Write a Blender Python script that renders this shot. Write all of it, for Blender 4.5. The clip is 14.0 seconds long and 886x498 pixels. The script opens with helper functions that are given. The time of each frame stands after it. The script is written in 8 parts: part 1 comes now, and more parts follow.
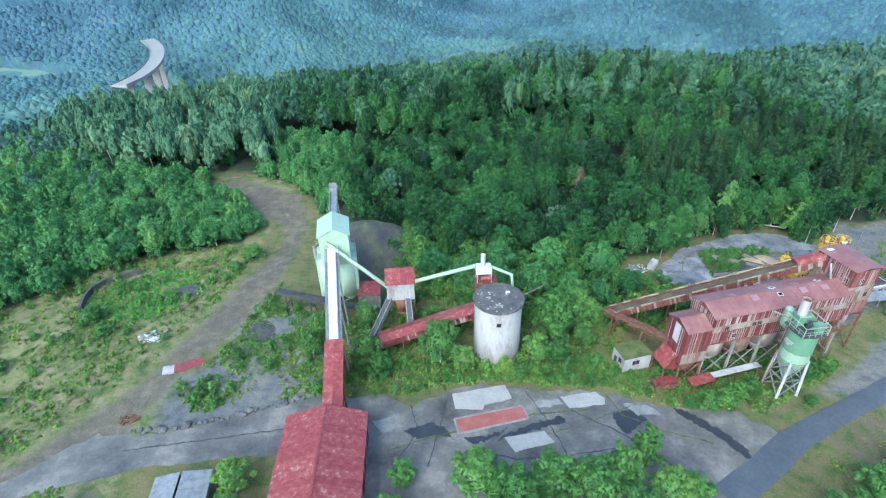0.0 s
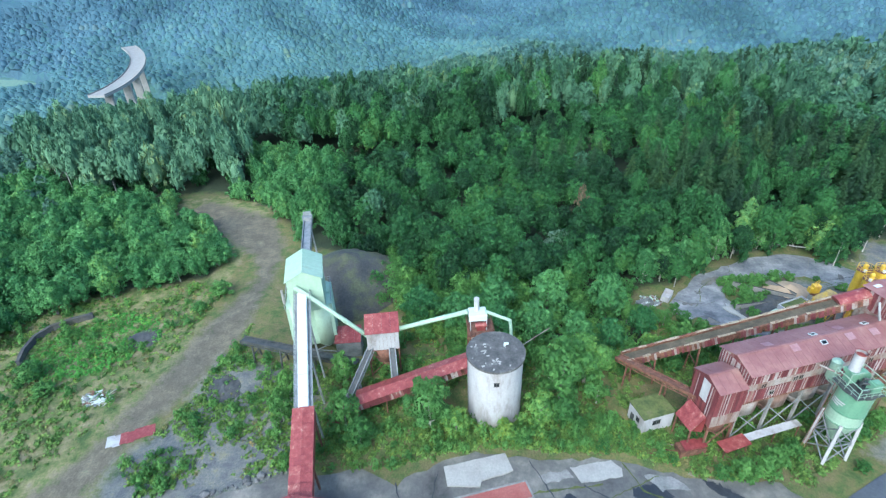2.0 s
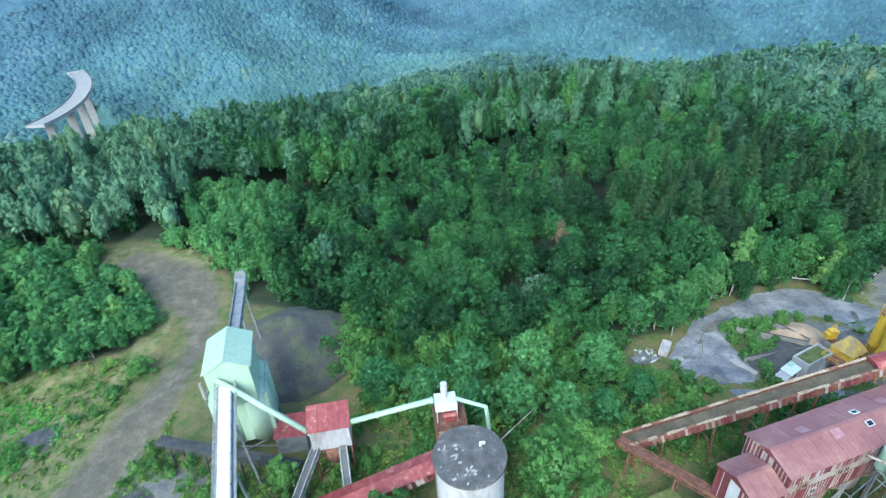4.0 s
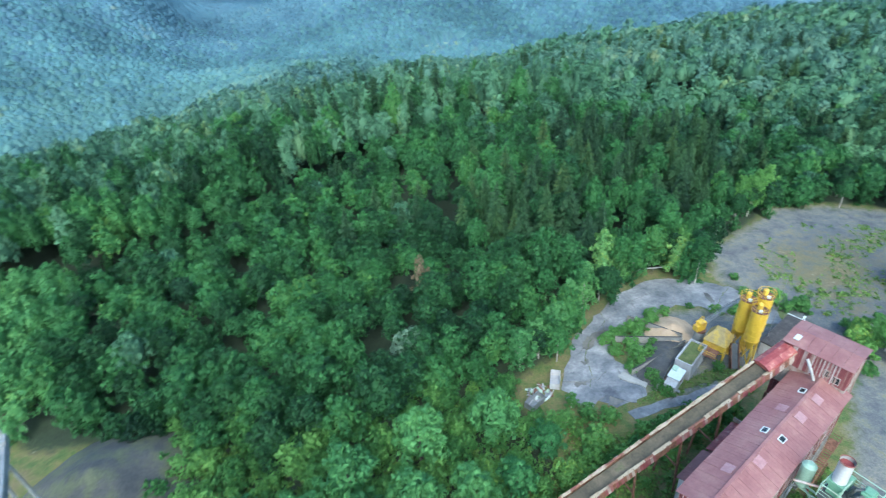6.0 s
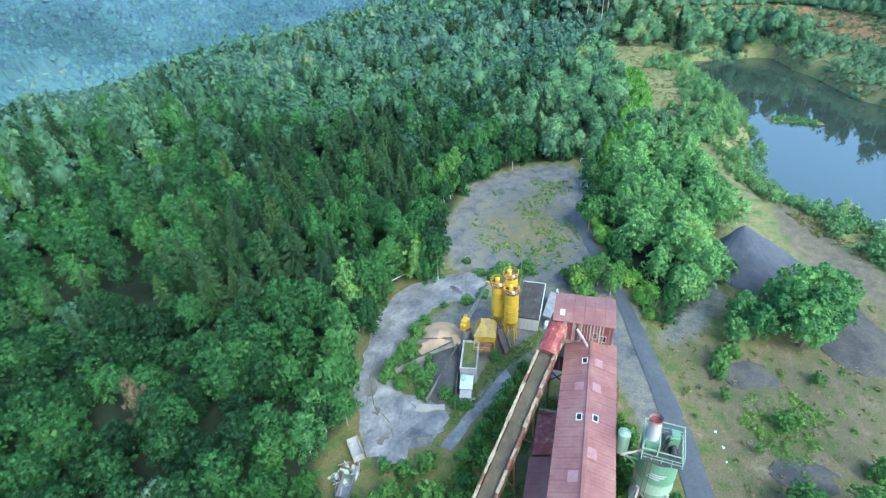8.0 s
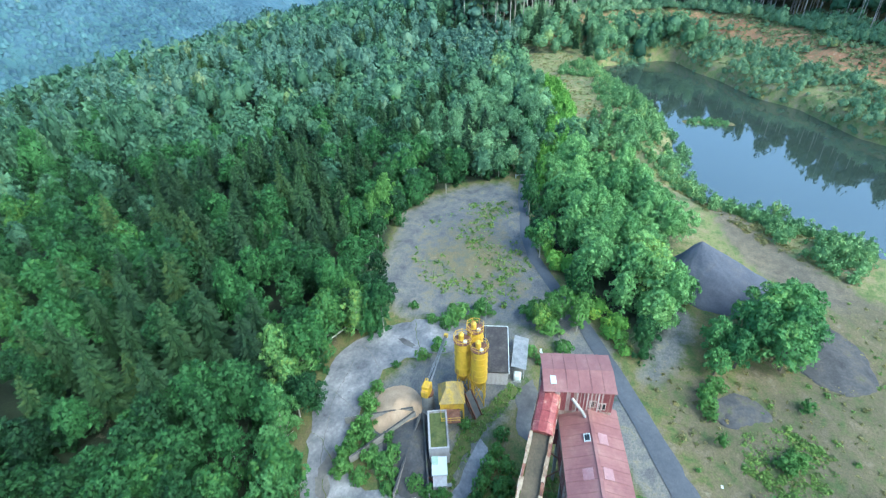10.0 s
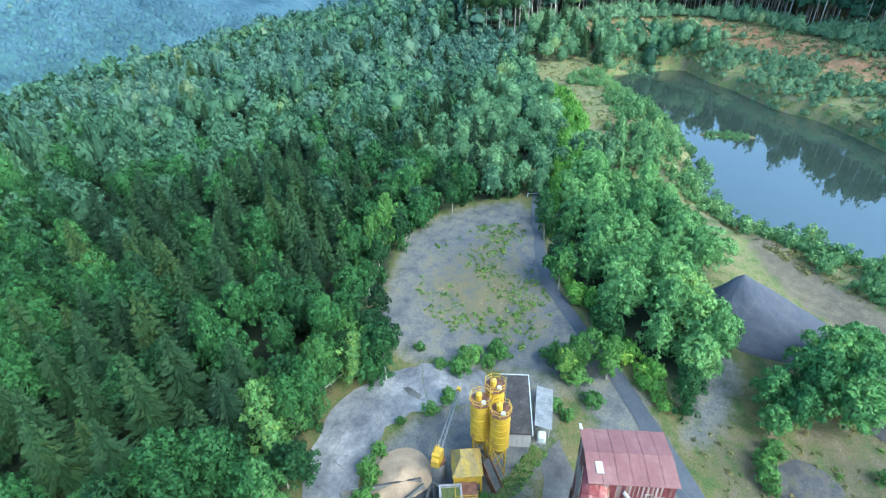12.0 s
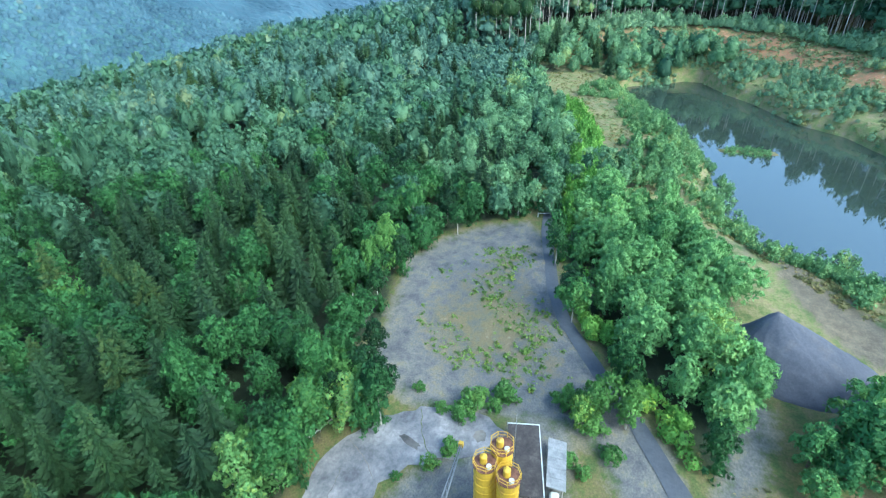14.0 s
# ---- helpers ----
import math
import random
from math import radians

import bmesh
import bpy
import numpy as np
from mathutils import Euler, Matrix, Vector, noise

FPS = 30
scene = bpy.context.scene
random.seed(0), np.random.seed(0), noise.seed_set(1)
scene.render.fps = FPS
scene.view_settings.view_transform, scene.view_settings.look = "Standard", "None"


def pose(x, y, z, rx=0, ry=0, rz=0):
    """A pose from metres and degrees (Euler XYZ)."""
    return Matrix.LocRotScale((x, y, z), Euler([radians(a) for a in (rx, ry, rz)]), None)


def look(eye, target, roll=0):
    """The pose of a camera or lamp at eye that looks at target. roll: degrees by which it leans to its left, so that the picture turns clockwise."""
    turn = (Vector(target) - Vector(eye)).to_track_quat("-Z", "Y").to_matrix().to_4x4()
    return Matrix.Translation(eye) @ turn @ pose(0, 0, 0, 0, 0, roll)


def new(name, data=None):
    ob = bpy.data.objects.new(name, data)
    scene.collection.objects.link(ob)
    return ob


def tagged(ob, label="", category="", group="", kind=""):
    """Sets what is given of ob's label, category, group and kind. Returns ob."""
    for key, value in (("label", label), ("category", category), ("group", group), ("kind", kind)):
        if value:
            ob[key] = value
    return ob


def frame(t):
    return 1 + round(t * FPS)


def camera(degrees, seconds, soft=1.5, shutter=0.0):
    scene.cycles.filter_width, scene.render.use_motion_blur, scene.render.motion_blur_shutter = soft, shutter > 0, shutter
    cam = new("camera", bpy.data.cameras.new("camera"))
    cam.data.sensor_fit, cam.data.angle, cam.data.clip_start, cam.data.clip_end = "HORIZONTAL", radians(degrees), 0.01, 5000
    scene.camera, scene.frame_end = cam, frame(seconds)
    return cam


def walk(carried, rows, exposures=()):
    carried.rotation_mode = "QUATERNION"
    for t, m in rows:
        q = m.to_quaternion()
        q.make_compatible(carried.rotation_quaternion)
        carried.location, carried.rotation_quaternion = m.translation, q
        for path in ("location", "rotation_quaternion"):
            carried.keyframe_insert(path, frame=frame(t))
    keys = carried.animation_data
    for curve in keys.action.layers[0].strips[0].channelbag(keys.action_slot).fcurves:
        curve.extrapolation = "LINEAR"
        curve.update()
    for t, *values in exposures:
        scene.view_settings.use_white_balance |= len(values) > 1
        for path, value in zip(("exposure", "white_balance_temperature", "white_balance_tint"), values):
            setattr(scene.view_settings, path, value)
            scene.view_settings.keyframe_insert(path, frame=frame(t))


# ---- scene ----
cam = camera(79.75, 14.0, soft=1.2, shutter=0.5)
PATH = [
    (0, (0.333, -1.440, 77.289), (0.275, 0.255, 76.229), -1.26),
    (0.5, (0.533, 1.995, 77.409), (0.476, 3.689, 76.348), -1.48),
    (1, (0.810, 6.068, 77.057), (0.758, 7.763, 75.997), -1.73),
    (1.5, (1.125, 10.328, 76.540), (1.080, 12.023, 75.480), -1.96),
    (2, (1.593, 15.305, 76.054), (1.552, 17.000, 74.993), -2.17),
    (2.2, (1.903, 17.402, 76.021), (1.859, 19.097, 74.959), -2.25),
    (4.3, (4.785, 38.415, 73.985), (4.898, 40.127, 72.956), -3.73),
    (4.5, (4.785, 40.529, 74.304), (4.966, 42.231, 73.268), -3.80),
    (5, (5.387, 46.088, 74.789), (5.785, 47.740, 73.733), -4.03),
    (5.5, (6.564, 50.711, 74.341), (7.114, 52.316, 73.282), -4.21),
    (6, (7.734, 55.232, 74.043), (8.345, 56.814, 72.983), -4.20),
    (6.5, (8.838, 58.873, 73.474), (9.775, 60.276, 72.401), -4.24),
    (7, (9.660, 64.403, 73.587), (10.935, 65.475, 72.481), -3.47),
    (7.5, (11.294, 68.328, 73.231), (12.660, 69.279, 72.122), -3.22),
    (8, (13.806, 72.120, 72.750), (15.219, 72.999, 71.640), -3.14),
    (8.5, (16.090, 75.574, 72.346), (17.536, 76.396, 71.236), -2.81),
    (9, (19.084, 78.785, 71.841), (20.572, 79.529, 70.730), -2.66),
    (9.2, (20.340, 80.183, 71.674), (21.847, 80.880, 70.560), -2.47),
    (11.3, (34.501, 90.489, 69.071), (36.081, 91.045, 67.978), -1.70),
    (11.5, (35.399, 91.053, 68.715), (36.981, 91.616, 67.629), -1.75),
    (12, (37.759, 91.869, 68.225), (39.335, 92.457, 67.143), -1.65),
    (12.5, (39.613, 92.397, 67.777), (41.190, 92.988, 66.699), -1.58),
    (13, (41.809, 92.908, 67.583), (43.386, 93.508, 66.510), -1.57),
    (13.5, (44.131, 93.425, 67.247), (45.710, 94.037, 66.183), -1.56),
    (14, (46.730, 94.495, 66.963), (48.310, 95.111, 65.904), -1.40),
]
walk(cam, [(t, look(eye, target, roll)) for t, eye, target, roll in PATH], exposures=((0.0, 1.60, 5140, 1), (4.5, 1.70, 5110, -1), (8.0, 1.86, 5230, -3), (14.0, 1.91, 5190, -3)))

# world: soft evening sky under thin cloud, with a wide weak sun
world = bpy.data.worlds.new("sky")
scene.world = world
world.use_nodes = True
wn = world.node_tree.nodes
sky = wn.new("ShaderNodeTexSky")
sky.sky_type, sky.sun_disc = "NISHITA", False
sky.sun_elevation, sky.sun_rotation = radians(38), radians(200)
sky.air_density, sky.dust_density, sky.ozone_density = 1.0, 3.0, 1.2
wn["Background"].inputs["Strength"].default_value = 0.15
world.node_tree.links.new(sky.outputs[0], wn["Background"].inputs["Color"])
lamp = bpy.data.lights.new("sun", "SUN")
lamp.energy, lamp.angle, lamp.color = 0.55, radians(16), (1.0, 0.95, 0.88)
sun = new("sun", lamp)
sun.matrix_world = look((0, 0, 300), (160, 330, -200))

import mathutils.geometry

# ---------------------------------------------------------------- materials
def nodes_of(name):
    m = bpy.data.materials.new(name)
    m.use_nodes = True
    nt = m.node_tree
    return m, nt, nt.nodes["Principled BSDF"], nt.nodes["Material Output"]


def noise_of(nt, vec, scale, detail=5.0, rough=0.6):
    n = nt.nodes.new("ShaderNodeTexNoise")
    n.inputs["Scale"].default_value, n.inputs["Detail"].default_value, n.inputs["Roughness"].default_value = scale, detail, rough
    nt.links.new(vec, n.inputs["Vector"])
    return n.outputs["Fac"]


def ramp_of(nt, fac, stops):
    r = nt.nodes.new("ShaderNodeValToRGB")
    el = r.color_ramp.elements
    while len(el) < len(stops):
        el.new(0.5)
    for e, (p, c) in zip(el, stops):
        e.position, e.color = p, (*c, 1)
    nt.links.new(fac, r.inputs["Fac"])
    return r.outputs["Color"]


def mix_of(nt, fac, a, b, mode="MIX"):
    x = nt.nodes.new("ShaderNodeMix")
    x.data_type, x.blend_type = "RGBA", mode
    for sock, v in ((x.inputs[0], fac), (x.inputs[6], a), (x.inputs[7], b)):
        if isinstance(v, (int, float)):
            sock.default_value = v
        elif isinstance(v, tuple):
            sock.default_value = (*v, 1)
        else:
            nt.links.new(v, sock)
    return x.outputs[2]


def calc(nt, op, a, b=0.0, clamp=False):
    x = nt.nodes.new("ShaderNodeMath")
    x.operation, x.use_clamp = op, clamp
    for sock, v in zip(x.inputs, (a, b)):
        if isinstance(v, (int, float)):
            sock.default_value = v
        else:
            nt.links.new(v, sock)
    return x.outputs[0]


def where(nt):
    return nt.nodes.new("ShaderNodeNewGeometry").outputs["Position"]


def bump_of(nt, bsdf, height, strength, distance):
    b = nt.nodes.new("ShaderNodeBump")
    b.inputs["Strength"].default_value, b.inputs["Distance"].default_value = strength, distance
    nt.links.new(height, b.inputs["Height"])
    nt.links.new(b.outputs["Normal"], bsdf.inputs["Normal"])


def mat(name, stops, scale, rough=0.8, metal=0.0, fine=6.0, vary=0.35, bump=0.3, depth=0.02, streak=1.0, random=0.0):
    """Two-scale weathered surface. stops: ramp of the coarse noise; vary: strength of the fine grain; streak below 1 draws the stains out downwards."""
    m, nt, bsdf, _ = nodes_of(name)
    pos = where(nt)
    mp = nt.nodes.new("ShaderNodeMapping")
    mp.inputs["Scale"].default_value = (1, 1, streak)
    nt.links.new(pos, mp.inputs["Vector"])
    fac = noise_of(nt, mp.outputs[0], scale, 6.0, 0.65)
    if random:
        info = nt.nodes.new("ShaderNodeObjectInfo")
        fac = calc(nt, "ADD", fac, calc(nt, "MULTIPLY", calc(nt, "SUBTRACT", info.outputs["Random"], 0.5), random), True)
    col = ramp_of(nt, fac, stops)
    grain = noise_of(nt, pos, fine, 4.0, 0.7)
    g = ramp_of(nt, grain, [(0.25, (1 - vary,) * 3), (0.75, (1 + vary * 0.6,) * 3)])
    nt.links.new(mix_of(nt, 1.0, col, g, "MULTIPLY"), bsdf.inputs["Base Color"])
    bsdf.inputs["Roughness"].default_value, bsdf.inputs["Metallic"].default_value = rough, metal
    bump_of(nt, bsdf, grain, bump, depth)
    return m


def leaf_mat(name, dark, light, gaps=0.0, grain=2.6):
    """Foliage: each tree has a tint of its own, each leaf clump a shade of its own; some light passes through, and gaps lie between the leaves."""
    m, nt, bsdf, out = nodes_of(name)
    att = nt.nodes.new("ShaderNodeAttribute")
    att.attribute_name = "tint"
    info = nt.nodes.new("ShaderNodeObjectInfo")
    geo = nt.nodes.new("ShaderNodeNewGeometry")
    tree = calc(nt, "ADD", att.outputs["Fac"], calc(nt, "MULTIPLY", calc(nt, "LESS_THAN", att.outputs["Fac"], 0.001), info.outputs["Random"]))
    big = noise_of(nt, geo.outputs["Position"], 0.018, 3.0, 0.6)
    t = calc(nt, "ADD", calc(nt, "MULTIPLY", tree, 0.68), calc(nt, "MULTIPLY", geo.outputs["Random Per Island"], 0.32))
    t = calc(nt, "ADD", t, calc(nt, "MULTIPLY", calc(nt, "SUBTRACT", big, 0.5), 0.9), True)
    mid = tuple((a + b) / 2 for a, b in zip(dark, light))
    warm = (light[0] * 1.5, light[1] * 1.08, light[2] * 0.75)
    col = ramp_of(nt, t, [(0.05, dark), (0.45, mid), (0.8, light), (1.0, warm)])
    fine = noise_of(nt, geo.outputs["Position"], 1.9, 5.0, 0.8)
    col = mix_of(nt, 1.0, col, ramp_of(nt, fine, [(0.3, (0.6, 0.62, 0.6)), (0.7, (1.25, 1.25, 1.2))]), "MULTIPLY")
    nt.links.new(col, bsdf.inputs["Base Color"])
    bsdf.inputs["Roughness"].default_value = 0.65
    bsdf.inputs["Specular IOR Level"].default_value = 0.25
    tl = nt.nodes.new("ShaderNodeBsdfTranslucent")
    nt.links.new(col, tl.inputs["Color"])
    ms = nt.nodes.new("ShaderNodeMixShader")
    ms.inputs[0].default_value = 0.14
    nt.links.new(bsdf.outputs[0], ms.inputs[1])
    nt.links.new(tl.outputs[0], ms.inputs[2])
    leaf = ms.outputs[0]
    if gaps:
        hole = nt.nodes.new("ShaderNodeMixShader")
        nt.links.new(calc(nt, "GREATER_THAN", noise_of(nt, geo.outputs["Position"], grain, 1.5, 0.6), gaps), hole.inputs[0])
        nt.links.new(leaf, hole.inputs[1])
        nt.links.new(nt.nodes.new("ShaderNodeBsdfTransparent").outputs[0], hole.inputs[2])
        leaf = hole.outputs[0]
    nt.links.new(leaf, out.inputs["Surface"])
    bump_of(nt, bsdf, fine, 0.7, 0.3)
    return m


LEAF = leaf_mat("broadleaf_foliage", (0.007, 0.029, 0.011), (0.058, 0.164, 0.045), 0.54)
NEEDLE = leaf_mat("spruce_needles", (0.010, 0.032, 0.014), (0.038, 0.086, 0.028), 0.56, 4.0)
SHRUB = leaf_mat("shrub_foliage", (0.050, 0.135, 0.031), (0.140, 0.284, 0.065), 0.54)
PALE = leaf_mat("willow_foliage", (0.10, 0.17, 0.11), (0.20, 0.28, 0.19), 0.54)
# paler, bluer leaf colours for distant woods: haze put into the colour
HAZY_FAR = leaf_mat("hazy_distant_woods", (0.032, 0.084, 0.048), (0.099, 0.201, 0.104))
HAZY_SLOPES = leaf_mat("hazy_hillside_woods", (0.052, 0.114, 0.084), (0.115, 0.211, 0.143))
YOUNG = leaf_mat("young_woods", (0.040, 0.130, 0.040), (0.128, 0.290, 0.086), 0.54)
LAKESIDE = leaf_mat("lakeside_scrub", (0.095, 0.205, 0.075), (0.215, 0.375, 0.140), 0.54)
LAKEWOOD = leaf_mat("lake_end_woods", (0.058, 0.135, 0.063), (0.192, 0.343, 0.160), 0.54)
# near valley side: leaf colour already shifted towards blue by painted haze
HAZY_HILLS = leaf_mat("hazy_valley_side_woods", (0.051, 0.107, 0.103), (0.112, 0.210, 0.191))
ALDER = leaf_mat("alder_foliage", (0.075, 0.189, 0.057), (0.234, 0.438, 0.142), 0.54)
POPLAR = leaf_mat("poplar_foliage", (0.068, 0.152, 0.087), (0.143, 0.262, 0.143))
BROWN = leaf_mat("withered_foliage", (0.085, 0.070, 0.038), (0.190, 0.140, 0.085), 0.54)
BANKGRASS = leaf_mat("far_bank_grass", (0.150, 0.215, 0.085), (0.270, 0.310, 0.140))
# pale far-bank scrub, lightened and greyed by haze put into its colour
HAZY_SCRUB = leaf_mat("hazy_far_bank_scrub", (0.100, 0.195, 0.100), (0.220, 0.350, 0.180), 0.54)
BIRCHLEAF = leaf_mat("birch_foliage", (0.050, 0.150, 0.046), (0.150, 0.305, 0.092), 0.54)
HEDGING = leaf_mat("bright_hedge_foliage", (0.095, 0.235, 0.036), (0.200, 0.400, 0.070), 0.54)
BRIGHT = leaf_mat("bright_marsh_plants", (0.075, 0.230, 0.035), (0.140, 0.340, 0.060))
STRAW = leaf_mat("dry_grass", (0.125, 0.140, 0.045), (0.235, 0.215, 0.085))
WEEDS = leaf_mat("weed_foliage", (0.080, 0.155, 0.032), (0.187, 0.289, 0.062))
# valley woods step bluer and greyer with distance: haze put into the leaf colours
HAZY_FLOOR = leaf_mat("hazy_valley_floor_woods", (0.038, 0.084, 0.101), (0.102, 0.200, 0.211))
HAZY_VALLEY = leaf_mat("hazy_valley_woods", (0.034, 0.075, 0.106), (0.089, 0.165, 0.207))
HAZY_RIDGE = leaf_mat("hazy_ridge_woods", (0.038, 0.075, 0.106), (0.090, 0.156, 0.200))
FIELD = mat("pale_valley_field", [(0.3, (0.11, 0.20, 0.15)), (0.7, (0.19, 0.26, 0.19))], 0.02, 0.9)
BARK = mat("bark", [(0.3, (0.06, 0.05, 0.04)), (0.7, (0.16, 0.14, 0.12))], 1.2, 0.9, streak=0.3)
PALE_BARK = mat("pale_bark", [(0.3, (0.22, 0.2, 0.17)), (0.7, (0.5, 0.47, 0.42))], 0.8, 0.9, streak=0.3)
RED_ROOF = mat("faded_red_roof", [(0.25, (0.170, 0.065, 0.058)), (0.5, (0.225, 0.103, 0.091)), (0.64, (0.270, 0.140, 0.117)), (0.8, (0.320, 0.224, 0.172))], 0.30, 0.55, fine=2.0, vary=0.14, random=0.02)
RED_OLD = mat("bright_red_roof", [(0.3, (0.157, 0.024, 0.025)), (0.50, (0.224, 0.044, 0.040)), (0.62, (0.269, 0.083, 0.065)), (0.78, (0.470, 0.330, 0.243))], 1.3, 0.5, fine=4.0, vary=0.25, random=0.12)
SIDING = mat("weathered_red_siding", [(0.30, (0.11, 0.028, 0.030)), (0.52, (0.175, 0.045, 0.044)), (0.60, (0.24, 0.11, 0.09)), (0.65, (0.36, 0.30, 0.26)), (0.8, (0.42, 0.38, 0.33))], 0.5, 0.6, fine=3.0, vary=0.3, streak=0.25, random=0.45)
RED_SHEET = mat("dark_red_sheet", [(0.30, (0.10, 0.024, 0.028)), (0.52, (0.165, 0.040, 0.042)), (0.66, (0.22, 0.085, 0.075)), (0.8, (0.34, 0.24, 0.21))], 0.7, 0.6, fine=3.0, vary=0.3, streak=0.2, random=0.25)
BLEACHED = mat("bleached_sheet", [(0.30, (0.42, 0.37, 0.34)), (0.52, (0.33, 0.26, 0.23)), (0.66, (0.24, 0.14, 0.11)), (0.8, (0.16, 0.06, 0.05))], 0.7, 0.65, fine=3.0, vary=0.25, streak=0.2, random=0.3)
SILO_PALE = mat("pale_mint_silo_paint", [(0.3, (0.240, 0.350, 0.248)), (0.55, (0.300, 0.400, 0.285)), (0.75, (0.270, 0.280, 0.193))], 0.4, 0.55, fine=3.0, vary=0.18, streak=0.3)
TAR_ROOF = mat("dark_bitumen_roof", [(0.3, (0.028, 0.026, 0.024)), (0.55, (0.055, 0.048, 0.042)), (0.75, (0.10, 0.09, 0.078))], 0.8, 0.9, fine=2.5, vary=0.4)
FADED = mat("faded_roof_sheet", [(0.3, (0.27, 0.13, 0.13)), (0.6, (0.33, 0.20, 0.195)), (0.8, (0.38, 0.28, 0.27))], 0.9, 0.6, fine=3.0, vary=0.2)
PALE_SIDING = mat("stained_pale_siding", [(0.30, (0.36, 0.335, 0.30)), (0.5, (0.29, 0.24, 0.20)), (0.60, (0.21, 0.13, 0.095)), (0.8, (0.12, 0.06, 0.045))], 0.4, 0.7, fine=3.0, vary=0.25, streak=0.35, random=0.2)
RUST = mat("rusty_steel", [(0.3, (0.07, 0.035, 0.022)), (0.5, (0.16, 0.07, 0.04)), (0.7, (0.24, 0.13, 0.08))], 1.2, 0.85, fine=8.0, vary=0.35)
STEEL = mat("grey_steel", [(0.3, (0.16, 0.17, 0.17)), (0.6, (0.30, 0.31, 0.30)), (0.8, (0.24, 0.18, 0.14))], 0.8, 0.55, 0.3, fine=6.0, vary=0.25)
DARK_STEEL = mat("dark_steel", [(0.3, (0.04, 0.045, 0.045)), (0.7, (0.11, 0.11, 0.10))], 0.8, 0.6, 0.3, fine=6.0)
GREEN_PAINT = mat("mint_green_sheeting", [(0.3, (0.300, 0.412, 0.284)), (0.55, (0.370, 0.480, 0.338)), (0.75, (0.280, 0.333, 0.225))], 0.25, 0.5, fine=2.0, vary=0.12, streak=0.3)
SILO_GREEN = mat("green_silo_paint", [(0.3, (0.110, 0.230, 0.140)), (0.55, (0.150, 0.280, 0.171)), (0.75, (0.170, 0.210, 0.135))], 0.4, 0.5, fine=3.0, vary=0.18, streak=0.3)
WHITE_PAINT = mat("dirty_white_paint", [(0.30, (0.484, 0.470, 0.451)), (0.50, (0.391, 0.380, 0.361)), (0.62, (0.247, 0.225, 0.199))], 0.25, 0.7, fine=2.5, vary=0.15, streak=0.3)
WHITE_CLEAN = mat("white_sheeting", [(0.3, (0.470, 0.520, 0.484)), (0.7, (0.580, 0.620, 0.580))], 0.3, 0.45, fine=3.0, vary=0.08)
YELLOW = mat("yellow_paint", [(0.3, (0.55, 0.34, 0.022)), (0.52, (0.60, 0.39, 0.035)), (0.64, (0.40, 0.22, 0.05)), (0.78, (0.18, 0.10, 0.04))], 0.6, 0.5, fine=4.0, vary=0.15, streak=0.4)
CONCRETE = mat("concrete", [(0.3, (0.173, 0.170, 0.146)), (0.55, (0.255, 0.245, 0.216)), (0.75, (0.326, 0.310, 0.273))], 0.5, 0.85, fine=4.0, vary=0.2)
DARK_ROOF = mat("mossy_bitumen_roof", [(0.3, (0.045, 0.045, 0.042)), (0.55, (0.10, 0.095, 0.085)), (0.7, (0.20, 0.19, 0.17))], 0.5, 0.9, fine=2.5, vary=0.35)
MOSS = mat("mossy_roof", [(0.3, (0.048, 0.072, 0.018)), (0.55, (0.112, 0.128, 0.032)), (0.75, (0.160, 0.145, 0.064))], 0.6, 0.95, fine=3.0, vary=0.35, depth=0.08)
GLASS_DARK = mat("dark_glass", [(0.3, (0.012, 0.014, 0.015)), (0.7, (0.03, 0.035, 0.035))], 1.0, 0.15, fine=3.0, vary=0.2)
PILE = mat("dark_crushed_stone", [(0.3, (0.046, 0.046, 0.046)), (0.5, (0.071, 0.071, 0.068)), (0.60, (0.097, 0.090, 0.072)), (0.72, (0.087, 0.105, 0.041))], 0.3, 0.95, fine=2.5, vary=0.35, bump=0.6, depth=0.15)
MOSSY_PILE = mat("overgrown_crushed_stone", [(0.3, (0.050, 0.050, 0.046)), (0.46, (0.078, 0.074, 0.062)), (0.56, (0.10, 0.105, 0.055)), (0.72, (0.13, 0.135, 0.065))], 0.22, 0.95, fine=2.5, vary=0.4, bump=0.6, depth=0.15)
CHIPPINGS = mat("blue_grey_chippings", [(0.3, (0.062, 0.070, 0.088)), (0.55, (0.082, 0.090, 0.108)), (0.72, (0.11, 0.112, 0.118))], 0.25, 0.95, fine=2.5, vary=0.25, bump=0.5, depth=0.1)
SAND = mat("pale_sand", [(0.3, (0.34, 0.235, 0.135)), (0.7, (0.47, 0.345, 0.215))], 0.4, 0.95, fine=3.0, vary=0.2, bump=0.4, depth=0.1)
ASPHALT = mat("cracked_asphalt", [(0.30, (0.051, 0.049, 0.042)), (0.42, (0.100, 0.094, 0.081)), (0.53, (0.140, 0.131, 0.109)), (0.64, (0.224, 0.205, 0.165))], 0.13, 0.52, fine=1.6, vary=0.28, bump=0.3, depth=0.03)
PALE_ASPHALT = mat("bleached_asphalt", [(0.30, (0.075, 0.080, 0.086)), (0.43, (0.150, 0.152, 0.154)), (0.54, (0.215, 0.214, 0.206)), (0.66, (0.325, 0.315, 0.295))], 0.22, 0.62, fine=1.6, vary=0.34, bump=0.3, depth=0.03)
ROAD = mat("wet_gravel_road", [(0.3, (0.055, 0.064, 0.075)), (0.6, (0.086, 0.095, 0.104)), (0.8, (0.133, 0.130, 0.116))], 0.12, 0.75, fine=2.2, vary=0.25, bump=0.3, depth=0.03)
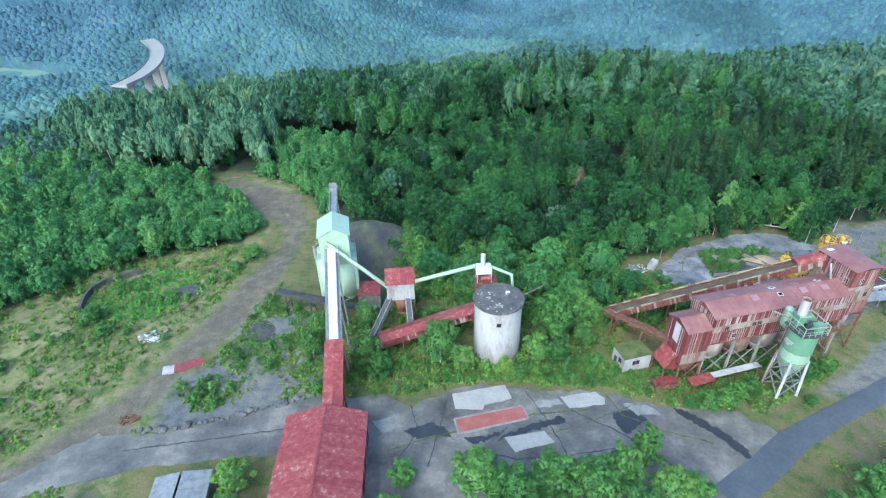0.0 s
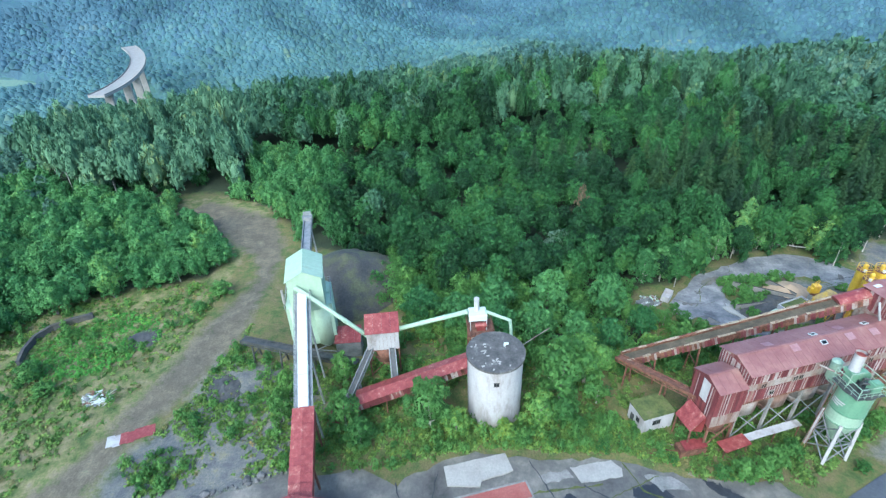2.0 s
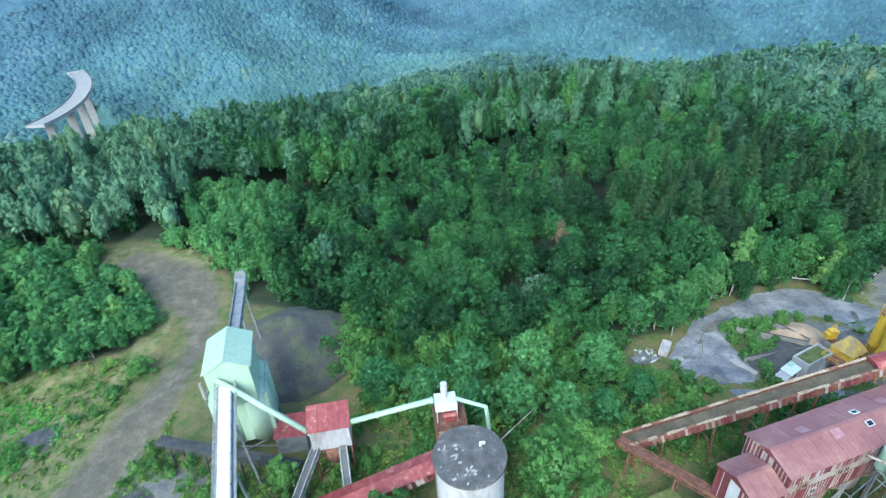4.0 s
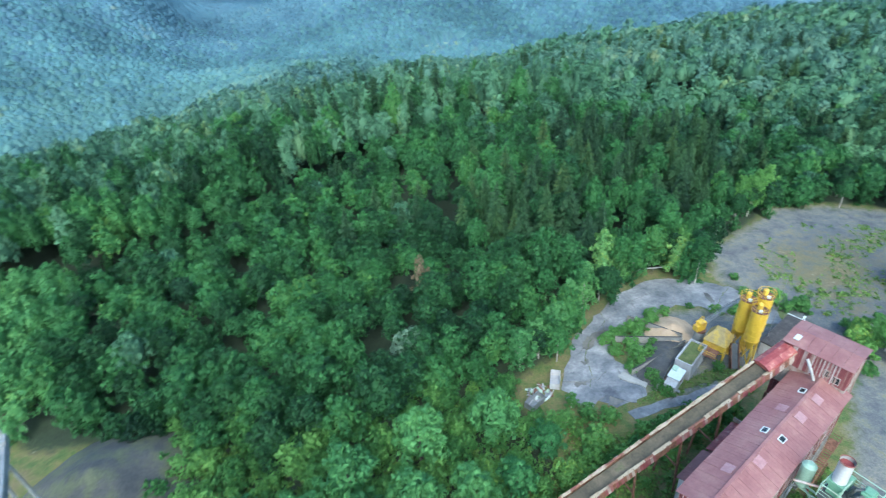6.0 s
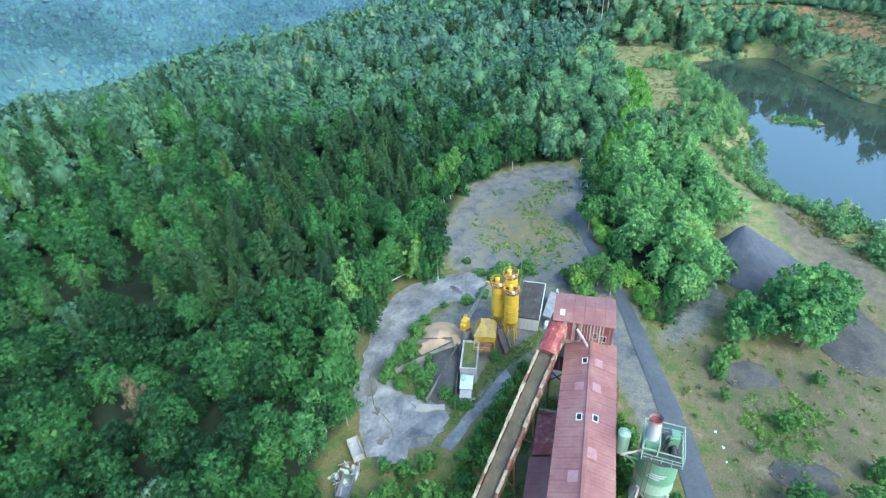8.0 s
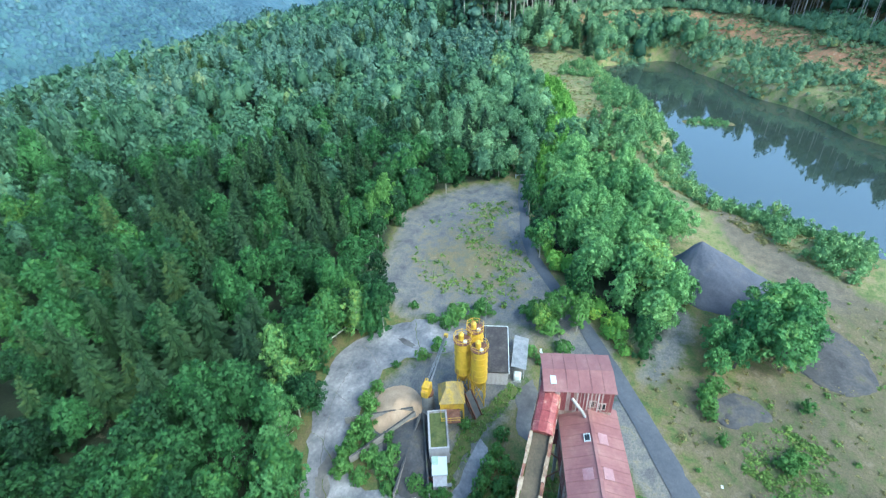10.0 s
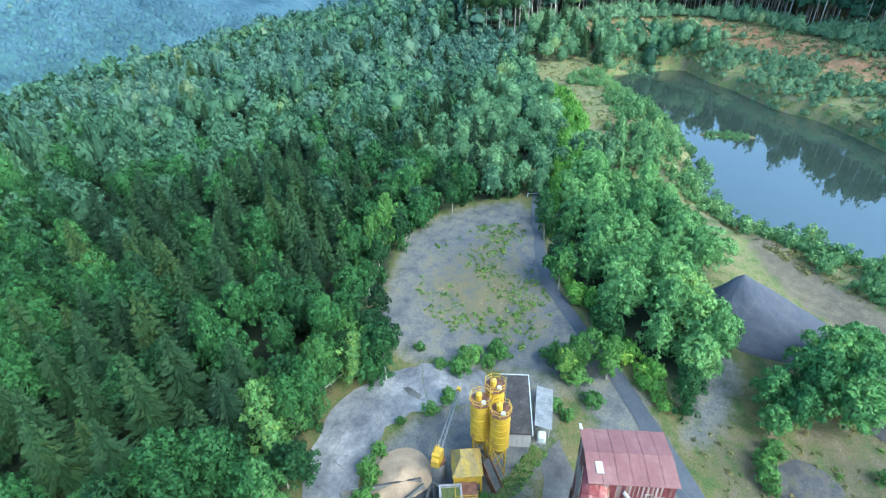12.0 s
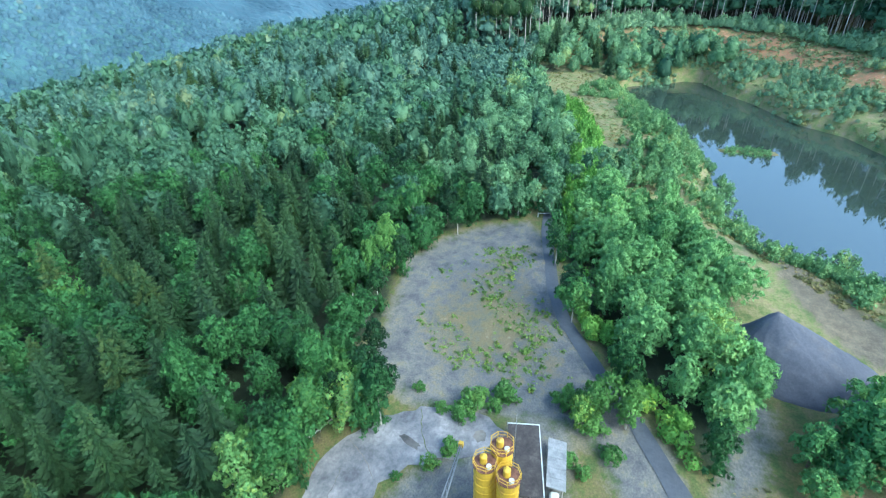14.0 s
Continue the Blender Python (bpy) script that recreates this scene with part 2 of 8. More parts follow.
PALE_SLAB = mat("pale_concrete_slab", [(0.3, (0.275, 0.260, 0.228)), (0.6, (0.357, 0.340, 0.298)), (0.8, (0.224, 0.210, 0.181))], 0.3, 0.85, fine=3.0, vary=0.2)
RED_SLAB = mat("rust_red_plate", [(0.3, (0.26, 0.07, 0.055)), (0.6, (0.32, 0.11, 0.085)), (0.8, (0.30, 0.17, 0.14))], 0.4, 0.75, fine=4.0, vary=0.25)
PUDDLE = mat("tar_stain", [(0.3, (0.02, 0.022, 0.024)), (0.7, (0.045, 0.048, 0.05))], 0.4, 0.35, fine=3.0, vary=0.3)
RUBBLE = mat("quarry_stone", [(0.3, (0.065, 0.066, 0.066)), (0.7, (0.15, 0.145, 0.135))], 0.8, 0.9, fine=4.0, vary=0.3, random=0.3)


def ground_mat():
    m, nt, bsdf, _ = nodes_of("ground_cover")
    pos = where(nt)
    big, mid, fine = noise_of(nt, pos, 0.045, 5, 0.6), noise_of(nt, pos, 0.32, 6, 0.7), noise_of(nt, pos, 3.2, 6, 0.8)
    grass = ramp_of(nt, mid, [(0.28, (0.042, 0.088, 0.020)), (0.42, (0.090, 0.124, 0.030)), (0.52, (0.148, 0.138, 0.048)), (0.68, (0.185, 0.145, 0.072))])
    gravel = ramp_of(nt, mid, [(0.28, (0.062, 0.069, 0.078)), (0.44, (0.118, 0.123, 0.126)), (0.56, (0.172, 0.170, 0.152)), (0.66, (0.205, 0.190, 0.122)), (0.78, (0.12, 0.15, 0.05))])
    dirt = ramp_of(nt, mid, [(0.28, (0.088, 0.078, 0.056)), (0.5, (0.136, 0.118, 0.082)), (0.66, (0.195, 0.166, 0.110)), (0.78, (0.12, 0.13, 0.05))])
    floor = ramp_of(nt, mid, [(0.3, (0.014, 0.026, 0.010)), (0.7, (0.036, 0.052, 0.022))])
    earth = ramp_of(nt, mid, [(0.30, (0.13, 0.17, 0.05)), (0.44, (0.30, 0.21, 0.10)), (0.56, (0.36, 0.165, 0.075)), (0.68, (0.44, 0.33, 0.21))])
    moss = ramp_of(nt, mid, [(0.30, (0.070, 0.096, 0.028)), (0.44, (0.110, 0.108, 0.048)), (0.58, (0.146, 0.123, 0.068)), (0.66, (0.178, 0.152, 0.098)), (0.76, (0.110, 0.126, 0.038))])
    # canopy, valley: far ground in woodland colours, blued by painted haze
    clumps = noise_of(nt, pos, 0.11, 4, 0.7)
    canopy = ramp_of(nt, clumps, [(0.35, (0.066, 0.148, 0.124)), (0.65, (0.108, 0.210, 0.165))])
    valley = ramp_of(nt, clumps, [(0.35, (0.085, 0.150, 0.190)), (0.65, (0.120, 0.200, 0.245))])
    meadow = ramp_of(nt, mid, [(0.30, (0.085, 0.160, 0.040)), (0.45, (0.160, 0.195, 0.064)), (0.57, (0.235, 0.210, 0.100)), (0.72, (0.285, 0.235, 0.150))])
    wobble = calc(nt, "ADD", calc(nt, "MULTIPLY", calc(nt, "SUBTRACT", mid, 0.5), 1.7), calc(nt, "MULTIPLY", calc(nt, "SUBTRACT", big, 0.5), 1.0))
    col = grass
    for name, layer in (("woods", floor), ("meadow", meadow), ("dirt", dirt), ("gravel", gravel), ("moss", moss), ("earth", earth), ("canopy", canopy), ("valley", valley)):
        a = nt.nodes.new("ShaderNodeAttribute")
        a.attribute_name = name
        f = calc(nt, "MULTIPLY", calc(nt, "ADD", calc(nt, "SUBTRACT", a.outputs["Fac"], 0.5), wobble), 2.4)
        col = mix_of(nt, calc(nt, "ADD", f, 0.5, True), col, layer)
    col = mix_of(nt, 1.0, col, ramp_of(nt, big, [(0.32, (0.72, 0.76, 0.82)), (0.66, (1.18, 1.14, 1.06))]), "MULTIPLY")
    col = mix_of(nt, 1.0, col, ramp_of(nt, fine, [(0.28, (0.45, 0.47, 0.46)), (0.72, (1.35, 1.33, 1.28))]), "MULTIPLY")
    nt.links.new(col, bsdf.inputs["Base Color"])
    bsdf.inputs["Roughness"].default_value = 0.95
    bump_of(nt, bsdf, fine, 0.6, 0.15)
    return m


def water_mat():
    m, nt, bsdf, _ = nodes_of("lake_water")
    pos = where(nt)
    nt.links.new(ramp_of(nt, noise_of(nt, pos, 0.02), [(0.3, (0.030, 0.046, 0.034)), (0.7, (0.042, 0.060, 0.044))]), bsdf.inputs["Base Color"])
    bsdf.inputs["Roughness"].default_value, bsdf.inputs["IOR"].default_value = 0.02, 2.3
    bump_of(nt, bsdf, noise_of(nt, pos, 0.8, 2), 0.03, 0.05)
    return m


GROUND, WATER = ground_mat(), water_mat()


# ---------------------------------------------------------------- helpers
def part(name, bm, material, parent, label="", smooth=False):
    """Links a bmesh as one mesh object under a thing or a part."""
    bmesh.ops.recalc_face_normals(bm, faces=bm.faces[:])
    me = bpy.data.meshes.new(name)
    bm.to_mesh(me)
    bm.free()
    me.materials.append(material)
    if smooth:
        me.shade_smooth()
    ob = new(name, me)
    ob.parent = parent
    return tagged(ob, label) if label else ob


def thing(name, label, category, x=0, y=0, z=0, rz=0, group="", kind="", size=1.0):
    e = new(name)
    e.matrix_basis = pose(x, y, z, 0, 0, rz) @ Matrix.Diagonal((size, size, 1, 1))
    e.empty_display_size = 0.3
    return tagged(e, label, category, group, kind)


def solo(name, bm, material, label, category, x=0, y=0, z=0, rz=0, group="", kind="", smooth=False):
    ob = part(name, bm, material, None, "", smooth)
    ob.matrix_basis = pose(x, y, z, 0, 0, rz)
    return tagged(ob, label, category, group, kind)


def piece(name, me, parent, m):
    ob = new(name, me)
    ob.parent = parent
    ob.matrix_basis = m
    return ob


def data_of(name, bm, material):
    bmesh.ops.recalc_face_normals(bm, faces=bm.faces[:])
    me = bpy.data.meshes.new(name)
    bm.to_mesh(me)
    bm.free()
    me.materials.append(material)
    return me


def box(bm, c, s, rz=0, bevel=0.0):
    m = pose(*c, 0, 0, rz) @ Matrix.Diagonal((*s, 1))
    vs = bmesh.ops.create_cube(bm, size=1, matrix=m)["verts"]
    if bevel:
        es = list({e for v in vs for e in v.link_edges})
        bmesh.ops.bevel(bm, geom=es, offset=bevel, segments=1, affect="EDGES")
    return bm


def cube(c, s, rz=0, bevel=0.0):
    return box(bmesh.new(), c, s, rz, bevel)


def along(p, q, up=(0, 0, 1)):
    """A frame at p with x along p to q and z near up."""
    p, q = Vector(p), Vector(q)
    x = (q - p).normalized()
    y = Vector(up).cross(x)
    y = y.normalized() if y.length > 1e-4 else Vector((0, 1, 0))
    z = x.cross(y)
    m = Matrix((x, y, z)).transposed().to_4x4()
    m.translation = p
    return m, (q - p).length


def beam(bm, p, q, w, h=None):
    m, n = along(p, q)
    bmesh.ops.create_cube(bm, size=1, matrix=m @ Matrix.Translation((n / 2, 0, 0)) @ Matrix.Diagonal((n, w, h or w, 1)))
    return bm


def tube(bm, p, q, r0, r1=None, seg=12, caps=True):
    m, n = along(p, q)
    m = m @ Matrix.Translation((n / 2, 0, 0)) @ pose(0, 0, 0, 0, 90, 0)
    bmesh.ops.create_cone(bm, cap_ends=caps, segments=seg, radius1=r0, radius2=r0 if r1 is None else r1, depth=n, matrix=m)
    return bm


def prism(bm, pts, z0, z1):
    """An upright block over an outline, thick from z0 to z1."""
    lo, hi = [bm.verts.new((x, y, z0)) for x, y in pts], [bm.verts.new((x, y, z1)) for x, y in pts]
    n = len(pts)
    if n <= 4:
        bm.faces.new(hi)
        bm.faces.new(lo[::-1])
    else:
        for a, b, c in mathutils.geometry.tessellate_polygon([[Vector((x, y, 0)) for x, y in pts]]):
            bm.faces.new((hi[a], hi[b], hi[c]))
            bm.faces.new((lo[c], lo[b], lo[a]))
    for i in range(n):
        bm.faces.new((lo[i], lo[(i + 1) % n], hi[(i + 1) % n], hi[i]))
    return bm


def hull_faces(bm, pts, faces):
    vs = [bm.verts.new(p) for p in pts]
    for f in faces:
        bm.faces.new([vs[i] for i in f])
    return bm


# ---------------------------------------------------------------- the lie of the land
def step(t):
    t = np.clip(t, 0, 1)
    return t * t * (3 - 2 * t)


def inside(x, y, poly):
    hit = np.zeros(np.shape(x), bool)
    n = len(poly)
    for i in range(n):
        (x0, y0), (x1, y1) = poly[i], poly[(i + 1) % n]
        if y0 != y1:
            hit ^= ((y0 > y) != (y1 > y)) & (x < (x1 - x0) * (y - y0) / (y1 - y0) + x0)
    return hit


def reach(x, y, poly, closed=True):
    """Distance to an outline; negative inside where it is closed."""
    d = np.full(np.shape(x), 1e9)
    n = len(poly)
    for i in range(n if closed else n - 1):
        (x0, y0), (x1, y1) = poly[i], poly[(i + 1) % n]
        ex, ey = x1 - x0, y1 - y0
        t = np.clip(((x - x0) * ex + (y - y0) * ey) / (ex * ex + ey * ey), 0, 1)
        d = np.minimum(d, np.hypot(x - x0 - t * ex, y - y0 - t * ey))
    return np.where(inside(x, y, poly), -d, d) if closed else d


TRACK = [(-83.7, 41.1), (-68.6, 63.8), (-64.5, 69.2), (-61.5, 76.8), (-57.3, 93.1), (-53.6, 109.1), (-48.5, 125.8), (-52.2, 135.3), (-66.9, 148.9), (-82.8, 161.5), (-77.8, 170),
         (-52.2, 156.3), (-45.2, 138.9), (-43.8, 122.8), (-45.3, 102), (-50.6, 85.7), (-54.9, 78.4), (-56.4, 70.7), (-59, 63.1), (-59.2, 57.6), (-67.3, 43)]
GREY = [(-46.9, 97.4), (-32.4, 92.9), (-23.8, 87.9), (-23.5, 69.5), (-40.3, 63.3), (-53.5, 60.2), (-56.2, 63.8), (-56.4, 70.7), (-49.2, 81.6)]
YARD = [(102.7, 105.1), (100.8, 122.3), (105.1, 127.3), (108.7, 135.6), (117, 134), (139.7, 139.7), (151.7, 134.4), (160.3, 128), (166.7, 117.1), (160.3, 111.8), (144.3, 106.4), (131.7, 102.5),
        (121.5, 96.8), (115, 90.6), (107.4, 85.4), (97.1, 79.2), (88, 74.8), (77.2, 68.6), (68, 70.8), (80.8, 78), (89.6, 85.2), (104.7, 94.9)]
SOUTH = [(64.3, 62.9), (82.5, 69.3), (96.1, 75.4), (102.2, 73.2), (102.2, 61.6), (116.6, 50.8), (135.2, 36.3), (133.7, 16.1), (63.1, 26.3)]
BANK = [(167.6, 61.7), (167.2, 55.4), (156.6, 51.7), (140.1, 38.3), (125.7, 26), (118, 35.9), (130.4, 43), (136, 51.7), (148.4, 58.4)]
LAKE = [(321.6, 101.3), (294.5, 91), (264.7, 73.6), (232, 65.1), (199.8, 62.8), (184.7, 59.4), (177, 47.9), (169.2, 29), (161.1, 1.5), (171.3, -29), (225.3, -21.8), (248, 7.3), (277.2, 21.9), (287.9, 35.8), (314.4, 50.8), (340.5, 73)]
LAKE_Z = -6.0
CLEAR = [(-143.6, 19.5), (-121.1, 69.7), (-108.3, 95.6), (-100.3, 104.8), (-91.6, 117.3), (-75.4, 122.7), (-61.2, 125.8), (-60.5, 138.3), (-72.1, 149.9), (-88.9, 160.4), (-89.3, 175.2), (-74.9, 175.3), (-50.8, 160.5), (-40.1, 141.5), (-35, 138.4), (-20.7, 134.4),
         (-10.3, 120.9), (2, 108.5), (12.1, 101.3), (26, 99.1), (40.2, 97.6), (42.5, 105.9), (40.5, 112.5), (44.5, 117.5), (53.5, 118.9), (60.9, 124.9), (76.2, 131.3), (84.2, 133.4), (89.3, 133.9), (96.8, 127.2), (102.4, 127.4), (107.9, 137.5),
         (117.7, 135.6), (139.6, 141.3), (153.1, 137), (161.4, 130.2), (168.9, 119.1)]
CLEAR += [(206.1, 120.3), (205.6, 114.5), (169.6, 109), (159.7, 107.7), (133.4, 98.7), (119.8, 91.3), (111.5, 83.3), (103, 76.1), (102.2, 61.6), (116.6, 50.8), (135.2, 36.3), (133.1, 5.9), (34.7, 2.3)]
STRIP = [(318, 156), (276, 134), (240, 119), (207, 111), (197, 96), (186, 79), (174, 69.7), (164, 62.7), (135.2, 36.3), (180.4, 37), (193.4, 66), (234.2, 71.4), (265.7, 80.2), (297.3, 97.3), (325, 118)]
YARD_MIDDLE = [(106, 104), (109, 118), (118, 129), (138, 132), (150, 124), (155, 114), (140, 108), (124, 101), (112, 96)]
CORE = [(65, 103), (67, 112), (72, 117), (82, 119), (91, 115), (96, 108), (104, 104), (104, 97), (92, 95), (80, 98), (70, 101)]
PATHWAY = [(97, 73), (103, 70.5), (109, 69), (118, 67), (124, 71), (114, 72.5), (107, 73.5), (101, 76), (98, 77)]
HEAPLAND = [(98.8, 75.3), (107.5, 73), (116, 69.6), (124, 69), (131, 72.5), (140, 71.5), (150, 69), (164, 74), (174, 80.5), (191.9, 93.5), (219.6, 102), (232.5, 87.9), (194.2, 55.3), (181, 27.5), (141, -34.5), (89.9, 15.7)]


def brink(x):
    """Where the plateau breaks off to the valley."""
    return np.interp(x, (-600, -270, -160, -65, 50, 195, 330, 420, 600, 900), (135, 185, 213, 235, 248, 250, 232, 212, 175, 110))


def height(x, y):
    x, y = np.asarray(x, float), np.asarray(y, float)
    edge = brink(x)
    s = y - edge
    gentle = step((x + 230) / 260)
    h = -118 * (1 - np.exp(-np.maximum(s, 0) / 240)) * (1 - gentle) + 360 * step((s - 400) / 900) * (1 - gentle)
    long = step((x + 130) / 120) * (1 - step((x - 110) / 170))
    h = h + gentle * ((1 - long) * (360 * step((s - 400) / 900) - 115 * step(s / 500)) + long * (300 * step((s - 470) / 1500) - 0.19 * np.clip(s, 0, 460)))
    h = h - 30 * step((-x - 110) / 300) * step((y - 40) / 250) * (1 - step(s / 500))
    h = h + 4 * step((x - 190) / 260) * step((y - 130) / 90) * (1 - step(s / 300))
    h = h + 16 * np.sin(x * 0.011 + 1.0 + y * 0.004) * np.sin(y * 0.008 - x * 0.003) * step((s - 120) / 220)
    d = reach(x, y, LAKE)
    axis = (x - 176) * 0.397 - (y - 17) * 0.918
    far = step((axis + 10) / 60)
    end = step((x - 322) / 45)
    rise = np.maximum(far, end)
    h = h + rise * (5 * step((d - 2) / 22) + 8 * step((d - 26) / 26)) * (1 - step((s + 60) / 120))
    bowl = step((d + 2) / np.where(rise > 0.5, 6.0, 20.0))
    h = (LAKE_Z - 3.0) * (1 - bowl) + h * bowl
    spit = np.hypot(x - 251 - (57 - y) * 0.1, np.clip(np.abs(y - 57) - 8, 0, 99))
    return np.maximum(h, np.where(spit < 4.5, LAKE_Z + 0.5 - (spit / 3.2) ** 2, -999))


def height1(x, y):
    return float(height(np.array([x]), np.array([y]))[0])


def mesh_np(name, verts, tris, material, tint=None, smooth=False):
    me = bpy.data.meshes.new(name)
    me.vertices.add(len(verts))
    me.vertices.foreach_set("co", np.ascontiguousarray(verts, np.float32).ravel())
    k = tris.shape[1]
    me.loops.add(tris.size)
    me.loops.foreach_set("vertex_index", np.ascontiguousarray(tris, np.int32).ravel())
    me.polygons.add(len(tris))
    me.polygons.foreach_set("loop_start", np.arange(0, tris.size, k, dtype=np.int32))
    me.polygons.foreach_set("use_smooth", np.full(len(tris), smooth))
    me.update(calc_edges=True)
    if tint is not None:
        for key, v in (tint.items() if isinstance(tint, dict) else (("tint", tint),)):
            a = me.attributes.new(key, "FLOAT", "POINT")
            a.data.foreach_set("value", np.ascontiguousarray(v, np.float32))
    me.materials.append(material)
    return me


# ground: one sheet, fine round the works, coarse to the horizon
def axis_steps(lo, hi, fine, far_lo, far_hi, mid_lo, mid_hi):
    mid = np.r_[np.arange(mid_lo, lo, 3.0), np.arange(lo, hi, fine), np.arange(hi, mid_hi, 3.0)]
    lo, hi, fine = mid_lo, mid_hi, 3.0
    out, v, d = [], hi, fine
    while v < far_hi:
        out.append(v)
        d *= 1.1
        v += d
    neg, v, d = [], lo, fine
    while v > far_lo:
        d *= 1.1
        v -= d
        neg.append(v)
    return np.r_[neg[::-1], mid, out]


gx, gy = axis_steps(-110, 215, 1.5, -4500, 4500, -110, 500), axis_steps(36, 160, 1.5, -3000, 4800, -75, 160)
GX, GY = np.meshgrid(gx, gy)
GZ = height(GX, GY)
near = (np.abs(GX - 60) < 260) & (np.abs(GY - 100) < 160)
rough = np.array([noise.noise((a * 0.13, b * 0.13, 0)) for a, b in zip(GX[near], GY[near])])
works = (reach(GX[near], GY[near], [(-88, 38), (-31.2, 44), (40, 36), (60, 48), (68.9, 62.8), (109, 84.4), (102.3, 134), (84, 136), (50, 126.2), (40, 104.1), (-32.6, 120.8), (-30, 74), (-60, 67), (-72, 60)]) < 0)
GZ[near] += np.where(works, 0, 0.35 * rough) * step((GZ[near] + 5.0) / 2.0)


def soft_mask(*polys, width=3.0):
    m = np.zeros(GX.shape)
    for p in polys:
        m = np.maximum(m, np.clip(0.5 - reach(GX, GY, p) / width, 0, 1))
    return m


clear_d = np.minimum(np.minimum(reach(GX, GY, CLEAR), reach(GX, GY, STRIP)), reach(GX, GY, HEAPLAND))
lake_d = reach(GX, GY, LAKE)
side = (GX - 176) * 0.397 - (GY - 17) * 0.918
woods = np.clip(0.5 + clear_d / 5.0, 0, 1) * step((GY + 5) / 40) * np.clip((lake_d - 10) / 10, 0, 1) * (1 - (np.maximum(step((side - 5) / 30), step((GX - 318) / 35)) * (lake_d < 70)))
cliffs = np.maximum(step((side - 5) / 30), step((GX - 318) / 35)) * np.clip(1.2 - np.abs(lake_d - 37) / 15, 0, 1)
gi = np.arange(GX.size).reshape(GX.shape)
quads = np.stack([gi[:-1, :-1], gi[:-1, 1:], gi[1:, 1:], gi[1:, :-1]], -1).reshape(-1, 4)
flat = np.stack([GX, GY, GZ], -1).reshape(-1, 3)
# canopy and valley grow with distance and carry the painted haze
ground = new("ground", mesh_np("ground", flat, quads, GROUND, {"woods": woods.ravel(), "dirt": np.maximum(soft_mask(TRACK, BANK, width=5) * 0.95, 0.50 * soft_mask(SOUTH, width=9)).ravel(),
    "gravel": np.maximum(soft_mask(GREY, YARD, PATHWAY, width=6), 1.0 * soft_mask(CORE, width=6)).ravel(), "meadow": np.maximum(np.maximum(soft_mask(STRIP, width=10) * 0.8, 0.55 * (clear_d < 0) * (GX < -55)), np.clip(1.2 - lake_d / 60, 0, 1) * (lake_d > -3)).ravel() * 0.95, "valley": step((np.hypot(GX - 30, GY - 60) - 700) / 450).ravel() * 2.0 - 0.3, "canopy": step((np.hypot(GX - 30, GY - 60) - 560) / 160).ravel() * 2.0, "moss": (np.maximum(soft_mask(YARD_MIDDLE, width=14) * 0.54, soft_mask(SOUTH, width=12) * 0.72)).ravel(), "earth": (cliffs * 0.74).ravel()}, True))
tagged(ground, "grassy quarry ground with gravel, dirt and forest floor", "ground", kind="structure")

water = new("water", mesh_np("water", np.array([(x, y, LAKE_Z) for x, y in ((130, -70), (400, -70), (400, 130), (130, 130))], float), np.array([[0, 1, 2, 3]]), WATER))
tagged(water, "still dark green quarry lake mirroring the sky", "lake", kind="structure")


# ---------------------------------------------------------------- paved surfaces
rng = random.Random(4)


def ragged(pts, amount, pitch=1.6, seed=1):
    """An outline with a broken, uneven edge."""
    out, r = [], random.Random(seed)
    n = len(pts)
    for i in range(n):
        (x0, y0), (x1, y1) = pts[i], pts[(i + 1) % n]
        k = max(1, int(math.hypot(x1 - x0, y1 - y0) / pitch))
        for j in range(k):
            t = j / k
            out.append((x0 + (x1 - x0) * t + r.uniform(-amount, amount), y0 + (y1 - y0) * t + r.uniform(-amount, amount)))
    return out


def slab(name, pts, z0, z1, material, label, category, kind="structure", amount=0.0, pitch=1.6, seed=1):
    bm = prism(bmesh.new(), ragged(pts, amount, pitch, seed) if amount else pts, z0, z1)
    return solo(name, bm, material, label, category, kind=kind)


slab("pavement", [(-77.4, 46), (-71.3, 53.9), (-64.5, 60.1), (-56.2, 59.4), (-42.5, 63.2), (-26.9, 68.7), (-12.9, 69.4), (-8.4, 66.6), (-1.1, 70.9), (4.4, 72.4), (16.3, 70.8), (26.9, 70.7), (37.2, 67.3), (51, 66), (56.3, 61.1),
     (53.1, 55.1), (44.5, 49.8), (38.5, 42.2), (28, 41.3), (-4.4, 43.5), (-15.2, 48.5), (-31.3, 55.8), (-46.9, 54.4), (-57.7, 52), (-67.3, 48.4)], -0.1, 0.05, ASPHALT,
     "cracked grey asphalt yard with worn patches", "pavement", amount=0.45, seed=3)
slab("pavement", [(50.1, 110.8), (53.9, 115), (59.9, 121.2), (65.1, 123.7), (76.7, 128.4), (84.2, 130.3), (89.4, 129.4), (95.6, 125.7), (100.8, 119.6), (102.6, 110.4), (100.3, 105.2), (95.1, 108.2), (92.2, 113.8), (89.5, 117.5), (85.7, 120.1),
     (77.1, 119.9), (69, 118.2), (64.3, 115.8), (63.6, 112.2), (65, 106.9), (63, 102.9), (56.6, 103.3), (52.5, 108.3)], -0.1, 0.06, PALE_ASPHALT,
     "broken pale grey asphalt ring round the mixing plant", "pavement", amount=0.4, seed=5)
slab("pavement", [(57.6, 101.5), (57.8, 99.8), (63.4, 99.6), (68.8, 98.1), (72.7, 97.4), (76.2, 97.6), (77.6, 99.4), (72.8, 100.0), (67.5, 100.6), (61.8, 101.4)], -0.1, 0.05, PALE_ASPHALT,
     "narrow strip of broken pale asphalt among grass", "pavement", amount=0.3, seed=8)
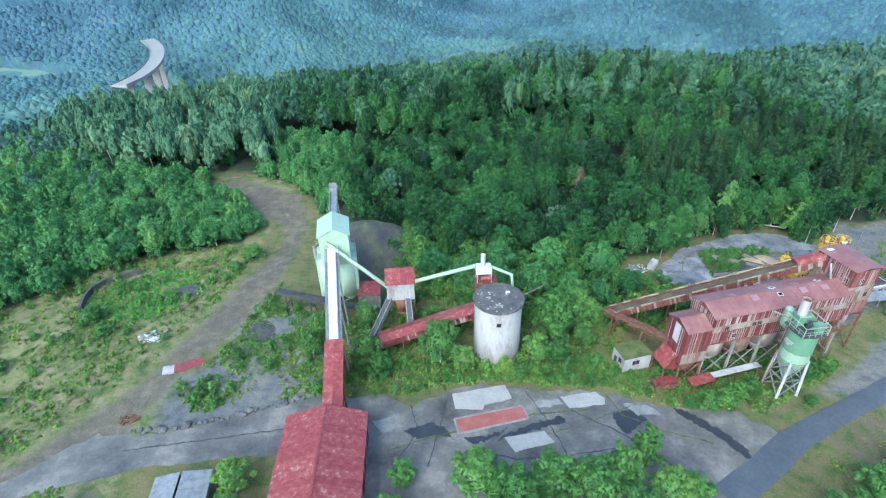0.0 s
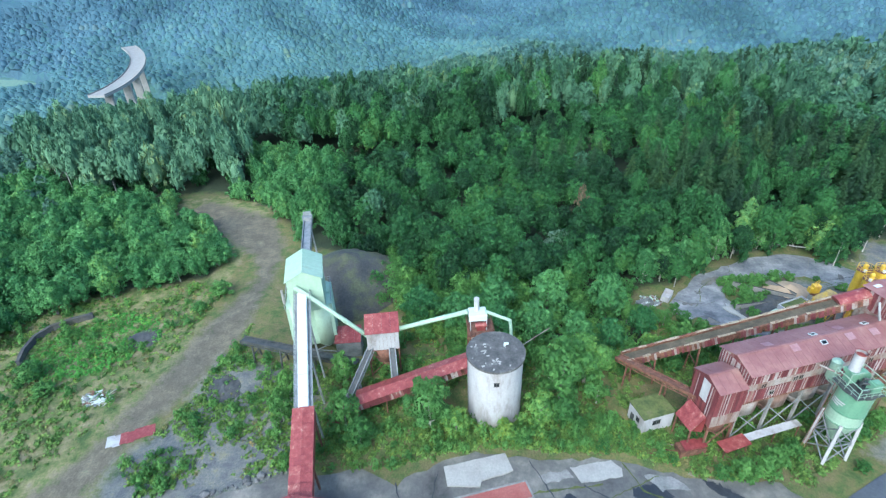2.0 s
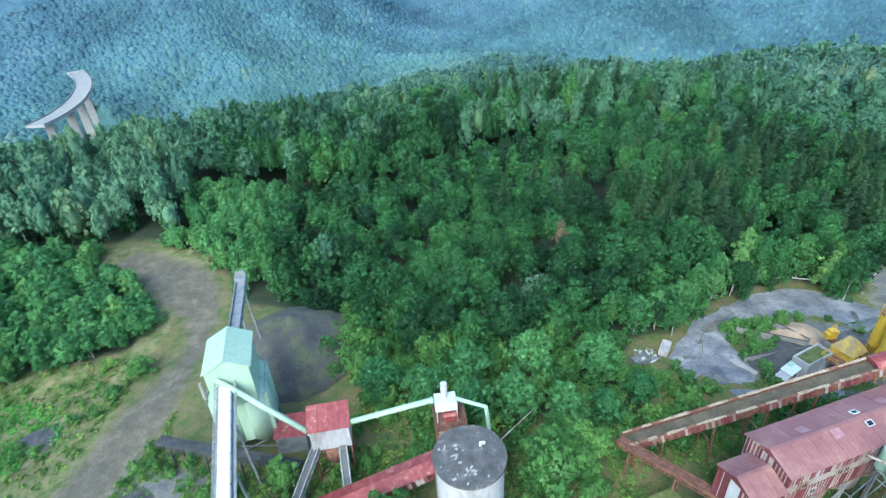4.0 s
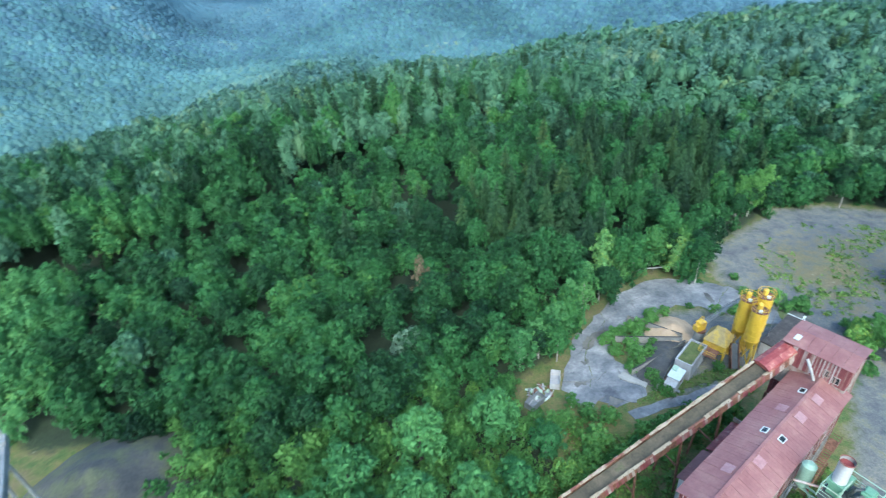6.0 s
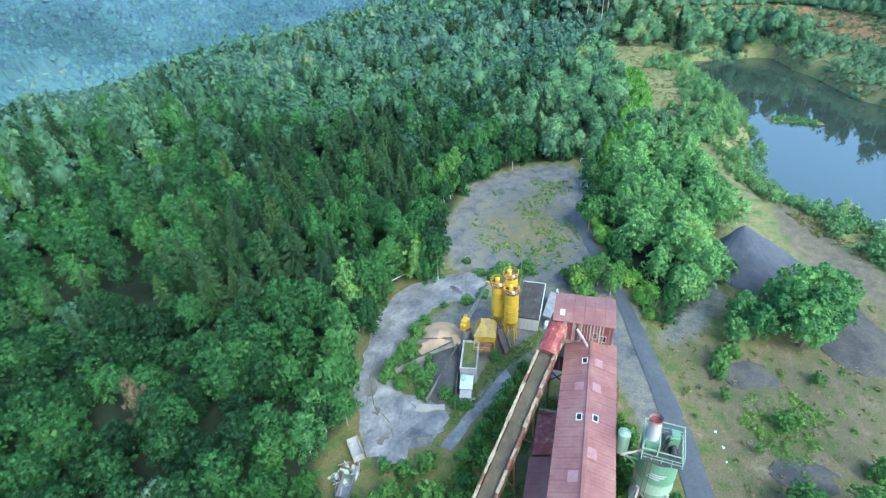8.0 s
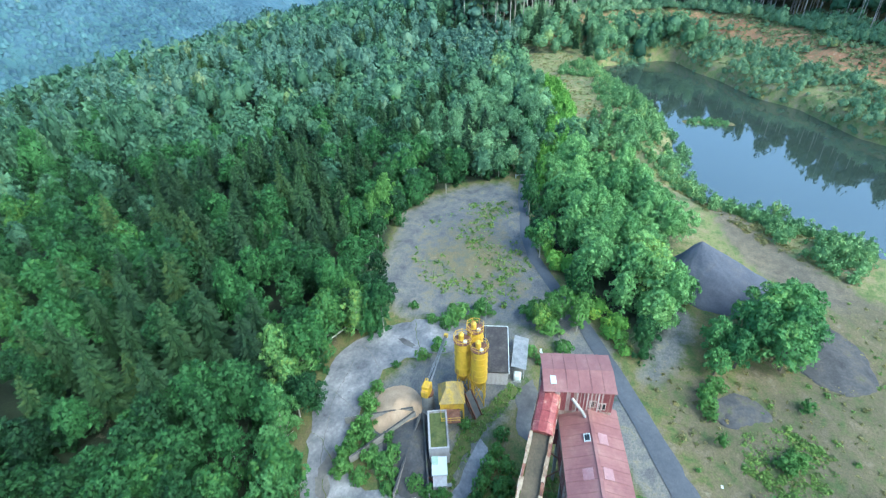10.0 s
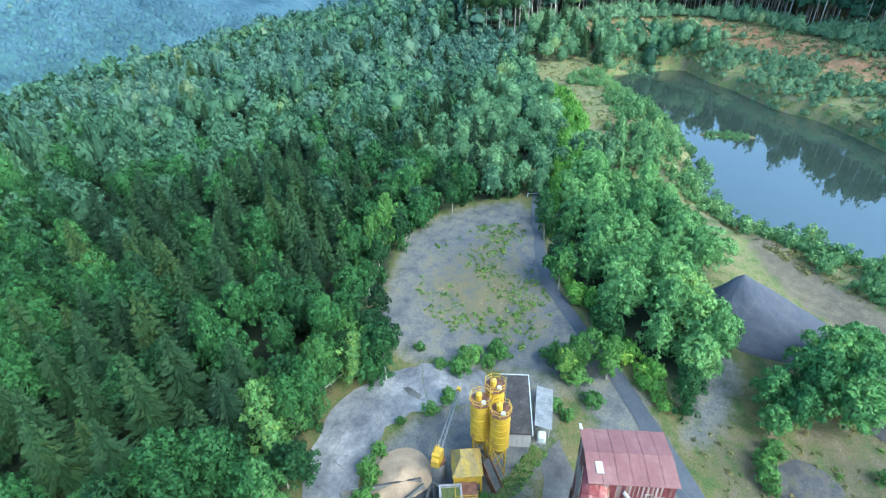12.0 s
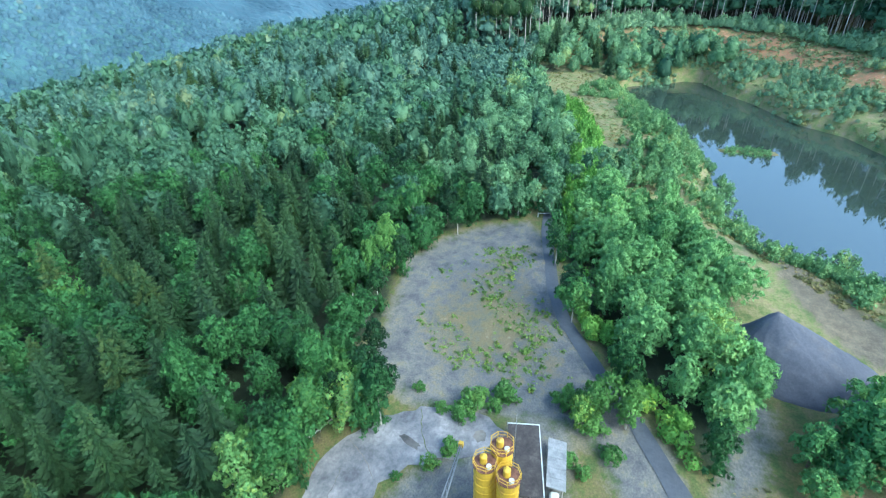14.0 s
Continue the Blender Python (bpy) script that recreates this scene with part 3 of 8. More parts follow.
for i, pts in enumerate(([(57, 106), (61, 108), (63.5, 105), (60, 102.6)], [(49.6, 108.8), (54.2, 110.4), (56.6, 106.6), (52.6, 104.8)], [(61, 109.2), (62.6, 109.6), (64.6, 105.4), (63.9, 104.6)], [(51.5, 112.5), (55.5, 113.8), (57.2, 110.6), (54.6, 110.4)])):
    slab("asphalt_slab", pts, 0.02, 0.2 + 0.05 * i, PALE_SLAB if i == 2 else PALE_ASPHALT, "broken plate of bleached asphalt lying on the ring", "slab", "", 0.25, 1.0, 60 + i)
slab("pavement", [(79.9, 94), (87.8, 96.4), (92.3, 94.4), (85.2, 90), (79, 90.7)], -0.1, 0.05, ASPHALT, "worn asphalt patch beside the conveyor tower", "pavement", amount=0.3, seed=9)

ROADLINE = [(41.9, 48.7), (49.9, 53.9), (57.3, 59.4), (67.0, 64.6), (77.2, 69.4), (88, 75.4), (98.6, 81.4), (108.0, 87.0), (117.2, 93.7), (129.6, 101.9), (139.7, 106), (150.3, 108.7), (161.2, 111.6), (169.8, 112.9), (189.4, 114.6), (205.4, 117.1), (229.5, 121.8), (260.8, 132.5)]


def ribbon(name, line, width, lift, material, label, category):
    bm = bmesh.new()
    pts = []
    for (x0, y0), (x1, y1) in zip(line, line[1:]):
        for j in range(4):
            pts.append((x0 + (x1 - x0) * j / 4, y0 + (y1 - y0) * j / 4))
    pts.append(line[-1])
    rows = []
    for i, (x, y) in enumerate(pts):
        a, b = Vector(pts[max(i - 1, 0)]), Vector(pts[min(i + 1, len(pts) - 1)])
        n = (b - a).normalized().orthogonal()
        w = width(i / len(pts)) + rng.uniform(-0.2, 0.2)
        z = height1(x, y) + lift
        rows.append([bm.verts.new((x + n.x * k * w / 2, y + n.y * k * w / 2, z - 0.12 * abs(k) ** 4)) for k in (-1, -0.6, 0, 0.6, 1)])
    for r, s in zip(rows, rows[1:]):
        for k in range(4):
            bm.faces.new((r[k], r[k + 1], s[k + 1], s[k]))
    return solo(name, bm, material, label, category, kind="structure", smooth=True)


ribbon("road", ROADLINE, lambda t: 5.2 - 2.6 * min(1, t * 2.4), 0.22, ROAD, "dark compacted gravel road past the works", "road")


slab("moss_strip", [(59.5, 102.2), (61.0, 103.4), (65.0, 103.5), (72.0, 103.0), (77.0, 103.0), (80.0, 101.6), (84.0, 100.0), (90.0, 97.4), (89.0, 95.6), (82.0, 98.6), (77.5, 99.8), (73.0, 101.0), (66.0, 101.5)], -0.1, 0.055, MOSS,
     "wet mossy channel beside the broken asphalt strip", "ground", amount=0.35, pitch=0.9, seed=12)


def crack(points, width, lift, material, label, seed):
    """A ragged joint or crack: a narrow strip along a wandering line."""
    r, bm, rows = random.Random(seed), bmesh.new(), []
    line = []
    for (x0, y0), (x1, y1) in zip(points, points[1:]):
        n = max(2, int(math.hypot(x1 - x0, y1 - y0) / 0.8))
        line += [(x0 + (x1 - x0) * j / n, y0 + (y1 - y0) * j / n) for j in range(n)]
    line.append(points[-1])
    for i, (x, y) in enumerate(line):
        a, b = line[max(i - 1, 0)], line[min(i + 1, len(line) - 1)]
        d = math.hypot(b[0] - a[0], b[1] - a[1])
        nx, ny, w = (a[1] - b[1]) / d, (b[0] - a[0]) / d, width * r.uniform(0.25, 1.0)
        o = r.uniform(-0.15, 0.15)
        rows.append([bm.verts.new((x + nx * (o + k * w / 2), y + ny * (o + k * w / 2), lift)) for k in (-1, 1)])
    for p, q in zip(rows, rows[1:]):
        bm.faces.new((p[0], p[1], q[1], q[0]))
    return solo("joint", bm, material, label, "joint", kind="structure")


for i, (pts, w) in enumerate((([(-12, 57), (-4, 60), (6, 62.4), (14, 65.0), (24, 66.2)], 0.5), ([(13, 70.6), (16, 64), (18.5, 57), (19, 51)], 0.3), ([(21, 66), (28, 61.5), (34, 56.5), (38, 50)], 0.35), ([(-2, 69), (-3, 62), (-5, 54)], 0.25),
        ([(28, 70), (30, 65), (36, 61.5), (44, 59)], 0.4), ([(-58, 56.5), (-44, 59), (-30, 61.5), (-16, 64.5)], 0.3), ([(2, 57.5), (10, 55.5), (20, 56.5), (30, 58.4)], 0.3), ([(-8.6, 67), (-7, 61), (-10, 55)], 0.3), ([(16, 60.5), (24, 63.5), (33, 67.5)], 0.25))):
    crack(pts, w, 0.088 + 0.003 * i, (PUDDLE, MOSS)[i % 4 == 0], "weedy joint between worn asphalt plates", 300 + i)
for i, (pts, w) in enumerate((([(54, 108), (57, 111), (59, 116), (63, 119.5)], 0.35), ([(57.5, 104.8), (60.5, 106.5), (62.5, 110.5)], 0.5), ([(60, 103.5), (61.2, 107.9), (64, 106)], 0.45), ([(66, 119.5), (69, 123), (70, 125.6)], 0.25), ([(76, 121), (78, 125), (79, 128.4)], 0.25),
        ([(86, 121), (89, 124.5), (91, 128)], 0.3), ([(92, 115), (96, 118), (100, 119.5)], 0.3), ([(58, 117), (66, 121.5), (76, 125.2), (86, 126.4)], 0.3), ([(53, 112), (56.5, 109.5), (60.5, 111.2)], 0.35))):
    crack(pts, w * 0.5, 0.125 + 0.003 * i, (ASPHALT, MOSS)[i % 3 == 0], "dark crack through the bleached asphalt ring", 330 + i)


def plain_slab(name, pts, h, material, label, category, rim=None):
    t = thing(name, label, category, kind="")
    part("plate", prism(bmesh.new(), pts, 0.0, h), material, t)
    if rim:
        bm = bmesh.new()
        for i in range(len(pts)):
            (x0, y0), (x1, y1) = pts[i], pts[(i + 1) % len(pts)]
            beam(bm, (x0, y0, h / 2), (x1, y1, h / 2), 0.3, h + 0.1)
        part("rim", bm, rim, t, "pale concrete rim")
    return t


plain_slab("weighbridge", [(-0.5, 63.7), (12, 66.9), (12.9, 64), (0.2, 60.5)], 0.25, RED_SLAB, "rust-red weighbridge plate set in the asphalt yard", "weighbridge", CONCRETE)
slab("concrete_slab", [(-0.9, 69.6), (9.2, 72.1), (10.3, 68.7), (5, 67), (4.8, 66), (-0.3, 66.2)], 0.0, 0.3, PALE_SLAB, "pale concrete floor slab with a broken corner", "slab", "", 0.08)
slab("concrete_slab", [(19.3, 69.1), (26.3, 70.4), (27.6, 69), (27.3, 67.4), (20.8, 66.4)], 0.0, 0.14, PALE_SLAB, "worn pale concrete slab in the asphalt", "slab", "", 0.2, 0.9, 6)
slab("concrete_slab", [(8.3, 59.8), (15.4, 61.3), (16.8, 58.9), (9.8, 56.9)], 0.0, 0.16, PALE_SLAB, "low pale concrete slab behind the weighbridge", "slab", "", 0.06)
for i, pts in enumerate(([(39.2, 66.6), (42.1, 65.8), (46.7, 61.6), (49.4, 57.5), (48.6, 55.8), (46.9, 57.5), (44.8, 61.1), (41.2, 64.5)], [(-9.4, 61.1), (-5.4, 63.1), (-2.4, 62.3), (-0.4, 59.4), (-4.4, 60.2), (-7.4, 59.5)],
        [(14.5, 63.4), (19, 64.6), (19.5, 63.2), (13, 61.2), (7, 59.2), (7.4, 60.1)], [(28, 65.5), (32, 66.3), (34, 64), (30, 61), (28.8, 62)], [(1, 59.5), (6, 60.3), (9, 62), (8, 60.6), (3, 58.3)])):
    slab("stain", pts, 0.0, 0.058 + 0.004 * i, PUDDLE, "dark tar stain on the asphalt", "stain", "structure", 0.35, 0.55, 20 + i)
for i, pts in enumerate(([(-15.4, 63.1), (-11.4, 64.6), (-9.9, 62.9), (-13.4, 60.6)], [(30.8, 67.7), (34.8, 67.3), (37.3, 65.2), (32.6, 64.8)], [(14, 68), (19, 69), (20, 67.6), (15, 66.5)])):
    slab("repair_patch", pts, 0.0, 0.072 + 0.003 * i, CONCRETE, "lighter patch in the worn asphalt", "patch", "structure", 0.3, 0.9, 40 + i)

r6 = random.Random(21)
RING = [(54, 110), (58, 115.5), (64, 119.5), (71, 122.5), (78, 124.5), (85, 125), (91, 122.5), (96, 118), (98, 111), (60, 111), (60.5, 106)]
for i in range(13):
    (x, y), a, n = r6.choice(RING), r6.uniform(0, 6.28), r6.randint(6, 9)
    x, y, w, l = x + r6.uniform(-2.4, 2.4), y + r6.uniform(-2.0, 2.0), r6.uniform(0.5, 1.5), r6.uniform(0.8, 3.0)
    pts = []
    for k in range(n):
        b = 6.283 * k / n
        u, v = math.cos(b) * l * r6.uniform(0.6, 1.2), math.sin(b) * w * r6.uniform(0.6, 1.2)
        pts.append((x + u * math.cos(a) - v * math.sin(a), y + u * math.sin(a) + v * math.cos(a)))
    slab("ring_patch", pts, 0.0, 0.072 + 0.003 * i, (PALE_ASPHALT, ASPHALT, ASPHALT)[i % 3], ("pale worn patch", "dark worn patch", "dark worn patch")[i % 3] + " on the broken asphalt ring", "patch", "structure", 0.12, 0.5, 80 + i)


# ---------------------------------------------------------------- sheet-clad buildings
def panel_data(w, h, material):
    """One upright profiled sheet: three shallow ribs, its foot at the origin."""
    bm = bmesh.new()
    box(bm, (0, 0, h / 2), (w - 0.02, 0.05, h))
    for k in (-1, 0, 1):
        box(bm, (k * w * 0.3, -0.04, h / 2), (w * 0.12, 0.04, h - 0.02))
    return data_of("panel", bm, material)


def clad(parent, p, q, z0, z1, material, w=0.95, name="panel", skip=()):
    """Sheets side by side from p to q (both x, y); their outer side is to the right of that way."""
    n = max(1, round(math.dist(p, q) / w))
    w = math.dist(p, q) / n
    me = panel_data(w, z1 - z0, material)
    a = math.degrees(math.atan2(q[1] - p[1], q[0] - p[0]))
    for i in range(n):
        t = (i + 0.5) / n
        if any(lo <= t <= hi for lo, hi in skip):
            continue
        piece(name, me, parent, pose(p[0] + (q[0] - p[0]) * t, p[1] + (q[1] - p[1]) * t, z0 + rng.uniform(-0.04, 0.04), 0, 0, a))


def stripes(parent, p, q, z0, z1, red=0.85, w=0.5):
    """Upright red sheets, a few bleached, with narrow bleached strips along many of their joints."""
    n = max(1, round(math.dist(p, q) / w))
    w, h = math.dist(p, q) / n, z1 - z0
    kinds = [data_of("panel", box(cube((0, 0, h / 2), (w - 0.02, 0.05, h)), (0, -0.04, h / 2), (w * 0.3, 0.04, h - 0.04)), m) for m in (RED_SHEET, BLEACHED)]
    strips = [data_of("joint_strip", cube((0, -0.07, h / 2), (k, 0.03, h - 0.06)), BLEACHED) for k in (0.12, 0.2)]
    a = math.degrees(math.atan2(q[1] - p[1], q[0] - p[0]))
    for i in range(n):
        for t, kind, name in (((i + 0.5) / n, kinds[0 if rng.random() < red else 1], "panel"), ((i + 0.96) / n, rng.choice(strips), "joint_strip")):
            if name == "panel" or (rng.random() < 0.62 and i < n - 1):
                piece(name, kind, parent, pose(p[0] + (q[0] - p[0]) * t, p[1] + (q[1] - p[1]) * t, z0 + rng.uniform(-0.1, 0.02), 0, rng.uniform(-0.6, 0.6), a))


def roof_half(parent, p, q, eave, material, w=1.5, over=0.3):
    """Sheets on one slope: ridge from p to q (x, y, z), each reaching down to the line 'eave' (dx, dy, dz)."""
    p, q, e = Vector(p), Vector(q), Vector(eave)
    n = max(1, round((q - p).length / w))
    w = (q - p).length / n
    d = e.length + over
    x, y = (q - p).normalized(), e.normalized()
    m = Matrix((x, y, x.cross(y))).transposed().to_4x4()
    up = 1 if m[2][2] > 0 else -1
    bm = bmesh.new()
    box(bm, (0, d / 2, 0.03 * up), (w - 0.02, d, 0.06))
    for k in (-0.46, -0.15, 0.15, 0.46):
        box(bm, (k * w, d / 2, 0.065 * up), (0.05, d, 0.018))
    me = data_of("roof_sheet", bm, material)
    for i in range(n):
        mm = m.copy()
        mm.translation = p + (q - p) * ((i + 0.5) / n) + Vector((0, 0, rng.uniform(0, 0.02)))
        piece("roof_sheet", me, parent, mm)


def gable(parent, x0, x1, y0, y1, ze, zr, material, w=1.5, over=0.3):
    """A ridged roof with its ridge along x."""
    ym = (y0 + y1) / 2
    roof_half(parent, (x0 - over, ym, zr), (x1 + over, ym, zr), (0, y0 - ym, ze - zr), material, w)
    roof_half(parent, (x0 - over, ym, zr), (x1 + over, ym, zr), (0, y1 - ym, ze - zr), material, w)
    bm = bmesh.new()
    beam(bm, (x0 - over, ym, zr + 0.1), (x1 + over, ym, zr + 0.1), 0.4, 0.08)
    part("ridge_cap", bm, material, parent)


def gable_ends(parent, x0, x1, y0, y1, ze, zr, material):
    for x in (x0, x1):
        bm = bmesh.new()
        ym = (y0 + y1) / 2
        pts = [(x - 0.04, y0, ze), (x - 0.04, y1, ze), (x - 0.04, ym, zr), (x + 0.04, y0, ze), (x + 0.04, y1, ze), (x + 0.04, ym, zr)]
        part("gable_end", hull_faces(bm, pts, [(0, 1, 2), (5, 4, 3), (0, 3, 4, 1), (1, 4, 5, 2), (2, 5, 3, 0)]), material, parent)


def window(parent, c, w, h, rz=0, frame_m=None):
    """A dark opening with a frame and a cross bar; c on the wall's face, outer side along -y of its frame."""
    m = pose(*c, 0, 0, rz)
    bm = bmesh.new()
    for dx, dz, sx, sz in ((0, h / 2, w + 0.12, 0.08), (0, -h / 2, w + 0.12, 0.08), (-w / 2, 0, 0.08, h), (w / 2, 0, 0.08, h), (0, 0, 0.05, h)):
        box(bm, (dx, -0.04, dz), (sx, 0.12, sz))
    win = part("window", bm, frame_m or PALE_SIDING, parent)
    win.matrix_basis = m
    part("pane", cube((0, -0.02, 0), (w, 0.03, h)), GLASS_DARK, win, "dark glass")


def frame_legs(parent, pts, z0, z1, w=0.3, material=None, brace=True, name="leg"):
    for x, y in pts:
        part(name, beam(bmesh.new(), (x, y, z0), (x, y, z1), w), material or RUST, parent)
    if brace:
        for (x0, y0), (x1, y1) in zip(pts, pts[1:] + pts[:1]):
            bm = bmesh.new()
            beam(bm, (x0, y0, z0 + 0.3), (x1, y1, z1 - 0.3), w * 0.5)
            beam(bm, (x1, y1, z0 + 0.3), (x0, y0, z1 - 0.3), w * 0.5)
            part("brace", bm, material or RUST, parent)


def railing(parent, pts, z, h=1.0, material=None, closed=True):
    bm = bmesh.new()
    seq = pts + pts[:1] if closed else pts
    for (x0, y0), (x1, y1) in zip(seq, seq[1:]):
        for k in (0.5, 1.0):
            beam(bm, (x0, y0, z + h * k), (x1, y1, z + h * k), 0.06)
        n = max(1, round(math.dist((x0, y0), (x1, y1)) / 1.3))
        for i in range(n):
            t = i / n
            beam(bm, (x0 + (x1 - x0) * t, y0 + (y1 - y0) * t, z), (x0 + (x1 - x0) * t, y0 + (y1 - y0) * t, z + h), 0.06)
    return part("railing", bm, material or STEEL, parent)


# screening plant: long red hall on stilts and bins
plant = thing("screening_plant", "long red sheet-clad screening hall with faded roof above round bins", "building", 46.6, 73.6, 0, 14.7)
PL, PW = 29.9, 6.9
gable(plant, 0, PL, 0, PW, 15.3, 16.5, RED_ROOF, 1.5, 0.35)
gable_ends(plant, 0.04, PL - 0.04, 0.1, PW - 0.1, 15.3, 16.4, SIDING)
for y, a, b in ((0.1, (0, 0.1), (PL, 0.1)), (PW - 0.1, (PL, PW - 0.1), (0, PW - 0.1))):
    stripes(plant, a, b, 13.2, 15.3)
    clad(plant, a, b, 11.8, 13.18, PALE_SIDING, 1.8)
    stripes(plant, a, b, 9.2, 11.78, 0.9)
for a, b in (((0.1, PW - 0.1), (0.1, 0.1)), ((PL - 0.1, 0.1), (PL - 0.1, PW - 0.1))):
    stripes(plant, a, b, 12.0, 15.3)
    clad(plant, a, b, 10.8, 11.98, PALE_SIDING, 1.2)
    clad(plant, a, b, 9.2, 10.78, PALE_SIDING, 1.2)
part("deck", cube((PL / 2, PW / 2, 9.05), (PL, PW, 0.25)), RUST, plant)
for x, z in ((2.9, 12.45), (8.8, 12.4), (9.9, 12.4), (16.8, 12.5), (23.5, 12.4), (5, 10.4)):
    window(plant, (x, 0.0, z), 0.9, 1.0)
for i in range(5):
    x = 2.99 + i * 5.98
    bm = bmesh.new()
    tube(bm, (x, PW / 2, 8.9), (x, PW / 2, 5.0), 2.9, 2.8, 20)
    tube(bm, (x, PW / 2, 5.0), (x, PW / 2, 2.2), 2.8, 0.8, 20)
    part("bin", bm, PALE_SIDING, plant, "rust-streaked pale round bin", True)
for i in range(6):
    x = i * 5.98
    for y in (0.3, PW - 0.3):
        part("column", beam(bmesh.new(), (x, y, 0), (x, y, 8.9), 0.4), CONCRETE, plant)
    bm = bmesh.new()
    if i < 5:
        beam(bm, (x, 0.3, 0.6), (x + 5.98, 0.3, 6.6), 0.15)
        beam(bm, (x + 5.98, 0.3, 0.6), (x, 0.3, 6.6), 0.15)
        part("brace", bm, STEEL, plant)
for i, (x, y) in enumerate(((24.97, 4.2), (14.9, 4.4), (15.1, 2.4), (20.2, 4.7), (20.3, 2.4), (25.0, 2.3), (9.8, 2.6), (6.3, 4.6))):
    t = thing("roof_hatch", "open dark hatch with a white frame in the roof" if i < 3 else "faded pale sheet set into the red roof", "hatch", 0, 0)
    t.matrix_basis = plant.matrix_basis @ pose(x, y, 16.5 - 1.2 * abs(y - PW / 2) / (PW / 2) + 0.12, 19.2 if y < PW / 2 else -19.2, 0, 0)
    if i < 3:
        part("frame", box(box(box(box(bmesh.new(), (0, 0.35, 0.05), (1.1, 0.09, 0.12)), (0, -0.35, 0.05), (1.1, 0.09, 0.12)), (0.5, 0, 0.05), (0.09, 0.6, 0.12)), (-0.5, 0, 0.05), (0.09, 0.6, 0.12)), WHITE_CLEAN, t)
        # dark sheet in the frame stands for the shade inside the open hatch
        part("pane", cube((0, 0, 0.02), (0.9, 0.6, 0.06)), GLASS_DARK, t)
    else:
        part("sheet", cube((0, 0, 0.0), (1.5, 1.2, 0.05)), FADED, t)
# lower annex at the end
annex = thing("annex", "lower red sheet-clad annex with gabled roof", "building", 46.5, 73.6, 0, 14.7)
AX0 = -5.2
gable(annex, AX0, -0.45, -0.3, 5.5, 13.3, 14.5, RED_ROOF, 1.5, 0.25)
gable_ends(annex, AX0, -0.5, -0.2, 5.4, 13.3, 14.4, SIDING)
stripes(annex, (AX0, -0.2), (-0.1, -0.2), 8.0, 13.3)
clad(annex, (AX0, -0.2), (-0.1, -0.2), 5.6, 7.98, PALE_SIDING, 1.2)
stripes(annex, (-0.1, 5.4), (AX0, 5.4), 5.6, 13.3)
stripes(annex, (AX0, 5.4), (AX0, 3.4), 5.6, 13.3)
clad(annex, (AX0, 3.4), (AX0, 1.8), 9.2, 13.3, WHITE_PAINT, 0.8)
clad(annex, (AX0, 3.4), (AX0, 1.8), 5.6, 9.18, SIDING, 0.6)
stripes(annex, (AX0, 1.8), (AX0, -0.2), 5.6, 13.3)
part("deck", cube((AX0 / 2, 2.6, 5.5), (5.1, 5.6, 0.25)), RUST, annex)
part("bin", tube(tube(bmesh.new(), (-2.6, 2.6, 5.4), (-2.6, 2.6, 3.2), 2.5, 2.4, 18), (-2.6, 2.6, 3.2), (-2.6, 2.6, 1.4), 2.4, 0.7, 18), RUST, annex, "rusty discharge bin", True)
frame_legs(annex, [(AX0 + 0.2, 0), (-0.4, 0), (-0.4, 5.5), (AX0 + 0.2, 5.5)], 0, 5.5, 0.3, RUST)
# lean-to chute below the annex
chute = thing("chute", "low rusty red lean-to hood over a discharge chute", "chute", 45.7, 73.4, 0, 14.7)
roof_half(chute, (AX0 + 0.6, 4.6, 7.2), (AX0 + 0.6, 0.6, 7.2), (-2.0, 0, -2.6), RED_OLD, 1.0)
part("side", hull_faces(bmesh.new(), [(AX0 + 0.7, 0.6, 7.0), (AX0 + 0.7, 0.6, 3.6), (AX0 - 1.3, 0.6, 4.5), (AX0 + 0.7, 0.66, 7.0), (AX0 + 0.7, 0.66, 3.6), (AX0 - 1.3, 0.66, 4.5)], [(0, 1, 2), (5, 4, 3), (0, 3, 4, 1), (1, 4, 5, 2), (2, 5, 3, 0)]), RED_OLD, chute)
frame_legs(chute, [(AX0 - 1.4, 0.8), (AX0 - 1.4, 4.4)], 0, 4.3, 0.2, RUST, False)
# side shed on the far flank
lean = thing("side_shed", "rusty red lean-to shed against the screening hall", "shed", 45.7, 73.4, 0, 14.7)
roof_half(lean, (7.9, PW, 8.9), (14.6, PW, 8.9), (0, 3.0, -1.2), RED_ROOF, 0.84)
roof_half(lean, (14.62, PW, 9.3), (21.8, PW, 9.3), (0, 2.7, -1.1), RED_OLD, 0.9)
clad(lean, (14.5, PW + 2.9), (8.1, PW + 2.9), 1.0, 7.8, SIDING, 0.8)
clad(lean, (21.6, PW + 2.6), (14.7, PW + 2.6), 1.0, 8.3, RED_ROOF, 0.8)
clad(lean, (8.1, PW + 2.9), (8.1, PW + 0.1), 1.0, 7.8, WHITE_PAINT, 1.1)
clad(lean, (21.6, PW + 0.1), (21.6, PW + 2.6), 1.0, 8.3, PALE_SIDING, 1.1)
part("parapet", cube((21.9, PW + 1.4, 8.8), (0.25, 3.0, 0.7)), PALE_SIDING, lean, "pale end board")
part("plinth", cube((14.85, PW + 1.4, 0.5), (13.5, 2.6, 1.0)), CONCRETE, lean)
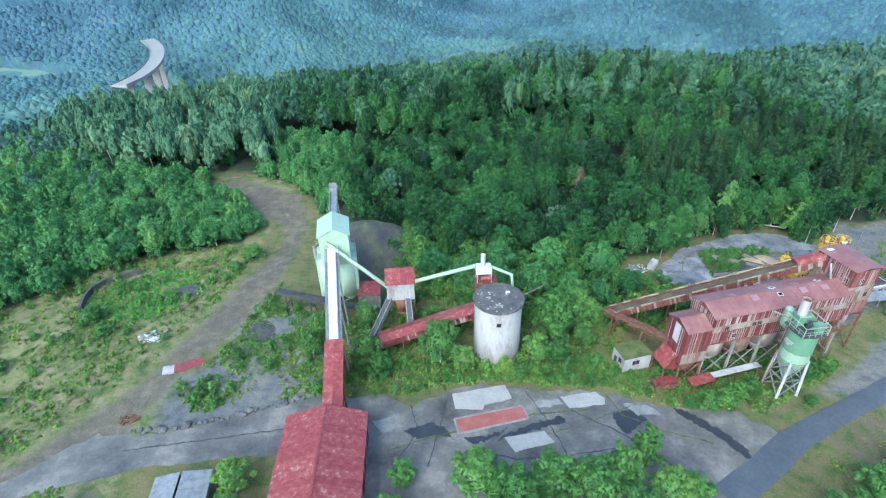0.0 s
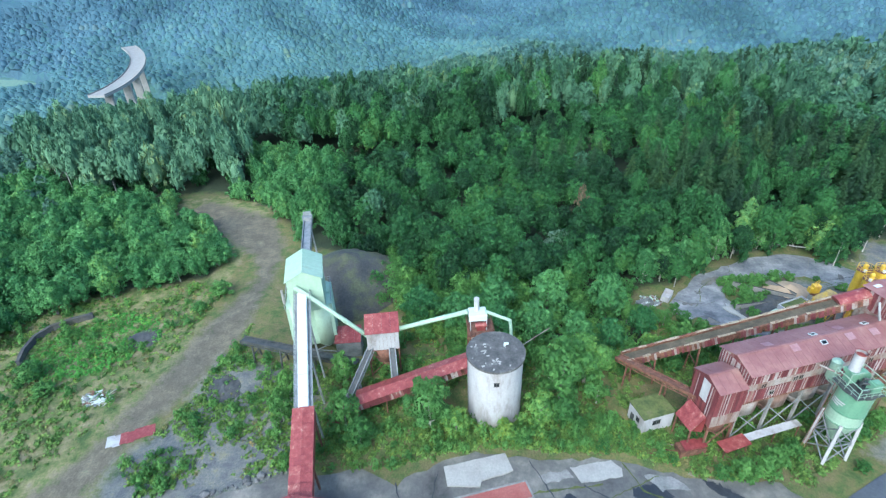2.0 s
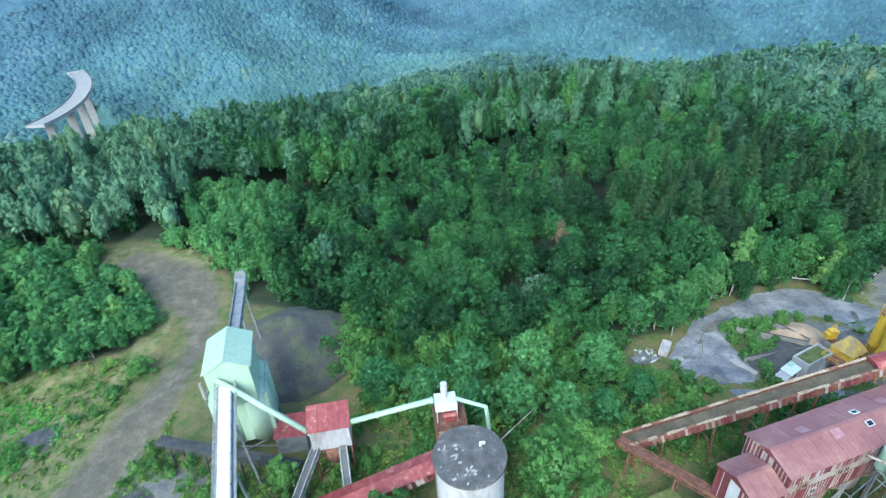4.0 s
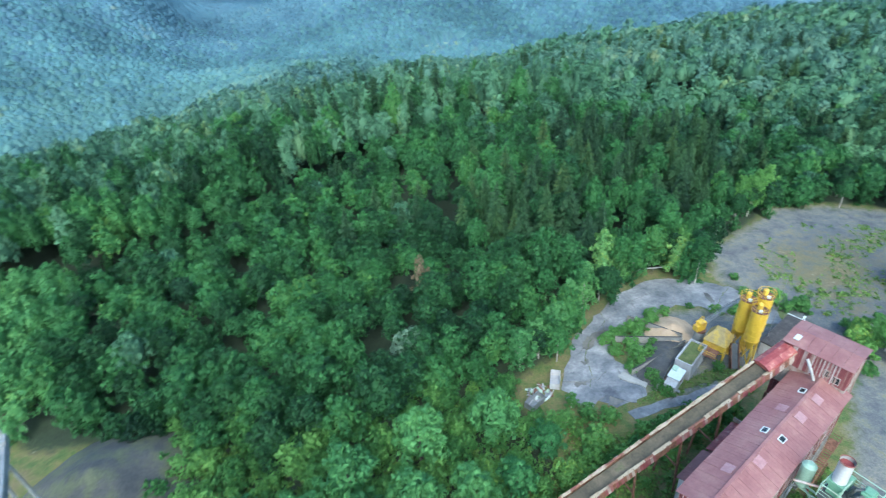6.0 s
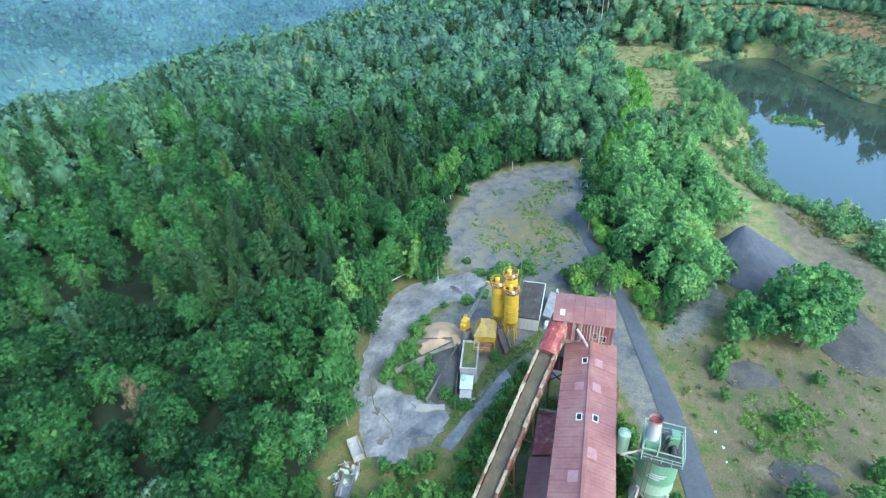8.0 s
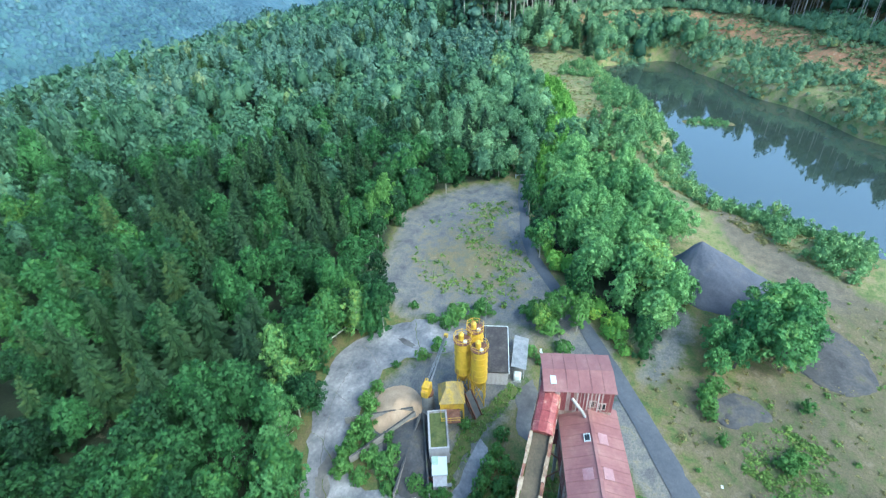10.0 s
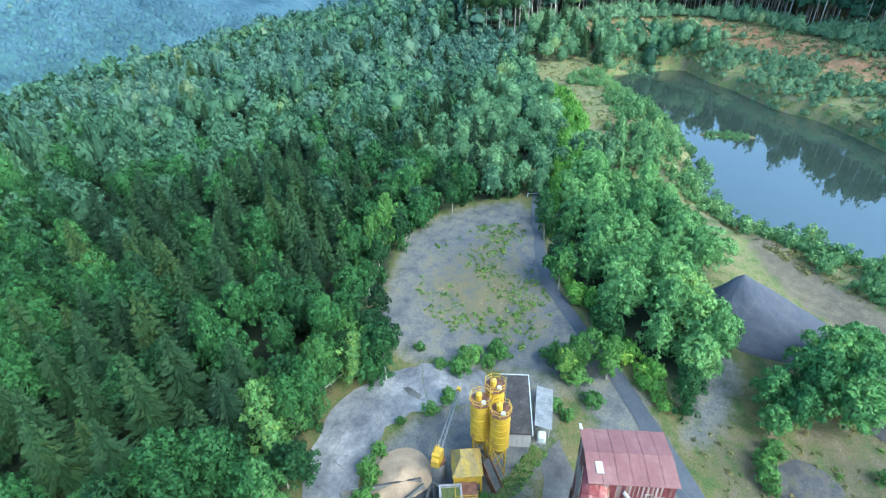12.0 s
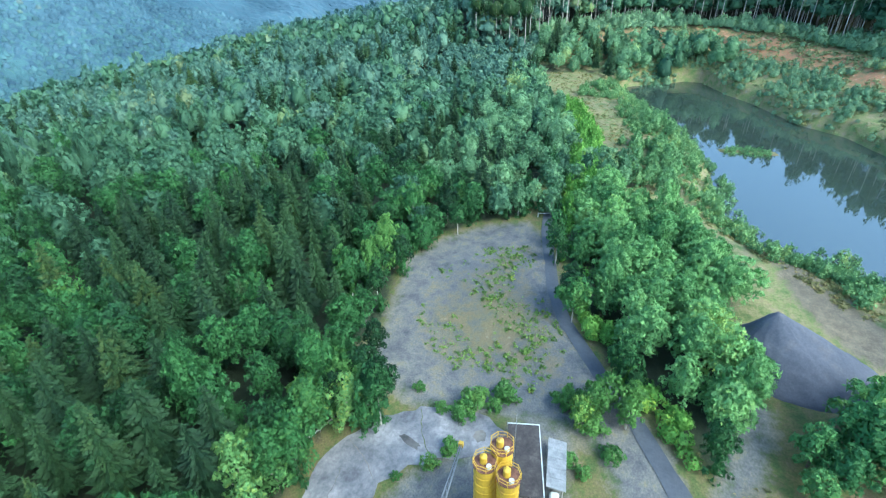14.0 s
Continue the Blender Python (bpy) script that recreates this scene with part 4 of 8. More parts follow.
# pale kerb roofs along the foot of the hall
canopy = thing("loading_canopy", "long narrow pale canopy with a red end", "canopy", 45.7, 73.4, 0, 14.7)
part("sheet", beam(bmesh.new(), (2.5, -1.6, 2.5), (12.6, -1.6, 2.9), 1.3, 0.12), WHITE_PAINT, canopy, "weathered pale sheet")
part("sheet", beam(bmesh.new(), (-2.5, -2.0, 2.3), (2.45, -1.8, 2.5), 2.2, 0.12), RED_OLD, canopy, "red sheet with a white edge")
frame_legs(canopy, [(-2.2, -2.6), (2.5, -2.2), (7.6, -2.1), (12.3, -2.1)], 0, 2.4, 0.15, RUST, False)
# stairs from the hall towards the round silo
stair = thing("steel_stair", "rusty steel stair with landing beside the hall", "stair", 45.7, 73.4, 0, 14.7)
for i in range(16):
    part("tread", cube((23.1 + i * 0.28, -0.9, 3.2 + i * 0.28), (0.3, 1.0, 0.05)), RUST, stair)
part("stringer", beam(beam(bmesh.new(), (22.9, -1.4, 3.0), (27.6, -1.4, 7.6), 0.1, 0.3), (22.9, -0.4, 3.0), (27.6, -0.4, 7.6), 0.1, 0.3), RUST, stair)
part("landing", cube((28.8, -0.9, 7.5), (2.4, 1.2, 0.1)), RUST, stair)
frame_legs(stair, [(23.1, -1.3), (27.8, -1.3), (29.8, -1.3)], 0, 3.0, 0.12, RUST, False)
railing(stair, [(27.6, -1.5), (30, -1.5), (30, -0.3)], 7.55, 1.0, RUST, False)

# head tower where the long belt ends
tower = thing("conveyor_tower", "tall red sheet-clad conveyor head tower on a steel frame", "building", 76.4, 86.5, 0, 15, size=0.88)
gx0, gx1, gy0, gy1 = -3.4, 3.4, -4.8, 4.8
roof_half(tower, (0, gy0 - 0.3, 20.3), (0, gy1 + 0.3, 20.3), (-3.5, 0, -0.45), RED_ROOF, 1.6)
roof_half(tower, (0, gy0 - 0.3, 20.3), (0, gy1 + 0.3, 20.3), (3.5, 0, -0.45), RED_ROOF, 1.6)
for p, q, skip in (((gx0, gy0), (gx1, gy0), ()), ((gx1, gy0), (gx1, gy1), ()), ((gx1, gy1), (gx0, gy1), ()), ((gx0, gy1), (gx0, gy0), ((0.35, 0.5),))):
    stripes(tower, p, q, 16.2, 19.8)
    clad(tower, p, q, 15.2, 16.18, PALE_SIDING, 1.2)
    clad(tower, p, q, 12.4, 15.18, PALE_SIDING, 1.2)
    stripes(tower, p, q, 9.5, 12.38)
for p, rz in (((-1.0, gy0 - 0.03, 17.4), 0), ((1.6, gy0 - 0.03, 14), 0), ((gx0 - 0.03, -2.0, 17.6), -90), ((gx0 - 0.03, -3.4, 17.2), -90)):
    window(tower, p, 0.9, 1.1, rz)
part("deck", cube((0, 0, 9.4), (6.8, 9.6, 0.3)), RUST, tower)
part("hopper", tube(tube(bmesh.new(), (0, -1.2, 9.3), (0, -1.2, 6.0), 3.1, 3.0, 18), (0, -1.2, 6.0), (0, -1.2, 3.0), 3.0, 0.8, 18), PALE_SIDING, tower, "rust-streaked round hopper", True)
frame_legs(tower, [(gx0, gy0), (gx1, gy0), (gx1, gy1), (gx0, gy1)], 0, 9.3, 0.35, RUST)
part("skylight", cube((-1.9, 3.6, 20.2), (1.5, 0.8, 0.08)), WHITE_CLEAN, tower, "white replacement sheet")
part("vent_pipe", tube(tube(bmesh.new(), (-3.6, 1.0, 18.6), (-4.6, -0.5, 17.2), 0.22, 0.22, 8), (-4.6, -0.5, 17.2), (-4.6, -1.4, 15.5), 0.22, 0.22, 8), WHITE_PAINT, tower, "white bent pipe")
part("floodlight", box(cube((3.7, gy1 + 0.2, 20.3), (0.5, 0.3, 0.35)), (3.5, gy1, 20.0), (0.08, 0.08, 0.6)), WHITE_CLEAN, tower, "small white floodlight")


# belts and galleries
def belt(name, label, p, q, width, side_h, frame_m, belt_m, trestles=(), category="conveyor", truss=True):
    t = thing(name, label, category)
    m, n = along(p, q)

    def at(s, v, z):
        return tuple(m @ Vector((s, v, z)))
    part("belt", beam(bmesh.new(), at(0, 0, 0), at(n, 0, 0), width * 0.8, 0.15), belt_m, t, "worn belt with spilt stone")
    for k in (-1, 1):
        part("side_frame", beam(bmesh.new(), at(0, k * width / 2, 0), at(n, k * width / 2, 0), 0.14, side_h), frame_m, t)
        bm = bmesh.new()
        c = int(n / 1.6)
        for i in range(c):
            s = i * n / c
            beam(bm, at(s, k * (width / 2 + 0.1), side_h * 0.6), at(s, k * (width / 2 + 0.1), -0.7), 0.12)
            if truss:
                beam(bm, at(s, k * (width / 2 + 0.05), -0.7), at(s + n / c, k * (width / 2 + 0.05), side_h * 0.4), 0.08)
        beam(bm, at(0, k * (width / 2 + 0.06), -0.7), at(n, k * (width / 2 + 0.06), -0.7), 0.14)
        part("truss", bm, frame_m, t)
    for s in trestles:
        x, y, z = at(s * n, 0, -0.7)
        bm = bmesh.new()
        side = m.to_3x3() @ Vector((0, 1, 0))
        for k in (-1, 1):
            beam(bm, (x + side.x * k * width * 0.5, y + side.y * k * width * 0.5, z), (x + side.x * k * width * 0.8, y + side.y * k * width * 0.8, 0), 0.25)
        beam(bm, (x - side.x * width * 0.6, y - side.y * width * 0.6, z * 0.5), (x + side.x * width * 0.6, y + side.y * width * 0.6, z * 0.5), 0.18)
        part("trestle", bm, frame_m, t)
    return t, at, n


TAN_BOARD = mat("weathered_tan_boards", [(0.3, (0.38, 0.32, 0.22)), (0.52, (0.30, 0.24, 0.155)), (0.66, (0.17, 0.11, 0.065))], 0.9, 0.85, fine=3.0, vary=0.3)
OLD_BELT = mat("weathered_belt_boards", [(0.3, (0.05, 0.042, 0.026)), (0.5, (0.085, 0.070, 0.042)), (0.62, (0.12, 0.095, 0.060)), (0.75, (0.07, 0.085, 0.030))], 0.5, 0.9, fine=3.0, vary=0.3)
long_belt, lat, ln = belt("conveyor", "long open inclined conveyor with rusty sides and mossy boards", (33, 88.9, 4.8), (75.2, 89.3, 18.9), 2.5, 1.0, RUST, OLD_BELT, (0.12, 0.3, 0.48, 0.64))
bm_, blen = along((33, 88.9, 4.8), (75.2, 89.3, 18.9))
for k in (-1, 1):
    slats = [data_of("side_board", cube((0, 0, 0), (0.42, 0.06, 1.5)), m) for m in (RUST, PALE_SIDING, RED_SHEET)]
    for i in range(int(blen / 0.45)):
        if rng.random() > 0.06:
            piece("side_board", slats[rng.choice((0, 0, 1, 2, 2))], long_belt, bm_ @ pose(0.4 + i * 0.45, k * 1.40, -0.2 + rng.uniform(-0.1, 0.05)))
    ledges = [data_of("edge_plate", cube((0, 0, 0), (1.5, w, 0.05)), m) for w, m in ((0.55, TAN_BOARD), (0.36, TAN_BOARD), (0.46, TAN_BOARD), (0.3, RUST))]
    for i in range(int(blen / 1.5)):
        piece("edge_plate", rng.choice(ledges), long_belt, bm_ @ pose(0.9 + i * 1.5, k * 1.22, 0.54, 0, 0, rng.uniform(-3, 3)))
hood = data_of("hood_sheet", hull_faces(bmesh.new(), [(x, y, z) for x in (0, 1.3) for y, z in ((-1.45, -0.3), (-1.2, 0.25), (-0.5, 0.6), (0.5, 0.6), (1.2, 0.25), (1.45, -0.3))],
    [(0, 1, 7, 6), (1, 2, 8, 7), (2, 3, 9, 8), (3, 4, 10, 9), (4, 5, 11, 10), (0, 6, 11, 5), (5, 4, 3, 2, 1, 0), (6, 7, 8, 9, 10, 11)]), RED_OLD)
for i in range(5):
    piece("hood_sheet", hood, long_belt, bm_ @ pose(blen - 7.4 + i * 1.33, 0, 0.6))
belt("conveyor", "short rusty red feed conveyor climbing to the annex", (32, 89.3, 5), (41.3, 76, 8.3), 1.3, 0.6, RUST, RUST, (0.15, 0.6))

# flat-roofed hut
hut = thing("hut", "small whitewashed hut with a mossy flat roof", "hut", 35.0, 78.3, 0, 16.5)
hw, hd, hh = 5.9, 4.2, 3.6
for p, s in (((0, -hd / 2 + 0.1, hh / 2), (hw, 0.2, hh)), ((0, hd / 2 - 0.1, hh / 2), (hw, 0.2, hh)), ((-hw / 2 + 0.1, 0, hh / 2), (0.2, hd - 0.4, hh)), ((hw / 2 - 0.1, 0, hh / 2), (0.2, hd - 0.4, hh))):
    part("wall", cube(p, s), WHITE_PAINT, hut)
part("roof", cube((0, 0, hh + 0.1), (hw + 0.3, hd + 0.3, 0.22), bevel=0.03), MOSS, hut, "mossy flat roof with weeds")
for x in (-0.6, 0.2):
    window(hut, (x - 0.2, -hd / 2, 2.2), 0.6, 0.9, 0, DARK_STEEL)
window(hut, (-hw / 2, -0.6, 2.1), 0.7, 0.9, -90, DARK_STEEL)
part("door", cube((-hw / 2 - 0.02, 0.9, 1.0), (0.08, 0.9, 2.0)), DARK_STEEL, hut, "dark steel door")
scrapper = thing("scrap_container", "open rusty container with red cover beside the hut", "container", 39.6, 72, 0, 8.8)
part("tub", box(box(box(cube((0, 0, 0.5), (4.4, 1.8, 1.0)), (0, 0.95, 0.7), (4.5, 0.1, 1.4)), (0, -0.95, 0.7), (4.5, 0.1, 1.4)), (-2.2, 0, 0.7), (0.1, 1.9, 1.4)), RUST, scrapper)
part("cover", beam(bmesh.new(), (-1.4, 0.1, 1.5), (2.4, 0.1, 1.65), 1.9, 0.1), RED_OLD, scrapper, "red corrugated cover")
for i in range(6):
    solo("timber", beam(bmesh.new(), (-1.2, 0, 0.12), (1.2, 0, 0.12), 0.2, 0.14), PALE_SIDING if i % 2 else RUST, "discarded timber on the weedy ground", "timber", 36.5 + rng.uniform(-3, 4), 72 + rng.uniform(-0.8, 1.2), 0.02 * i, rng.uniform(-30, 50), "timber by the hut")

# pale green cement silo on legs
silo = thing("cement_silo", "weathered green steel silo on splayed legs with white vent pipe", "silo", 61.2, 71.5, 0, 9.2)
SR = 2.4
part("shell", tube(bmesh.new(), (0, 0, 10.6), (0, 0, 14.6), SR, SR, 32), SILO_GREEN, silo, smooth=False)
part("lower_shell", tube(bmesh.new(), (0, 0, 8.3), (0, 0, 10.6), SR, SR, 32), SILO_PALE, silo, "bleached pale green lower shell")
part("cone", tube(bmesh.new(), (0, 0, 3.6), (0, 0, 8.3), 0.5, SR, 32), SILO_PALE, silo)
for z in (8.4, 10.6, 14.5):
    part("band", tube(bmesh.new(), (0, 0, z - 0.08), (0, 0, z + 0.08), SR + 0.06, SR + 0.06, 32), SILO_GREEN, silo)
part("platform", box(tube(bmesh.new(), (0, 0, 14.64), (0, 0, 14.78), 2.5, 2.5, 28), (0, 0, 14.86), (4.7, 4.7, 0.12)), DARK_STEEL, silo, "dark grating platform")
corners = [(-2.3, -2.3), (2.3, -2.3), (2.3, 2.3), (-2.3, 2.3)]
railing(silo, corners, 14.9, 1.1, SILO_PALE)
for (x0, y0), (x1, y1) in zip(corners, corners[1:] + corners[:1]):
    part("frame_post", beam(bmesh.new(), (x0, y0, 14.9), (x0, y0, 17.0), 0.11), SILO_PALE, silo)
    part("frame_rail", beam(bmesh.new(), (x0, y0, 16.95), (x1, y1, 16.95), 0.1), SILO_PALE, silo)
feet = [(math.cos(a) * 2.9, math.sin(a) * 2.9) for a in [radians(45 + 90 * i) for i in range(4)]]
for i, (x, y) in enumerate(feet):
    part("leg", beam(bmesh.new(), (x, y, 0), (x * 0.84, y * 0.84, 8.6), 0.42), WHITE_PAINT, silo)
    x2, y2 = feet[(i + 1) % 4]
    bm = bmesh.new()
    beam(bm, (x, y, 0.3), (x2 * 0.93, y2 * 0.93, 4.0), 0.16)
    beam(bm, (x2, y2, 0.3), (x * 0.93, y * 0.93, 4.0), 0.16)
    beam(bm, (x * 0.93, y * 0.93, 4.0), (x2 * 0.93, y2 * 0.93, 4.0), 0.16)
    beam(bm, (x * 0.93, y * 0.93, 4.0), (x2 * 0.86, y2 * 0.86, 7.8), 0.14)
    beam(bm, (x2 * 0.93, y2 * 0.93, 4.0), (x * 0.86, y * 0.86, 7.8), 0.14)
    part("brace", bm, STEEL, silo)
pipe = part("vent_pipe", tube(bmesh.new(), (-0.4, 1.4, 17.1), (-0.4, 1.5, 20.4), 0.74, 0.74, 20, False), WHITE_PAINT, silo, "white vent pipe with a red rim")
part("rim", tube(bmesh.new(), (-0.4, 1.5, 20.25), (-0.4, 1.5, 20.5), 0.79, 0.79, 20, False), RED_OLD, pipe, "rust-red inner rim")
part("inside", tube(bmesh.new(), (-0.4, 1.5, 19.9), (-0.4, 1.5, 19.95), 0.7, 0.7, 20), RED_OLD, pipe)
part("filter_house", box(cube((-0.4, 1.35, 15.7), (1.3, 1.3, 1.6), bevel=0.08), (-0.4, 1.38, 16.8), (1.7, 1.7, 0.6)), SILO_GREEN, silo, "green filter housing")
part("filter_stand", beam(beam(bmesh.new(), (-1.4, 0.5, 14.9), (-1.4, 0.5, 17.1), 0.14), (-1.4, 0.5, 17.1), (0.6, 0.5, 17.1), 0.14), SILO_PALE, silo)
part("fan", tube(bmesh.new(), (1.1, 0.5, 16.1), (1.1, 1.5, 16.1), 0.95, 0.95, 20), SILO_GREEN, silo, "round green fan housing")
part("filter_house", box(cube((1.1, -1.2, 15.9), (1.5, 1.2, 1.8), bevel=0.08), (1.1, -1.2, 16.85), (1.1, 0.8, 0.2)), SILO_GREEN, silo, "green filter housing")
part("motor", box(tube(bmesh.new(), (-1.0, -1.3, 15.4), (0.2, -1.3, 15.4), 0.34, 0.34, 12), (-0.4, -1.3, 15.0), (1.3, 0.8, 0.3)), DARK_STEEL, silo, "dark motor")
part("duct", tube(tube(bmesh.new(), (0.3, 0.2, 15.0), (0.3, -0.1, 16.6), 0.2, 0.2, 10), (0.3, -0.1, 16.6), (1.0, -0.8, 16.7), 0.2, 0.2, 10), DARK_STEEL, silo, "black hose")
part("duct", tube(tube(bmesh.new(), (-0.3, -0.3, 15.0), (-0.3, -0.5, 16.2), 0.16, 0.16, 10), (-0.3, -0.5, 16.2), (0.5, -1.0, 16.3), 0.16, 0.16, 10), DARK_STEEL, silo, "black hose")
part("duct", tube(bmesh.new(), (-1.6, 2.2, 15.75), (-3.0, 4.7, 15.5), 0.16, 0.16, 10), PALE_SIDING, silo, "pale duct to the hall")
part("dust_collector", tube(tube(bmesh.new(), (0.2, 4.5, 12.4), (0.2, 4.5, 15.8), 0.78, 0.78, 20), (0.2, 4.5, 15.8), (0.2, 4.5, 16.2), 0.78, 0.35, 20), SILO_PALE, silo, "tall pale green dust collector")
part("bracket", beam(beam(beam(bmesh.new(), (0.2, 4.5, 12.3), (0.2, 2.3, 12.3), 0.2), (-0.5, 4.5, 12.25), (-0.5, 2.2, 12.25), 0.16), (0.2, 4.4, 12.2), (0.2, 2.35, 10.2), 0.16), SILO_PALE, silo)
part("ladder", beam(beam(bmesh.new(), (-2.9, 1.0, 0), (-2.45, 1.0, 14.8), 0.07), (-2.9, 1.5, 0), (-2.45, 1.5, 14.8), 0.07), RUST, silo)
for i, (w, z) in enumerate(((1.9, 12.6), (1.9, 12.2), (1.6, 11.8))):
    a0 = radians(160 - 5 * i)
    bm = bmesh.new()
    for k in range(6):
        a = a0 + k * w / SR / 6
        b = a + w / SR / 6
        beam(bm, (math.cos(a) * (SR + 0.02), math.sin(a) * (SR + 0.02), z), (math.cos(b) * (SR + 0.02), math.sin(b) * (SR + 0.02), z), 0.04, 0.22)
    part("lettering", bm, WHITE_PAINT, silo, "faded white bars of lettering")

for i in range(5):
    solo("scrap", cube((0, 0, 0.04), (0.5 + 0.25 * (i % 2), 0.34, 0.05), bevel=0.02), WHITE_CLEAN, "white plastic scrap lying on bare stony ground", "litter", 79.5 + 0.9 * math.cos(2.4 * i) - 0.8 * i, 64.6 - 0.5 * i + 0.4 * math.sin(2.4 * i), 0, 37 * i, "white scraps by the road")

# round white concrete silo
tank = thing("round_silo", "round whitewashed concrete silo with a flat stained roof", "silo", 8.2, 81.7, 0, 0.2, size=1.00)
bm = bmesh.new()
tube(bm, (0, 0, 0), (0, 0, 13.6), 4.65, 4.65, 48)
part("wall", bm, WHITE_PAINT, tank, smooth=False)
part("roof", tube(bmesh.new(), (0, 0, 13.6), (0, 0, 14.0), 5.0, 5.0, 48), DARK_ROOF, tank, "dark stained bitumen roof")
window(tank, (-0.2, -4.66, 10.9), 0.8, 0.8, 0, DARK_STEEL)
for i in range(26):
    r, a = 4.4 * math.sqrt(rng.random()), rng.uniform(0, 6.28)
    part("roof_flake", cube((r * math.cos(a), r * math.sin(a), 14.02), (rng.uniform(0.15, 0.6), rng.uniform(0.1, 0.4), 0.03), rng.uniform(0, 90)), PALE_SLAB, tank)
part("vent", box(cube((1.9, 1.6, 14.2), (0.8, 0.3, 0.35)), (1.6, 1.3, 14.15), (0.3, 0.4, 0.3)), WHITE_CLEAN, tank, "small white roof vent")
part("ladder", beam(beam(bmesh.new(), (-4.7, -0.6, 0), (-4.7, -0.6, 13.8), 0.1), (-4.75, -0.1, 0), (-4.75, -0.1, 13.8), 0.1), STEEL, tank)

# filter head behind the round silo
head = thing("filter_tower", "small steel tower with white filter box and red motor", "tower", 6, 90.1, 0, 4.2, size=1.01)
frame_legs(head, [(-2, -2), (2, -2), (2, 2), (-2, 2)], 0, 12.0, 0.25, RUST)
part("deck", cube((0, 0, 12.0), (4.6, 4.6, 0.2)), RUST, head)
clad(head, (-2, -2), (2, -2), 6.5, 11.8, PALE_SIDING, 1.0)
clad(head, (2, -2), (2, 2), 6.5, 11.8, RUST, 1.0)
part("filter_box", cube((-0.4, 0.4, 14.9), (3.2, 2.6, 1.3), bevel=0.1), WHITE_CLEAN, head, "white filter box")
for x, y in ((-1.8, -0.8), (1.1, -0.8), (1.1, 1.6), (-1.8, 1.6)):
    part("post", beam(bmesh.new(), (x, y, 12), (x, y, 14.3), 0.16), WHITE_PAINT, head)
part("motor", tube(box(bmesh.new(), (0.1, -0.4, 12.5), (1.5, 1.2, 0.7)), (-0.9, -0.6, 13.2), (1.1, -0.6, 13.2), 0.5, 0.5, 14), RED_OLD, head, "red motor drum")
part("vent_pipe", tube(bmesh.new(), (-0.5, 0.8, 15.4), (-0.5, 0.8, 18.2), 0.45, 0.5, 14), WHITE_PAINT, head, "short pale vent pipe")
railing(head, [(-2.3, -2.3), (2.3, -2.3), (2.3, 2.3), (-2.3, 2.3)], 12.1, 1.0, RUST)
bm = bmesh.new()
tube(bm, (1.0, 0.2, 15.6), (5.4, -0.4, 13.6), 0.3, 0.3, 12)
tube(bm, (5.4, -0.4, 13.7), (5.7, -1.2, 9.5), 0.3, 0.3, 12)
part("dust_pipe", bm, GREEN_PAINT, head, "pale green bent dust pipe")
part("cable", tube(bmesh.new(), (5.0, -6, 11.4), (13.5, 2.0, 9.0), 0.08, 0.08, 6), PALE_SIDING, head)

# crusher house
crusher = thing("transfer_house", "white sheet-clad transfer house with a red mono-pitch roof on legs", "building", -12.4, 92.6, 0, 6.6, size=1.01)
clad(crusher, (-2.9, -1.9), (2.9, -1.9), 6.6, 10.6, WHITE_PAINT, 0.7)
clad(crusher, (2.9, -1.9), (2.9, 1.9), 6.6, 11.0, WHITE_PAINT, 0.7)
clad(crusher, (2.9, 1.9), (-2.9, 1.9), 6.6, 12.3, WHITE_PAINT, 0.7)
clad(crusher, (-2.9, 1.9), (-2.9, -1.9), 6.6, 11.0, WHITE_PAINT, 0.7)
for x in (-2.9, 2.9):
    part("gable_end", hull_faces(bmesh.new(), [(x - 0.04, -1.9, 10.6), (x - 0.04, 1.9, 10.6), (x - 0.04, 1.9, 12.3), (x + 0.04, -1.9, 10.6), (x + 0.04, 1.9, 10.6), (x + 0.04, 1.9, 12.3)],
         [(0, 1, 2), (5, 4, 3), (0, 3, 4, 1), (1, 4, 5, 2), (2, 5, 3, 0)]), WHITE_PAINT, crusher)
roof_half(crusher, (-3.2, 1.7, 12.6), (3.2, 1.7, 12.6), (0, -3.7, -1.6), RED_OLD, 1.6)
part("deck", cube((0, 0, 6.5), (5.8, 3.8, 0.2)), RUST, crusher)
part("hopper", tube(tube(bmesh.new(), (0.2, -0.3, 6.4), (0.2, -0.3, 3.4), 1.9, 1.8, 16), (0.2, -0.3, 3.4), (0.2, -0.3, 1.2), 1.8, 0.5, 16), RUST, crusher, "rusty round hopper", True)
frame_legs(crusher, [(-2.8, -1.8), (2.8, -1.8), (2.8, 1.8), (-2.8, 1.8)], 0, 6.5, 0.28, RUST)
belt("conveyor", "short steel conveyor falling from the transfer house", (-14.5, 91.1, 7.4), (-18.4, 83.4, 1.6), 1.1, 0.5, STEEL, DARK_STEEL, (0.7,))
belt("conveyor", "short steel conveyor falling from the transfer house", (-10.7, 91.1, 7.0), (-9.5, 83.3, 1.6), 1.1, 0.5, STEEL, DARK_STEEL, (0.7,))
belt("conveyor", "long dark ground conveyor running past the green tower", (-41.7, 96.6, 4.8), (-17.4, 89.9, 4.2), 1.5, 0.7, DARK_STEEL, DARK_STEEL, (0.1, 0.35, 0.6, 0.85))
shed = thing("shed", "small red-roofed grey shed behind the conveyors", "shed", -20.4, 97.7, 0, 4.6, size=1.02)
